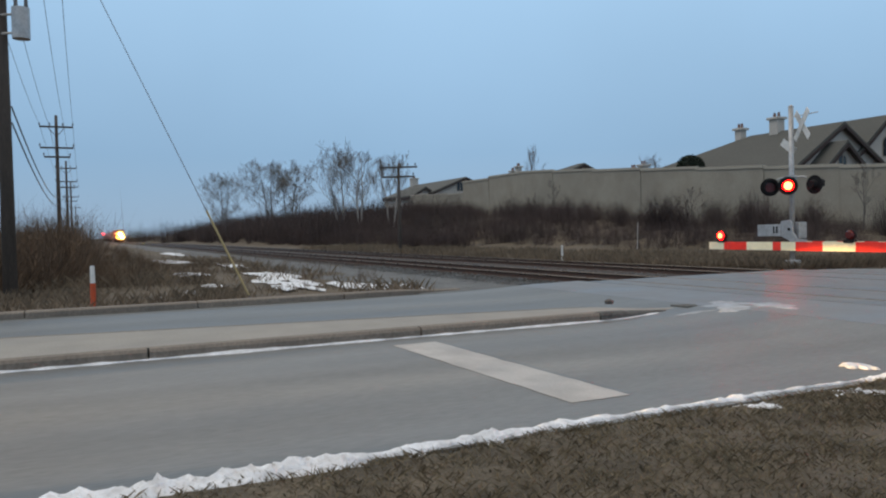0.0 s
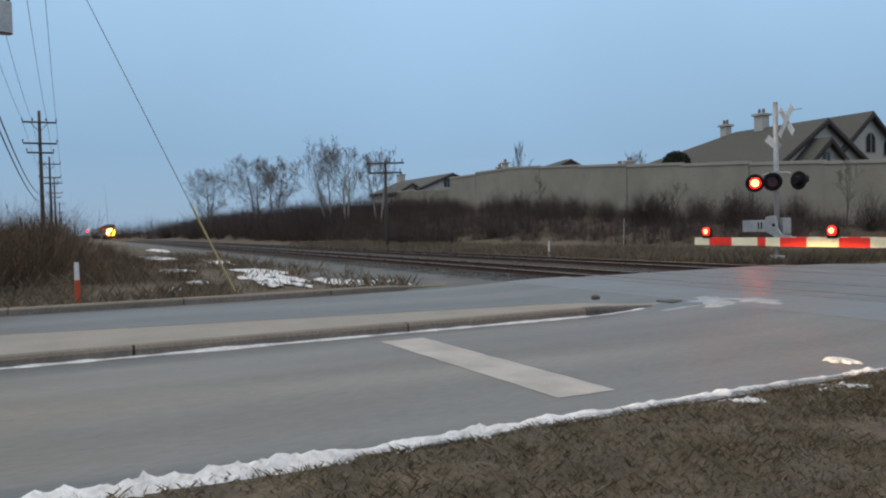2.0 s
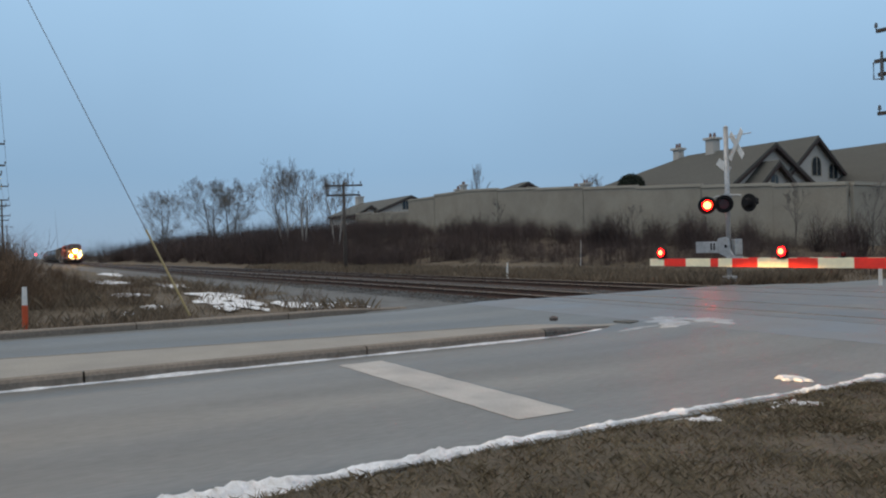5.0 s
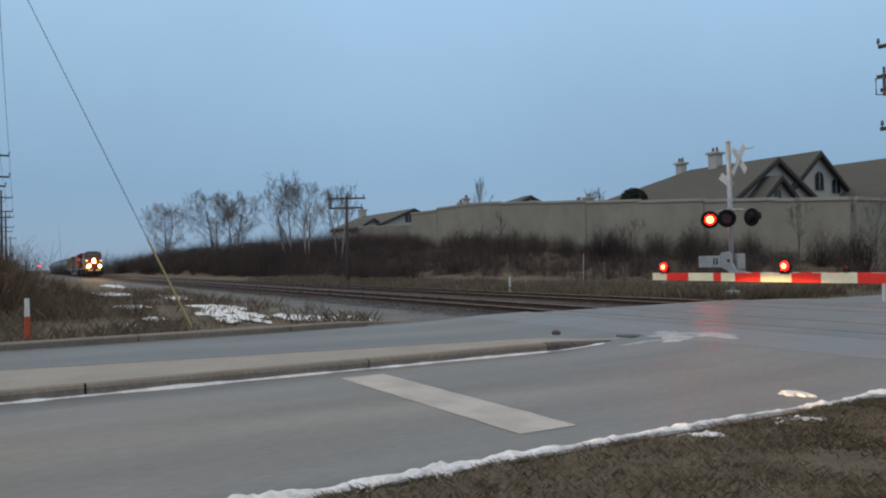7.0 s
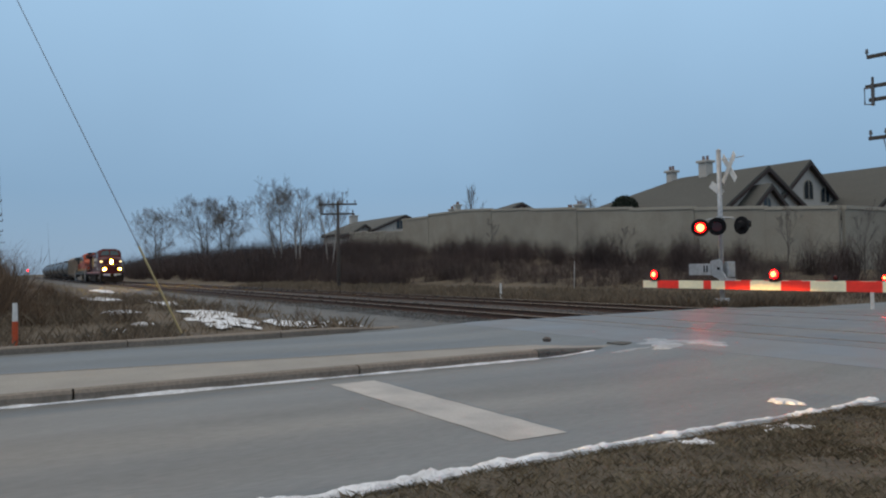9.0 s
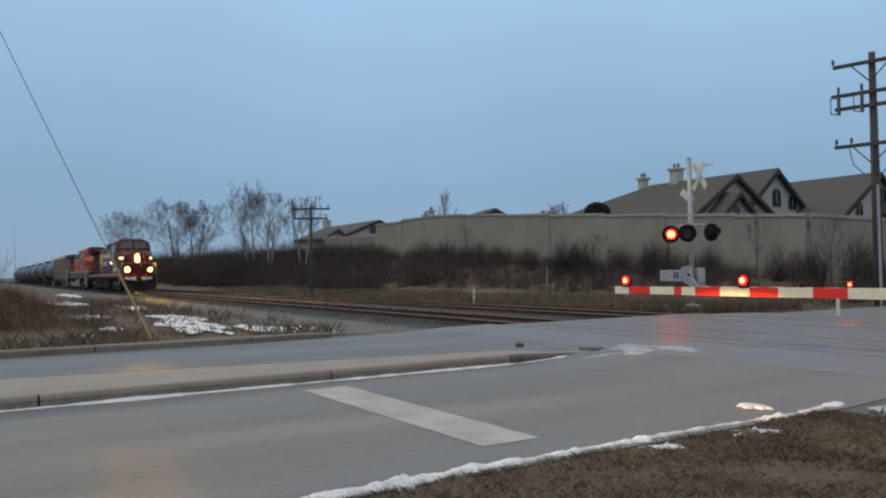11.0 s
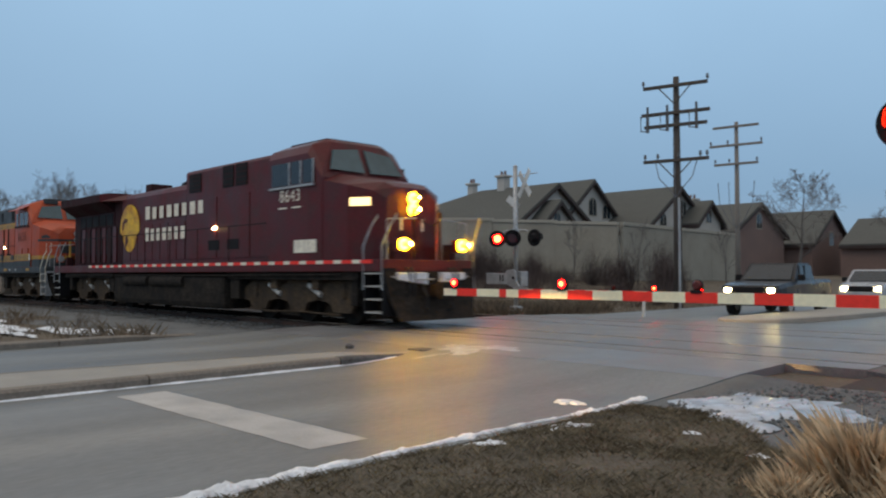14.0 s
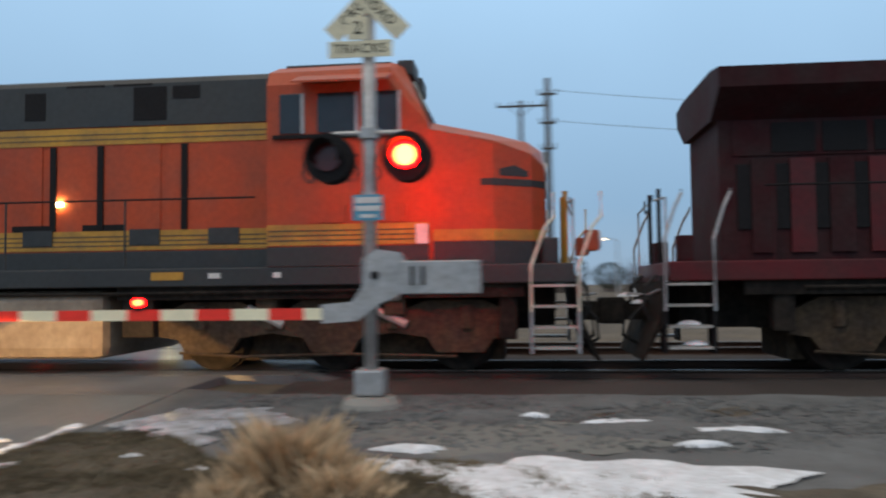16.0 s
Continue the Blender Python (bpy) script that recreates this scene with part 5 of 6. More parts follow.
            box(bm, c - 0.05, c, s * 1.512 - 0.01, s * 1.512 + 0.01, 3.52, 4.10)
            part("window_post", bm, GALV, w)
        bm = B()
        box(bm, -3.9, -1.82, s * 1.53 - 0.03, s * 1.53 + 0.03, 3.44, 3.495)
        part("arm_rest", bm, GALV if cp else BLACKP, cab)
        if not cp:
            bm = B()
            loft(bm, [[(-3.5, s * 1.45, 4.35), (-2.1, s * 1.45, 4.35), (-2.1, s * 1.45, 4.38), (-3.5, s * 1.45, 4.38)], [(-3.5, s * 1.95, 4.15), (-2.1, s * 1.95, 4.15), (-2.1, s * 1.95, 4.18), (-3.5, s * 1.95, 4.18)]])
            part("sun_visor", bm, BNORANGE, cab, "faded orange sun visor")
    # headlights, number boards, ditch lights
    for z in (3.07, 2.80):
        bm = B()
        disc(bm, (0.11, 0, z), (1, 0, 0), 0.16, 0.08, 20)
        part("headlight_rim", bm, GALV, nose)
        bm = B()
        disc(bm, (0.17, 0, z), (1, 0, 0), 0.138, 0.045, 20)
        lens = part("headlight", bm, HEADLAMP if cp else GALV, nose, "lit amber headlight" if cp else "unlit headlight")
        if cp:
            bulb_in_barrel(lens, 0.215, 0, z)
    for s in (-1, 1):
        bm = B()
        loft(bm, [[(-0.54, s * 1.33, 2.86), (-0.10, s * 1.06, 2.86), (-0.10, s * 1.115, 2.86), (-0.54, s * 1.385, 2.86)],
                  [(-0.54, s * 1.33, 3.05), (-0.10, s * 1.06, 3.05), (-0.10, s * 1.115, 3.05), (-0.54, s * 1.385, 3.05)]])
        if not cp:
            bm.free()
            bm = B()
            box(bm, -2.12, -1.86, s * 0.52 - 0.30, s * 0.52 + 0.30, 4.50, 4.74, 0.03)
        part("number_board", bm, BOARDLIT if cp else BNBLACK, nose if cp else cab, "lit number board" if cp else "dark number board box over the windscreen")
        bm = B()
        box(bm, 0.72, 0.92, s * 0.95 - 0.15, s * 0.95 + 0.15, 1.78, 2.08, 0.02)
        d = part("ditch_light_case", bm, body, L)
        bm = B()
        disc(bm, (0.90, s * 0.95, 1.94), (1, 0, 0), 0.135, 0.05, 20)
        lens = part("ditch_light", bm, HEADLAMP if cp else GALV, d, "lit amber ditch light" if cp else "unlit ditch light")
        if cp:
            bulb_in_barrel(lens, 0.95, s * 0.95, 1.94)
    bm = B()
    box(bm, -0.01, 0.16, -0.32, 0.32, 1.6, 2.62, 0.03)
    part("nose_door", bm, body, nose)
    # front and rear platforms, steps, pilot and couplers
    for end, x, sg in (("front", front, 1), ("rear", rear, -1)):
        bm = B()
        loft(bm, [[(x, -1.45, 1.32), (x, 1.45, 1.32), (x + sg * 0.08, 1.45, 1.32), (x + sg * 0.08, -1.45, 1.32)], [(x + sg * 0.05, -1.35, 0.75), (x + sg * 0.05, 1.35, 0.75), (x + sg * 0.13, 1.35, 0.75), (x + sg * 0.13, -1.35, 0.75)], [(x + sg * 0.32, -1.2, 0.18), (x + sg * 0.32, 1.2, 0.18), (x + sg * 0.38, 1.2, 0.18), (x + sg * 0.38, -1.2, 0.18)]])
        part("pilot_plate", bm, UNDER, L, "dirty pilot plough plate with road grime" if sg > 0 else "")
        bm = B()
        box(bm, min(x, x + sg * 0.62), max(x, x + sg * 0.62), -0.13, 0.13, 0.72, 1.02, 0.03)
        box(bm, min(x + sg * 0.45, x + sg * 0.7), max(x + sg * 0.45, x + sg * 0.7), -0.2, 0.2, 0.66, 1.08, 0.05)
        part("coupler", bm, UNDER, L)
        for s in (-1, 1):
            xs = x - sg * 0.28
            for z in (0.38, 0.68, 0.98, 1.28):
                bm = B()
                box(bm, xs - 0.3, xs + 0.3, s * 1.28 - 0.2, s * 1.28 + 0.2, z - 0.02, z + 0.015)
                part("step", bm, STEP, L)
            for k in (-0.34, 0.34):
                bm = B()
                box(bm, xs + k - 0.02, xs + k + 0.02, s * 1.28 - 0.2, s * 1.28 + 0.2, 0.3, 1.4)
                part("step_side", bm, BLACKP if cp else GALV, L)
                lean = sg * (-0.28 if cp and sg < 0 else 0.34)
                rail_tube(L, [(xs + k, s * 1.50, 0.9), (xs + k, s * 1.50, 1.55 if not cp else 1.9), (xs + k + lean * 0.6, s * 1.42, 2.1 if not cp else 2.35), (xs + k + lean, s * 1.36, 2.25 if not cp else 2.55), (xs + k + lean, s * 1.36, 2.6)], GALV if cp else LETTER, 0.022)
            bm = B()
            tube(bm, [(x + sg * 0.12, s * 0.35, 1.05), (x + sg * 0.4, s * 0.4, 0.75), (x + sg * 0.42, s * 0.42, 0.45), (x + sg * 0.2, s * 0.3, 0.3)], 0.03, 6)
            part("air_hose", bm, RUBBER, L)
            for q in (0.62, 0.78):
                bm = B()
                tube(bm, [(x + sg * 0.05, s * q, 1.42), (x + sg * 0.22, s * q, 1.25), (x + sg * 0.26, s * (q + 0.03), 0.95), (x + sg * 0.14, s * q, 0.72)], 0.024, 6)
                part("control_hose", bm, RUBBER, L)
            rail_tube(L, [(x - sg * 0.06, s * 0.42, 1.6), (x - sg * 0.06, s * 0.42, 2.72)], BLACKP if sg < 0 else BNYELLOW if not cp else dark, 0.045 if sg > 0 else 0.035, "end_stanchion")
            rail_tube(L, [(x + sg * 0.10, s * 1.25, 1.2), (x + sg * 0.16, s * 0.7, 1.12), (x + sg * 0.42, s * 0.2, 1.14)], GALV, 0.018, "uncoupling_lever")
            bm = B()
            box(bm, x - sg * 0.32 - 0.12, x - sg * 0.32 + 0.12, s * 1.0 - 0.12, s * 1.0 + 0.12, 1.602, 1.98, 0.03)
            part("sand_box", bm, dark, L)
        rail_tube(L, [(x + sg * 0.02, -0.42, 2.62), (x + sg * 0.06, -0.2, 2.44), (x + sg * 0.07, 0.0, 2.38), (x + sg * 0.06, 0.2, 2.44), (x + sg * 0.02, 0.42, 2.62)], BLACKP, 0.014, "safety_chain")
        rail_tube(L, [(x, -1.3, 1.6), (x, -1.3, 2.5), (x, -0.4, 2.55)], GALV)
        rail_tube(L, [(x, 1.3, 1.6), (x, 1.3, 2.5), (x, 0.4, 2.55)], GALV)
    if cp:
        for s in (-1, 1):
            bm = B()
            loft(bm, [[(0.85, s * 0.25, 1.0), (1.0, s * 0.25, 1.02), (1.0, s * 0.25, 1.28), (0.85, s * 0.25, 1.3)], [(0.82, s * 1.1, 1.12), (0.9, s * 1.1, 1.14), (0.9, s * 1.1, 1.28), (0.82, s * 1.1, 1.3)]])
            part("snow_crust", bm, SNOW, L, "dirty snow crusted on the pilot")
        for px, py, pz, k in ((-21.75, -0.12, 1.09, 0.16), (-21.62, -0.30, 0.98, 0.10), (-21.2, -1.32, 1.315, 0.14), (-21.05, -1.30, 0.70, 0.15), (-20.95, -1.3, 0.41, 0.16)):
            bm = B()
            loft(bm, [[(px + q * k * (1 + 0.3 * math.sin(3 * a + px)) * math.cos(a), py + 0.7 * q * k * math.sin(a), pz + dz) for a in np.linspace(0, 2 * math.pi, 11)[:-1]] for q, dz in ((1.0, 0.0), (0.8, 0.035), (0.3, 0.06))])
            part("snow_crust", bm, SNOW, L)
    # side handrails on stanchions
    for s in (-1, 1):
        for x in np.arange(-19.9, -4.3, 1.95):
            rail_tube(L, [(x, s * 1.46, 1.6), (x, s * 1.46, 2.62)], dark, 0.016, "stanchion")
        rail_tube(L, [(-20.0, s * 1.46, 2.62), (-4.2, s * 1.46, 2.62)], BLACKP, 0.016)
    # step lamp and small white marks
    bm = B()
    box(bm, *((-8.06, -7.94, -1.02, -0.99, 2.63, 2.70) if cp else (-7.62, -7.54, -1.06, -1.03, 2.60, 2.68)))
    part("step_lamp", bm, CARLAMP, L, "small lit white lamp")
    truck(L, -3.1, 0, 1, AMBERGEAR)
    truck(L, -16.9, 0, -1, AMBERGEAR)
    if cp:
        y = -1.0
        name_bars(L, 8, -13.25, -8.6, 3.17, 3.62, y, LETTER)
        name_bars(L, 7, -13.25, -9.95, 2.42, 2.88, y, LETTER)
        bm = B()
        ring = [(-14.62 + 0.88 * math.cos(a) * (1 - 0.25 * (math.sin(a) < -0.3)), 2.93 + 0.86 * math.sin(a)) for a in np.linspace(0, 2 * math.pi, 41)[:-1]]
        prism_y(bm, ring, -0.988, -0.976)
        em = part("emblem", bm, GOLD, L, "round gold emblem")
        bm = B()
        prism_y(bm, [(-15.28, 3.16), (-15.05, 3.30), (-14.78, 3.27), (-14.86, 3.16), (-15.08, 3.12), (-15.22, 2.86), (-15.32, 2.9)], -0.994, -0.987)
        part("emblem_mark", bm, MAROON, em)
        bm = B()
        prism_y(bm, [(-14.98, 2.62), (-14.85, 2.72), (-14.72, 2.45), (-14.86, 2.34), (-14.93, 2.2), (-15.02, 2.3)], -0.994, -0.987)
        part("emblem_mark", bm, MAROON, em)
        lettering("8643", 0.46, LETTER, cab, (-2.95, -1.508, 3.24), (math.pi / 2, 0, 0), name="number", wide=1.1)
        for a in (-3.5, -2.85):
            bm = B()
            box(bm, a, a + 0.4, -1.508, -1.502, 2.93, 2.97)
            part("mark_bar", bm, LETTER, cab)
        bm = B()
        box(bm, -2.75, -1.75, -1.512, -1.503, 1.80, 2.12)
        part("data_panel", bm, LETTER, cab, "pale data panel")
        bm = B()
        box(bm, 0.146, 0.155, -0.38, 0.38, 2.30, 2.58)
        part("nose_badge", bm, LETTER, nose, "pale badge on the nose")
    else:
        # dark and yellow bands round the nose, dark wing mark above them
        for z0, z1, off, m in ((1.605, 1.93, 0.010, BNBLACK), (1.94, 2.10, 0.010, BNYELLOW), (2.72, 2.82, 0.008, BNBLACK)):
            bm = B()
            loft(bm, [[(x, -h - off, z0), (x, -h - off, z1), (x, h + off, z1), (x, h + off, z0)] for x, h in ((-0.8 if z0 > 2.5 else -1.5, 1.415 if z0 > 2.5 else 1.455), (-0.62, 1.40), (-0.05, 1.06), (0.15 + off, 0.82))])
            part("nose_band", bm, m, nose)
        for s in (-1, 1):
            bm = B()
            loft(bm, [[(x, s * (h - 0.05), z0), (x, s * (h - 0.05), z1), (x, s * (h + 0.008), z1), (x, s * (h + 0.008), z0)] for x, h, z0, z1 in ((-0.52, 1.340, 2.86, 2.96), (-0.30, 1.209, 2.86, 3.02), (-0.10, 1.090, 2.86, 2.94))])
            part("nose_mark", bm, BNBLACK, nose)
        for s in (-1, 1):
            y = s * 1.02
            for a, c, z0, z1, m in ((-10.0, -4.02, 3.82, 4.58, BNBLACK), (-15.4, -10.02, 3.62, 4.0, BNBLACK), (-10.0, -4.02, 3.54, 3.80, BNYELLOW), (-15.4, -10.02, 3.34, 3.60, BNYELLOW),
                                    (-19.9, -4.02, 1.90, 2.20, BNYELLOW), (-19.9, -4.02, 1.605, 1.88, BNBLACK)):
                bm = B()
                yy = s * (1.025 if a == -10.0 or a < -19 else 0.985)
                box(bm, a, c, yy - 0.008, yy + 0.008, z0, z1 if m is not BNBLACK else min(z1, 4.44))
                part("paint_band", bm, m, L)
            for z0, z1, m in ((1.90, 2.20, BNYELLOW), (1.605, 1.88, BNBLACK)):
                bm = B()
                box(bm, -4.0, -1.56, s * 1.508 - 0.006, s * 1.508 + 0.006, z0, z1)
                part("paint_band", bm, m, cab)
            for z in (1.97, 2.04, 2.11):
                for a, c, yy in ((-3.98, -1.6, 1.515), (-9.9, -4.05, 1.034)):
                    bm = B()
                    box(bm, a, c, s * yy - 0.003, s * yy + 0.003, z - 0.008, z + 0.008)
                    part("louvre_slot", bm, BNBLACK, L)
            for z in (3.62, 3.70):
                bm = B()
                box(bm, -9.95, -4.1, s * 1.034 - 0.003, s * 1.034 + 0.003, z - 0.007, z + 0.007)
                part("louvre_slot", bm, BNBLACK, L)
            bm = B()
            box(bm, -1.75, -1.57, s * 1.516 - 0.004, s * 1.516 + 0.004, 1.90, 2.18)
            part("mark_bar", bm, WHITEP, cab)
            for a in (-9.35, -7.75, -6.95, -5.55):
                bm = B()
                box(bm, a, a + 0.10, s * 1.02 - 0.03, s * 1.02 + 0.03, 2.21, 3.52)
                part("door_gap", bm, BLACKP, L)
            for a, c, z0, z1 in ((-8.2, -7.85, 3.95, 4.38), (-6.35, -5.80, 3.90, 4.42), (-5.70, -5.25, 4.22, 4.42)):
                bm = B()
                box(bm, a, c, s * 1.036 - 0.006, s * 1.036 + 0.006, z0, z1)
                part("intake_grille", bm, BLACKP, L)
            for a in (-2.2, -5.8):
                bm = B()
                box(bm, a, a + 0.5, s * 1.506 - 0.006, s * 1.506 + 0.006, 1.42, 1.54)
                part("reflector_strip", bm, BNYELLOW, L)
            for a in (-3.3, -2.4, -6.4, -5.1, -8.2):
                bm = B()
                yy = s * (1.512 if a > -4 else 1.04)
                box(bm, a, a + 0.5, yy - 0.012, yy + 0.012, 2.22 if a > -4 else 1.98, 2.46 if a > -4 else 2.22)
                part("vent_grille", bm, BNBLACK if a < -4 else BNORANGE, L)
            for a, w in ((-9.0, 0.35), (-11.4, 0.3), (-13.2, 0.35), (-3.9, 0.12), (-4.9, 0.18), (-10.3, 0.12), (-15.0, 0.25), (-17.5, 0.3)):
                bm = B()
                box(bm, a, a + w, s * 1.507 - 0.005, s * 1.507 + 0.005, 1.44, 1.52)
                part("mark_bar", bm, WHITEP, L)
        lettering("6656", 0.62, FADED, cab, (-2.85, -1.508, 2.98), (math.pi / 2, 0, 0), name="number", wide=1.05)
        bm = B()
        prism_x(bm, hood_profile(1.01, 3.95, 4.60, 0.12), -10.0, -4.01)
        part("roof_cover", bm, BNBLACK, L)
        bm = B()
        prism_x(bm, hood_profile(0.965, 3.7, 4.24, 0.22), -15.4, -10.03)
        part("roof_cover", bm, BNBLACK, L)
        bm = B()
        loft(bm, [[(0.10, -0.75, 2.2), (0.17, -0.7, 2.2), (0.17, -0.7, 2.55), (0.10, -0.75, 2.55)], [(0.10, 0.75, 2.2), (0.17, 0.7, 2.2), (0.17, 0.7, 2.5), (0.10, 0.75, 2.5)]])
        part("nose_badge", bm, BNBLACK, nose)
        bm = B()
        box(bm, -3.3, -2.6, -0.5, 0.5, 4.70, 4.82, 0.03)
        part("air_conditioner", bm, BNBLACK, cab)
    for ob in L.children_recursive:  # upper works a little taller than the drawing
        if ob.type == "MESH" and ob.location.length == 0 and ob.parent.location.length == 0:
            for v in ob.data.vertices:
                if v.co.z > 1.6:
                    v.co.z = 1.6 + (v.co.z - 1.6) * 1.035
        elif ob.type == "FONT":
            ob.location.z = 1.6 + (ob.location.z - 1.6) * 1.035
    return L


def bogie(parent, x):
    t = new("bogie")
    t.parent = parent
    t.location = (x, 0, 0)
    for s in (-1, 1):
        bm = B()
        prism_y(bm, [(-1.2, 0.55), (-0.9, 0.72), (-0.3, 0.80), (0.3, 0.80), (0.9, 0.72), (1.2, 0.55), (0.8, 0.42), (0.3, 0.25), (-0.3, 0.25), (-0.8, 0.42)], s * 1.0, s * 1.12)
        part("side_frame", bm, UNDER, t)
    for k in (-0.9, 0.9):
        w = new("wheelset")
        w.parent = t
        w.location = (k, 0, 0.45)
        for s in (-1, 1):
            bm = B()
            disc(bm, (0, s * 0.70, 0), (0, s, 0), 0.45, 0.12, 22)
            part("wheel", bm, UNDER, w)
        WHEELS.append((w, 0.45))


def tank_car():
    c = empty("tank_car", "dark railway tank car with walkway dome", "tank car", "train cars")
    bm = B()
    rings = []
    for x, r in ((-8.2, 0.3), (-8.0, 1.0), (-7.6, 1.42), (-6.9, 1.52), (6.9, 1.52), (7.6, 1.42), (8.0, 1.0), (8.2, 0.3)):
        rings.append([(x, r * math.cos(a), 2.65 + r * math.sin(a)) for a in np.linspace(0, 2 * math.pi, 25)[:-1]])
    loft(bm, rings)
    part("tank", bm, TANKBLK, c, smooth=True)
    bm = B()
    disc(bm, (0, 0, 4.1), (0, 0, 1), 0.6, 0.4, 16)
    part("dome", bm, TANKBLK, c)
    bm = B()
    box(bm, -1.2, 1.2, -1.0, 1.0, 4.14, 4.18)
    for k in (-1.2, 1.2):
        for s in (-1, 1):
            tube(bm, [(k, s, 4.15), (k, s, 5.0)], 0.02, 5)
    part("walkway", bm, GALV, c)
    for s in (-1, 1):
        bm = B()
        box(bm, s * 8.3 - 0.9, s * 8.3 + 0.6, -1.4, 1.4, 0.95, 1.25)
        part("end_platform", bm, TANKBLK, c)
        bm = B()
        box(bm, s * 8.9 - 0.4, s * 8.9 + 0.4, -0.15, 0.15, 0.75, 1.0)
        part("coupler", bm, UNDER, c)
        bogie(c, s * 6.4)
    return c


def hopper_car():
    c = empty("hopper_car", "rusty beige covered hopper car", "hopper car", "train cars")
    bm = B()
    prism_x(bm, [(-1.5, 1.3), (-1.55, 2.2), (-1.55, 4.1), (-1.2, 4.5), (1.2, 4.5), (1.55, 4.1), (1.55, 2.2), (1.5, 1.3)], -7.2, 7.2)
    part("body", bm, BEIGE, c)
    for s in (-1, 1):
        for k in range(12):
            bm = B()
            x = -7.0 + k * 1.27
            box(bm, x - 0.05, x + 0.05, s * 1.58 - 0.04, s * 1.58 + 0.04, 1.4, 4.1)
            part("rib", bm, BEIGE, c)
        bm = B()
        box(bm, s * 8.0 - 0.6, s * 8.0 + 0.6, -0.15, 0.15, 0.75, 1.0)
        part("coupler", bm, UNDER, c)
        bm = B()
        box(bm, min(s * 7.2, s * 8.2), max(s * 7.2, s * 8.2), -1.4, 1.4, 1.0, 1.2)
        part("end_platform", bm, BEIGE, c)
        bogie(c, s * 6.0)
    for k in (-4.4, 0, 4.4):
        bm = B()
        loft(bm, [[(k - 1.9, -1.3, 1.3), (k + 1.9, -1.3, 1.3), (k + 1.9, 1.3, 1.3), (k - 1.9, 1.3, 1.3)], [(k - 0.4, -0.6, 0.45), (k + 0.4, -0.6, 0.45), (k + 0.4, 0.6, 0.45), (k - 0.4, 0.6, 0.45)]])
        part("hopper_chute", bm, BEIGE, c)
    return c


TRAIN.append((locomotive("locomotive", "maroon diesel locomotive with cream lettering and gold round emblem, headlights lit", "maroon"), 0.0))
TRAIN.append((locomotive("locomotive", "orange and dark green diesel locomotive with yellow bands", "orange"), -23.2))
TRAIN.append((hopper_car(), -23.2 - 21.2 - 8.7))
for k in range(7):
    TRAIN.append((tank_car(), -23.2 - 21.2 - 8.7 - 18.0 - k * 18.9))


# ---------------------------------------------------------------- lawn, snow, ice
def lawn_edge(x, y):
    """Soft uneven limit of the lawn beside the road and the gravel; above 0 inside."""
    w = 0.18 * noise.noise((x * 0.9, y * 0.9, 5)) + 0.08 * noise.noise((x * 3, y * 3, 8))
    far = 7.25 + 0.25 * noise.noise((x * 0.8, 2, 1)) - 1.1 * smooth(-3.6, -2.4, x) - 0.5 * smooth(-1.2, 1.0, x)
    return min(x + 4.50 + w * 0.35, far - y + w)


def lawn_z(x, y):
    e2 = lawn_edge(x, y)
    return -0.15 + 0.075 * smooth(0.0, 0.22, e2) + 0.045 * noise.noise((x * 1.3, y * 1.3, 0)) * smooth(0, 0.5, e2) + 0.03 * noise.noise((x * 4.0, y * 4.0, 2)) * smooth(0, 0.3, e2)


def lawn():
    xs, ys = np.arange(-4.9, 9.0, 0.09), np.concatenate([np.arange(-6, 1.5, 0.5), np.arange(1.5, 8.0, 0.09)])
    verts = [(x, y, lawn_z(x, y)) for y in ys for x in xs]
    n = len(xs)
    faces = [(j * n + i, j * n + i + 1, (j + 1) * n + i + 1, (j + 1) * n + i) for j in range(len(ys) - 1) for i in range(n - 1)
             if max(verts[j * n + i][2], verts[j * n + i + 1][2], verts[(j + 1) * n + i][2]) > -0.1495]
    me = mesh_of("lawn", verts, faces, LAWN_SOIL)
    for p in me.polygons:
        p.use_smooth = True
    return tagged(new("lawn", me), "matted brown winter lawn with bare soil at the roadside", "lawn", kind="structure")


lawn()


def blades(name, count, place, mat, label, seed, h0, h1, width, lean=0.6, category="grass"):
    rng = np.random.default_rng(seed)
    verts, faces = [], []
    for _ in range(count):
        x, y, z, k = place(rng)
        if x is None:
            continue
        h = rng.uniform(h0, h1) * k
        a = rng.uniform(0, 6.283)
        w = width * rng.uniform(0.6, 1.3)
        b2 = rng.uniform(0, 6.283)
        lx, ly = math.cos(b2) * h * lean * rng.uniform(0.2, 1.2), math.sin(b2) * h * lean * rng.uniform(0.2, 1.2)
        i = len(verts)
        dx, dy = math.cos(a) * w, math.sin(a) * w
        verts += [(x - dx, y - dy, z), (x + dx, y + dy, z), (x + lx * 0.4 + dx * 0.6, y + ly * 0.4 + dy * 0.6, z + h * 0.6), (x + lx, y + ly, z + h)]
        faces += [(i, i + 1, i + 2), (i, i + 2, i + 3)]
    return tagged(new(name, mesh_of(name, verts, faces, mat)), label, category, kind="stuff")


def lawn_place(rng):
    y = -1.2 + 8.8 * rng.random() ** 0.75
    x = rng.uniform(-4.6, 3.5 if y < 5 else 1.0)
    e2 = lawn_edge(x, y)
    bare = noise.noise((x * 0.8 + 3, y * 0.8, 4))
    if e2 < 0.03 or bare > 0.28 + 0.4 * rng.random():
        return None, 0, 0, 0
    return x, y, lawn_z(x, y) - 0.006, 1.0 + 0.6 * noise.noise((x * 2, y * 2, 9))


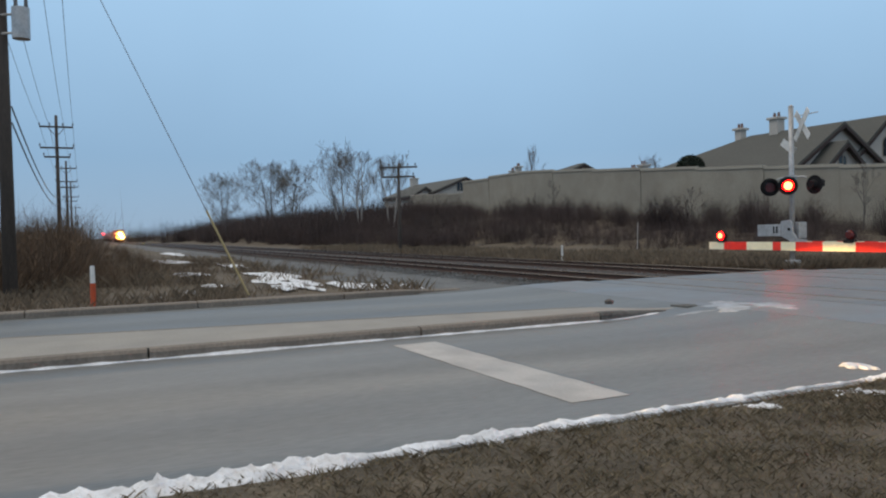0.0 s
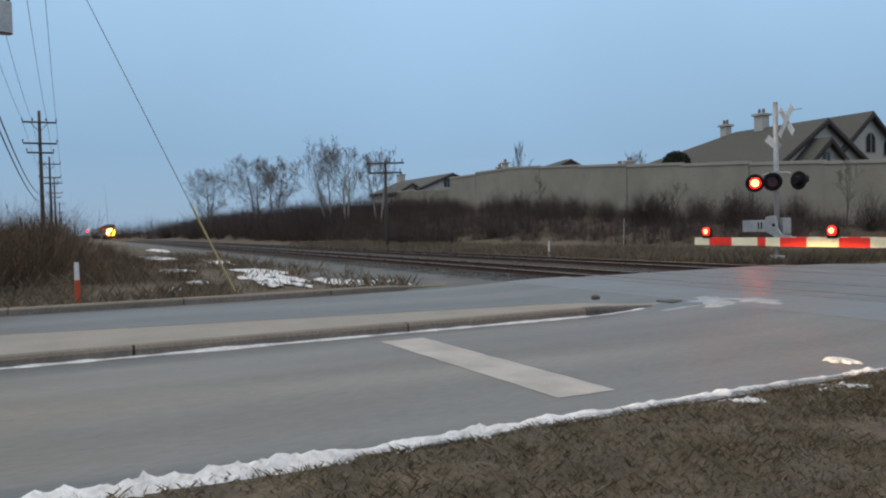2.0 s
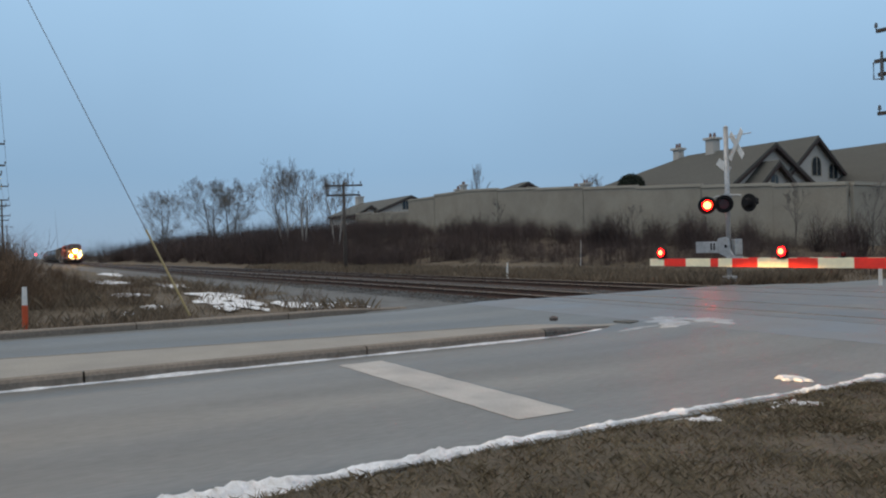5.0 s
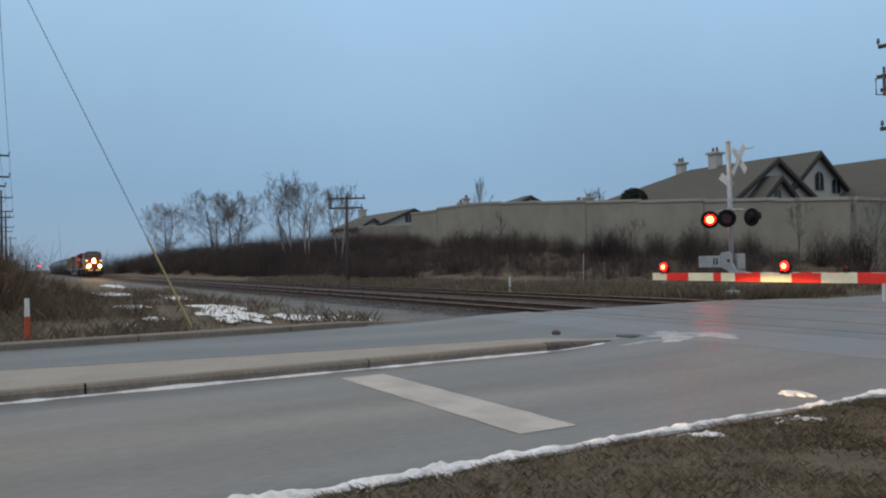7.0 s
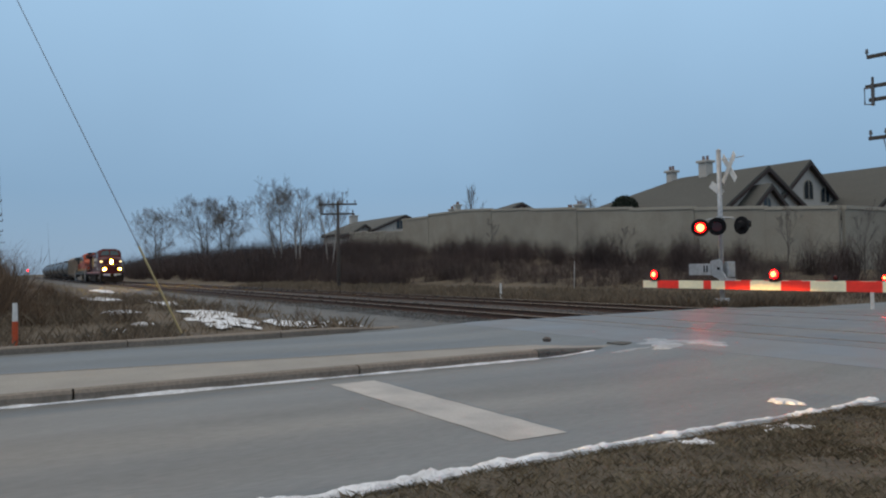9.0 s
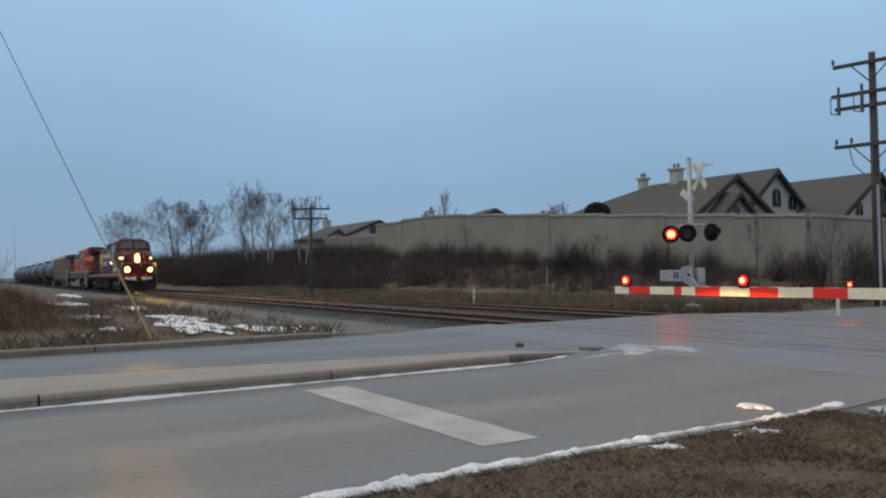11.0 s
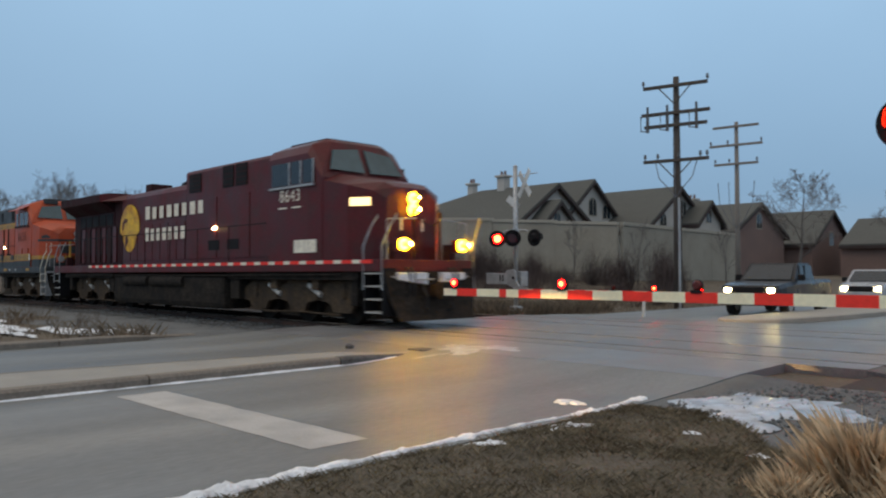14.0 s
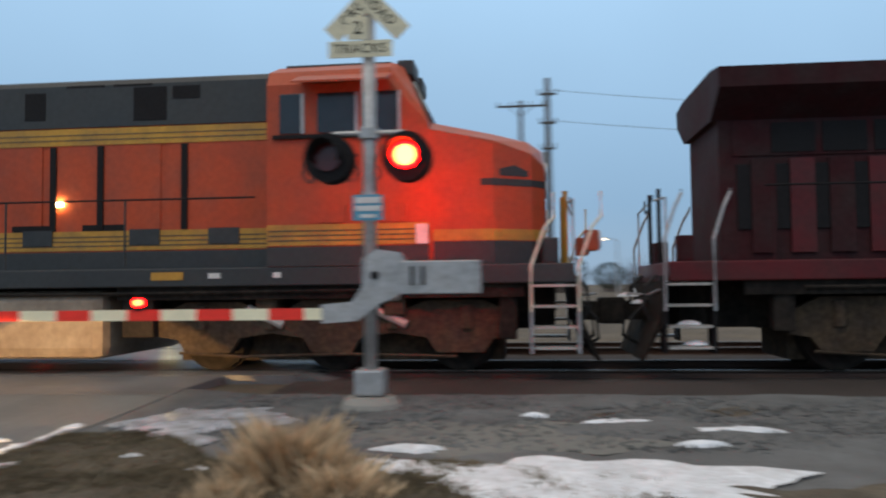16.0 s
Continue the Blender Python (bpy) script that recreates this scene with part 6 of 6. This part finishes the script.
blades("lawn_grass", 100000, lawn_place, BLADE, "short matted dead grass of the roadside lawn", 5, 0.018, 0.055, 0.0042, 1.6)


def tuft(x, y, n, h, r, seed):
    def place(rng):
        a, q = rng.uniform(0, 6.283), r * rng.random() ** 0.7
        px, py = x + q * math.cos(a), y + 0.7 * q * math.sin(a)
        return px, py, -0.17, 1.15 - 0.75 * (q / r)
    ob = blades("dry_grass_tuft", n, place, STRAW, "tall tuft of pale dry grass at the lawn's edge", seed, h * 0.5, h, 0.0055, 0.75, "grass tuft")
    return ob


tuft(-1.62, 5.3, 3000, 0.56, 0.44, 11)
tuft(-1.2, 5.0, 1500, 0.36, 0.40, 12)
tuft(-1.95, 4.9, 900, 0.26, 0.34, 13)


def verge_place(rng):
    x = -16.8 - 60 * rng.random() ** 1.6
    y = rng.uniform(19.6, 25.5)
    return x, y, ground_z(x, y) - 0.05, 1.0 + 0.5 * noise.noise((x * 0.4, y * 0.4, 3))


blades("verge_grass", 34000, verge_place, REED, "tall dead tan grass along the far side of the tracks", 21, 0.15, 0.5, 0.010, 0.6)


def right_place(rng):
    x, y = rng.uniform(-34, -15.2), rng.uniform(21.5, 34)
    return x, y, ground_z(x, y) - 0.04, 0.8


blades("verge_grass", 9000, right_place, REED, "short dead grass round the far signal", 22, 0.10, 0.35, 0.010, 0.6)


def left_place(rng):
    x = -16.3 - 34 * rng.random() ** 1.3
    y = rng.uniform(-7, 7.4)
    k = noise.noise((x * 0.35, y * 0.35, 6))
    if k < -0.12 or (y > 3.6 and -28 < x < -17.6 and rng.random() < 0.75):
        return None, 0, 0, 0
    return x, y, ground_z(x, y) - 0.03, 0.9 + k


blades("verge_grass", 30000, left_place, REED, "dead grass and weeds on the verge beside the road", 23, 0.08, 0.36, 0.007, 0.8)


def gravel_weeds(rng):
    x, y = rng.uniform(-3.3, 8), rng.uniform(6.2, 8.6)
    if noise.noise((x * 0.9, y * 0.9, 6)) < 0.0:
        return None, 0, 0, 0
    return x, y, -0.2, 0.7


blades("verge_grass", 6000, gravel_weeds, BLADE, "sparse flattened weeds in the gravel", 24, 0.03, 0.10, 0.006, 1.2)


def snow_strip():
    """Lumpy ploughed snow along the lawn's edge, broken by gaps."""
    verts, faces = [], []
    ys = np.arange(-3.0, 7.6, 0.035)
    m = 9
    for y in ys:
        w = 0.045 + 0.13 * noise.noise((y * 0.8, 1, 0)) + 0.12 * noise.noise((y * 2.9, 4, 0)) + 0.07 * noise.noise((y * 7.5, 4, 0))
        w += 0.17 * smooth(3.2, 0.6, y)
        w *= 0.55 + 0.9 * max(0.0, noise.noise((y * 1.9, 8, 8)) + 0.35)
        w = max(0.006, w)
        cx = -4.52 + 0.10 * noise.noise((y * 0.7, 7, 0)) + 0.05 * noise.noise((y * 3.5, 3, 0)) - 0.05 + 0.12 * smooth(2.6, 0.6, y)
        hh = min(0.07, 0.34 * w)
        for k in range(m):
            f = k / (m - 1)
            x = cx + (f - 0.45) * 2 * w * (1 + 0.25 * noise.noise((y * 7, f * 3, 5)))
            z = hh * math.sin(math.pi * f) * (0.7 + 0.9 * noise.noise((x * 8, y * 8, 1)) + 0.7 * noise.noise((x * 23, y * 23, 4))) if 0 < k < m - 1 else -0.03
            verts.append((x, y, ROAD_Z + 0.012 + max(z, -0.03)))
    faces = [(j * m + k, j * m + k + 1, (j + 1) * m + k + 1, (j + 1) * m + k) for j in range(len(ys) - 1) for k in range(m - 1)]
    me = mesh_of("snow_bank", verts, faces, SNOW)
    for p in me.polygons:
        p.use_smooth = True
    return tagged(new("snow_bank", me), "low lumpy strip of old snow along the lawn's edge", "snow", kind="structure")


snow_strip()
for i, (cx, cy, rx, ry, zz, hgt) in enumerate(((-5.0, 6.72, 0.17, 0.11, ROAD_Z, 0.02), (-4.15, 5.6, 0.2, 0.28, -0.12, 0.06), (-4.2, 4.6, 0.14, 0.2, -0.12, 0.05),
                                               (-3.2, 6.05, 0.12, 0.05, -0.10, 0.03), (-2.45, 5.62, 0.14, 0.10, -0.12, 0.06), (-2.75, 5.35, 0.07, 0.06, -0.11, 0.04), (-2.2, 5.15, 0.08, 0.05, -0.11, 0.04),
                                               (0.3, 5.5, 1.55, 0.80, -0.10, 0.06), (2.6, 5.6, 1.1, 0.5, -0.2, 0.05), (0.9, 8.0, 0.28, 0.12, -0.125, 0.04), (2.0, 7.6, 0.35, 0.10, -0.125, 0.04), (0.1, 8.3, 0.12, 0.06, -0.125, 0.04), (1.5, 6.9, 0.2, 0.07, -0.125, 0.04), (-1.0, 6.55, 0.25, 0.1, -0.12, 0.05),
                                               (-20.2, 4.75, 0.9, 0.22, -0.12, 0.02), (-21.6, 5.3, 1.3, 0.3, -0.12, 0.02), (-23.4, 5.0, 1.2, 0.34, -0.12, 0.02), (-19.4, 5.4, 0.8, 0.16, -0.12, 0.02), (-22.4, 5.9, 1.5, 0.2, -0.12, 0.02), (-20.8, 5.8, 0.7, 0.14, -0.12, 0.02), (-24.6, 5.6, 0.9, 0.2, -0.12, 0.02), (-26.0, 5.9, 2.8, 0.6, -0.10, 0.06), (-19.2, 6.5, 1.5, 0.4, -0.10, 0.05), (-18.6, 7.4, 1.1, 0.25, -0.11, 0.05), (-30, 3.5, 1.5, 0.5, -0.12, 0.05),
                                               (-38, 6.5, 4.0, 0.6, -0.12, 0.05), (-48, 4.5, 3.5, 0.8, -0.12, 0.05), (-22.5, 3.3, 0.7, 0.25, -0.13, 0.05), (-19.0, 1.6, 0.35, 0.12, -0.13, 0.05), (-20.5, 2.4, 0.4, 0.2, -0.13, 0.05),
                                               (-70, 7, 6, 0.8, -0.15, 0.06), (-44, 21.6, 2.2, 0.3, -0.15, 0.06), (-58, 21.8, 3, 0.35, -0.15, 0.06), (-74, 22, 3.4, 0.4, -0.15, 0.06))):
    outline_sheet("snow_patch", (cx, cy), rx, ry, zz + 0.015, SNOW, "patch of old white snow on the ground", "snow", 2.0 + i * 1.7, rough=0.5, lift=0.01, bumpy=hgt, sides=48)
for i, (cx, cy, rx, ry) in enumerate(((-9.35, 9.55, 0.32, 0.5), (-8.95, 9.95, 0.5, 0.28), (-9.75, 9.75, 0.2, 0.22), (-8.95, 9.15, 0.16, 0.25), (-9.2, 8.6, 0.07, 0.4))):
    film = outline_sheet("frost_patch", (cx, cy), rx, ry, 0.0, SALT, "thin pale salt and frost on the road round the median's nose", "frost", 51.0 + i * 3.3, rough=0.5, lift=0.005)
    for v in film.data.vertices:
        v.co.z += float(np.interp(v.co.y, (7.5, 8.6, 9.3, 9.8, 11.06), (ROAD_Z, -0.075, -0.04, -0.02, -0.004)))
outline_sheet("ice_patch", (-3.35, 8.1), 0.75, 0.95, -0.118, ICE, "grey-blue ice and slush in the gravel by the road edge", "ice", 31.0, rough=0.45, lift=0.02, bumpy=0.02)
outline_sheet("ice_patch", (-3.3, 6.75), 0.36, 0.58, -0.105, ICE, "thin ice in the bare soil by the lawn", "ice", 37.0, rough=0.45, lift=0.02, bumpy=0.02)
outline_sheet("gravel_apron", (-0.3, 7.2), 1.7, 0.75, -0.118, APRON, "patch of packed pale gravel beside the track", "gravel", 43.0, rough=0.3, lift=0.006)
bm = B()
loft(bm, [[(-12.15 + r * math.cos(a), 7.9 + r * math.sin(a), z) for a in np.linspace(0, 2 * math.pi, 8)[:-1]] for r, z in ((0.07, 0.02), (0.08, 0.07), (0.03, 0.10))])
tagged(part("stone", bm, BARK), "dark lump of stone on the median", "stone").location = (1.75, 0, 0)


# ---------------------------------------------------------------- brush and trees
def brush(name, label, spots, mat, seed, twigs=46, category="brush"):
    """Bare bushes: sprays of thin forked twigs.  spots: x, y, z, height, radius."""
    rng = np.random.default_rng(seed)
    verts, faces = [], []
    for x, y, z, h, r in spots:
        for _ in range(twigs):
            a = rng.uniform(0, 6.283)
            q = rng.random() ** 0.6
            tip = np.array((x + r * q * math.cos(a), y + r * q * math.sin(a), z + h * (0.45 + 0.55 * rng.random()) * (1 - 0.45 * q * q)))
            foot = np.array((x + r * 0.35 * q * math.cos(a) + rng.normal(0, 0.08), y + r * 0.35 * q * math.sin(a) + rng.normal(0, 0.08), z - 0.1))
            mid = foot * 0.45 + tip * 0.55 + rng.normal(0, 0.07 * h, 3)
            w = max(0.005, 0.0052 * h)
            sx, sy = math.cos(a + 1.57 + rng.normal(0, 0.6)) * w, math.sin(a + 1.57 + rng.normal(0, 0.6)) * w
            i = len(verts)
            verts += [tuple(foot - (sx, sy, 0)), tuple(foot + (sx, sy, 0)), tuple(mid + (sx * 0.7, sy * 0.7, 0)), tuple(mid - (sx * 0.7, sy * 0.7, 0)), tuple(tip)]
            faces += [(i, i + 1, i + 2, i + 3), (i + 3, i + 2, i + 4)]
            for _k in range(3):
                f = rng.uniform(0.2, 0.9)
                s = mid * (1 - f) + tip * f
                e2 = s + rng.normal(0, 0.16 * h, 3) + (0, 0, 0.10 * h)
                i = len(verts)
                verts += [tuple(s - (sx * 0.5, sy * 0.5, 0)), tuple(s + (sx * 0.5, sy * 0.5, 0)), tuple(e2)]
                faces += [(i, i + 1, i + 2)]
    return tagged(new(name, mesh_of(name, verts, faces, mat)), label, category, kind="stuff")


rng0 = np.random.default_rng(77)
spots = []
for _ in range(1500):  # bank below the wall
    x = -17.5 - 100 * rng0.random() ** 1.1
    y = rng0.uniform(25.0, 41.5)
    if (x > -27 and y > 34) or (x > -52 and y < 28.5):
        continue
    h = rng0.uniform(0.7, 1.45) * (1.0 if x > -50 else 1.5)
    spots.append((x, y, ground_z(x, y), h, h * 0.8))
brush("bank_brush", "bare reddish-brown brush covering the bank below the wall", spots, TWIG, 31, 55)
spots = []
for _ in range(34):  # taller shrubs against the wall
    x = rng0.choice((-31, -35, -38.5, -42, -48, -56, -64, -24.5, -22)) + rng0.normal(0, 1.1)
    y = rng0.uniform(36, 41)
    h = rng0.uniform(1.8, 3.0)
    spots.append((x, y, ground_z(x, y), h, h * 0.5))
brush("wall_shrubs", "taller bare shrubs standing before the wall", spots, TWIG, 32, 170)
spots = []
for _ in range(760):  # dark thicket down the line
    x = -62 - 190 * rng0.random()
    y = rng0.uniform(24, 46) + 4 * rng0.random()
    h = rng0.uniform(3.2, 6.4) * float(np.interp(x, (-260, -200, -140, -110, -88, -78, -62), (0.95, 0.95, 0.90, 0.86, 0.72, 0.45, 0.28)))
    spots.append((x, y, ground_z(x, y) * 0.6, h, h * 0.55))
brush("thicket", "dark bare thicket along the far side of the line", spots, TWIG, 33, 70)
spots = []
for _ in range(330):  # bushes on the camera's side of the line
    x = -23 - 75 * rng0.random() ** 1.4
    y = rng0.uniform(-9, 0.9) if rng0.random() < 0.8 else rng0.uniform(0.5, 3.2)
    h = rng0.uniform(1.4, 3.3) * (1.0 if y < 0 else 0.4)
    spots.append((x, y, ground_z(x, y), h, h * 0.75))
brush("roadside_brush", "rust-brown bare brush beside the road and track", spots, TWIG_WARM, 34, 60)
spots = []
for _ in range(70):
    x, y = -19 - 22 * rng0.random(), rng0.uniform(1.0, 8.5)
    h = rng0.uniform(0.4, 0.9)
    spots.append((x, y, ground_z(x, y), h, h * 0.4))
brush("verge_weeds", "thin bare weeds standing out of the snow", spots, TWIG_WARM, 35, 14)
spots = []
for _ in range(420):  # far tree line that closes the distance
    a = rng0.uniform(0, 1)
    if a < 0.5:
        x, y = rng0.uniform(-420, -230), rng0.uniform(18, 120)
    elif a < 0.75:
        x, y = rng0.uniform(-420, -230), rng0.uniform(-120, -8)
    else:
        x, y = rng0.uniform(-60, 160), rng0.uniform(130, 170)
    h = rng0.uniform(4, 9)
    spots.append((x, y, -0.2, h, h * 0.6))
brush("far_trees", "far-off line of bare trees closing the distance", spots, TWIG, 36, 60, "trees")


def tree(x, y, h, spread, seed, label, bark=BARK, stems=1, thin=0.012, low=0.22, fine=1.0):
    """A bare tree: tapered trunk, limbs that rise along it, and a rounded crown of fine twigs."""
    rng = np.random.default_rng(seed)
    t = empty("tree", label, "tree", "bare trees", at=(x, y, ground_z(x, y) - 0.1))
    trunk, crown = ([], []), ([], [])

    def limb(store, pts, r0, r1, sides):
        vs, fs = store
        n = len(pts)
        for j in range(n):
            d = pts[min(j + 1, n - 1)] - pts[max(j - 1, 0)]
            d = d / (np.linalg.norm(d) + 1e-9)
            s = np.cross(d, (0.31, 0.77, 0.12))
            s = s / (np.linalg.norm(s) + 1e-9)
            u = np.cross(d, s)
            r = max(thin, r0 + (r1 - r0) * j / (n - 1))
            for k in range(sides):
                q = 2 * math.pi * k / sides
                vs.append(tuple(pts[j] + r * (math.cos(q) * s + math.sin(q) * u)))
        i = len(vs) - n * sides
        for j in range(n - 1):
            for k in range(sides):
                fs.append((i + j * sides + k, i + j * sides + (k + 1) % sides, i + (j + 1) * sides + (k + 1) % sides, i + (j + 1) * sides + k))

    def curve(p, d, length, n, wander, lift):
        pts = [p]
        for _k in range(n):
            d = d + rng.normal(0, wander, 3) + (0, 0, lift)
            d = d / np.linalg.norm(d)
            pts.append(pts[-1] + d * length / n)
        return pts

    def branch(p, d, length, r, level):
        pts = curve(p, d, length, 4 if level < 3 else 2, 0.14, 0.10)
        limb(trunk if level < 2 else crown, pts, r, r * 0.3, 6 if level < 2 else 3)
        if level >= 4:
            return
        count = int(round((0, 7, 6, 4)[level] * fine))
        for k in range(count):
            f = 0.25 + 0.75 * (k + rng.random()) / count
            j = min(int(f * (len(pts) - 1)), len(pts) - 2)
            q = pts[j] + (pts[j + 1] - pts[j]) * (f * (len(pts) - 1) - j)
            dd = (pts[j + 1] - pts[j]) / np.linalg.norm(pts[j + 1] - pts[j])
            side = rng.normal(0, 1, 3)
            side -= dd * side.dot(dd)
            side /= np.linalg.norm(side)
            nd = dd * 0.75 + side * 0.75 * spread + (0, 0, 0.15)
            branch(q, nd / np.linalg.norm(nd), length * (0.62 - 0.25 * f) * rng.uniform(0.8, 1.2), r * 0.45, level + 1)

    for k in range(stems):
        lean = np.array((rng.normal(0, 0.08) + 0.10 * (k - (stems - 1) / 2), rng.normal(0, 0.08), 1.0))
        pts = curve(np.array((0.5 * k, 0.3 * k, 0.0)), lean / np.linalg.norm(lean), h * 0.92, 8, 0.045, 0.02)
        limb(trunk, pts, 0.016 * h, 0.003 * h, 8)
        count = int(13 * fine)
        for j in range(count):
            f = low + (0.97 - low) * (j + rng.random()) / count
            i = min(int(f * 8), 7)
            q = pts[i] + (pts[i + 1] - pts[i]) * (f * 8 - i)
            a = 2.4 * j + rng.normal(0, 0.4)
            up = 0.45 + 0.75 * f
            nd = np.array((math.cos(a) * spread, math.sin(a) * spread, up))
            size = h * (0.40 * math.sin(math.pi * (0.22 + 0.70 * (f - low) / (1 - low))) + 0.06) * rng.uniform(0.8, 1.2)
            branch(q, nd / np.linalg.norm(nd), size, 0.0065 * h * (1.15 - f), 1)
    for nm, (vs, fs), m in (("trunk", trunk, bark), ("crown", crown, CROWN)):
        ob = new(nm, mesh_of(nm, vs, fs, m))
        ob.parent = t
    return t


for tx, ty, th, ts, seed, words, bark, stems, thin in (
        (-174, 28, 12.8, 1.2, 1, "broad bare tree beside the railway", BARK, 2, 0.012),
        (-134.6, 30, 11.6, 1.2, 2, "bare tree with a rounded crown beside the railway", BARK, 2, 0.011),
        (-129.8, 32, 10.4, 1.1, 8, "bare tree in the thicket beside the railway", BARK, 2, 0.011),
        (-101.5, 32, 9.8, 0.85, 3, "tall bare birch with upright limbs", BIRCH, 2, 0.009),
        (-96.8, 33, 9.2, 0.8, 4, "bare birch with pale stems", BIRCH, 2, 0.009),
        (-85.2, 33, 7.2, 0.55, 5, "slim bare birch near the telegraph pole", BIRCH, 2, 0.008),
        (-27.5, 72, 9.4, 1.3, 6, "spreading bare tree before distant houses", BARK, 1, 0.016),
        (-21.0, 84, 8.6, 1.2, 9, "bare tree beside the far road", BARK, 1, 0.016),
        (-92.5, 58, 7.7, 0.22, 7, "bare treetop rising over the wall", BARK, 1, 0.006),
        (-67.4, 58.5, 5.6, 0.5, 10, "bare treetop behind the wall", BARK, 1, 0.006)):
    tree(tx, ty, th, ts, seed, words, bark, stems, thin, fine=0.92 if tx < -120 else 0.8)
for i, (px, py, hh) in enumerate(((-30.0, 41, 3.4), (-24.6, 40, 3.2), (-43.5, 41, 2.6), (-22.0, 46, 3.4), (-62.5, 41, 3.0))):
    tree(px, py, hh, 0.6, 20 + i, "thin bare sapling before the wall", thin=0.007, fine=0.6)


def evergreen(x, y, z, h, seed):
    t = empty("evergreen", "small dark clipped evergreen beside the roof", "evergreen", "evergreens", at=(x, y, 0))
    bm = B()
    disc(bm, (0, 0, 0.5), (0, 0, 1), 0.12, z - 0.3, 8)
    part("trunk", bm, BARK, t)
    rng = np.random.default_rng(seed)
    verts, faces = [], []
    for _ in range(2600):
        a, f = rng.uniform(0, 6.283), rng.random()
        r = (0.62 * h) * math.sqrt(max(0.02, 1 - (2 * f - 1) ** 2)) * rng.uniform(0.75, 1.08)
        p = np.array((r * math.cos(a), r * math.sin(a), z + h * f))
        i = len(verts)
        for _k in range(3):
            verts.append(tuple(p + rng.normal(0, 0.09, 3)))
        faces.append((i, i + 1, i + 2))
    ob = new("crown", mesh_of("crown", verts, faces, NEEDLE))
    ob.parent = t


evergreen(-50.3, 47.0, 5.5, 1.7, 3)
for i, (px, py, ph) in enumerate(((3.0, 130, 8), (8, 135, 9), (14, 128, 7))):
    evergreen(px, py, 0.6, ph * 0.6, 40 + i)


# ---------------------------------------------------------------- what moves
TRAIN_X = [(0, -315), (3.5, -237), (7, -159.3), (9, -114.7), (11.5, -61.9), (12.5, -42.5), (13, -32.8), (13.5, -23.4), (14, -14.22), (14.5, -4.75), (15, 4.55), (15.5, 13.95), (16, 23.4)]
BLINK, BLINK_START = 1.036, 1.49


def train_at(t):
    """Smooth place of the train's first headlight along the track."""
    ts, xs = [a for a, _ in TRAIN_X], [b for _, b in TRAIN_X]
    i = max(0, min(len(ts) - 2, int(np.searchsorted(ts, t)) - 1))
    slope = lambda k: (xs[min(k + 1, len(xs) - 1)] - xs[max(k - 1, 0)]) / (ts[min(k + 1, len(ts) - 1)] - ts[max(k - 1, 0)])
    d = ts[i + 1] - ts[i]
    f = (t - ts[i]) / d
    return ((2 * f ** 3 - 3 * f ** 2 + 1) * xs[i] + (f ** 3 - 2 * f ** 2 + f) * d * slope(i) + (-2 * f ** 3 + 3 * f ** 2) * xs[i + 1] + (f ** 3 - f ** 2) * d * slope(i + 1))


def motions():
    times = [k * 0.25 for k in range(65)]
    for thing, offset in TRAIN:
        walk(thing, [(t, pose(train_at(t) + offset, TRACKS[0], 0)) for t in times])
    for w, r in WHEELS[:12]:
        x, z = w.location.x, w.location.z
        walk(w, [(k / 30, pose(x, 0, z, 0, math.degrees(train_at(k / 30) / r) % 360, 0)) for k in range(481)])

    def blink(bulb, phase, out, hold):
        """The bulb stands before its lens while lit, and behind it while dark."""
        t = BLINK_START + phase * BLINK / 2 - 3 * BLINK
        edges = []
        while t < 16.2:
            edges += [(t, True), (t + BLINK / 2 + hold, False)]
            t += BLINK
        state = False
        for e2, on in edges:
            if e2 <= 0.05:
                state = on
        rows = [(0.0, pose(0, out if state else 0, 0))]
        for e2, on in edges:
            if 0.05 < e2 < 15.95:
                first = e2 if on else e2 - 1 / 30
                rows.append((first, pose(0, 0 if on else out, 0)))
                rows.append((first + 1 / 30, pose(0, out if on else 0, 0)))
                state = on
        rows.append((16.0, pose(0, out if state else 0, 0)))
        walk(bulb, rows)

    for key, phase, out in (("far_l", 0, -0.035), ("far_r", 1, -0.035), ("near_l", 0, -0.035), ("near_r", 1, -0.035), ("arm_b", 0, -0.042), ("arm_a", 1, -0.042)):
        for bulb in BULBS[key]:
            blink(bulb, phase, out, 0.03 if key.startswith("arm") else 0.075)


motions()
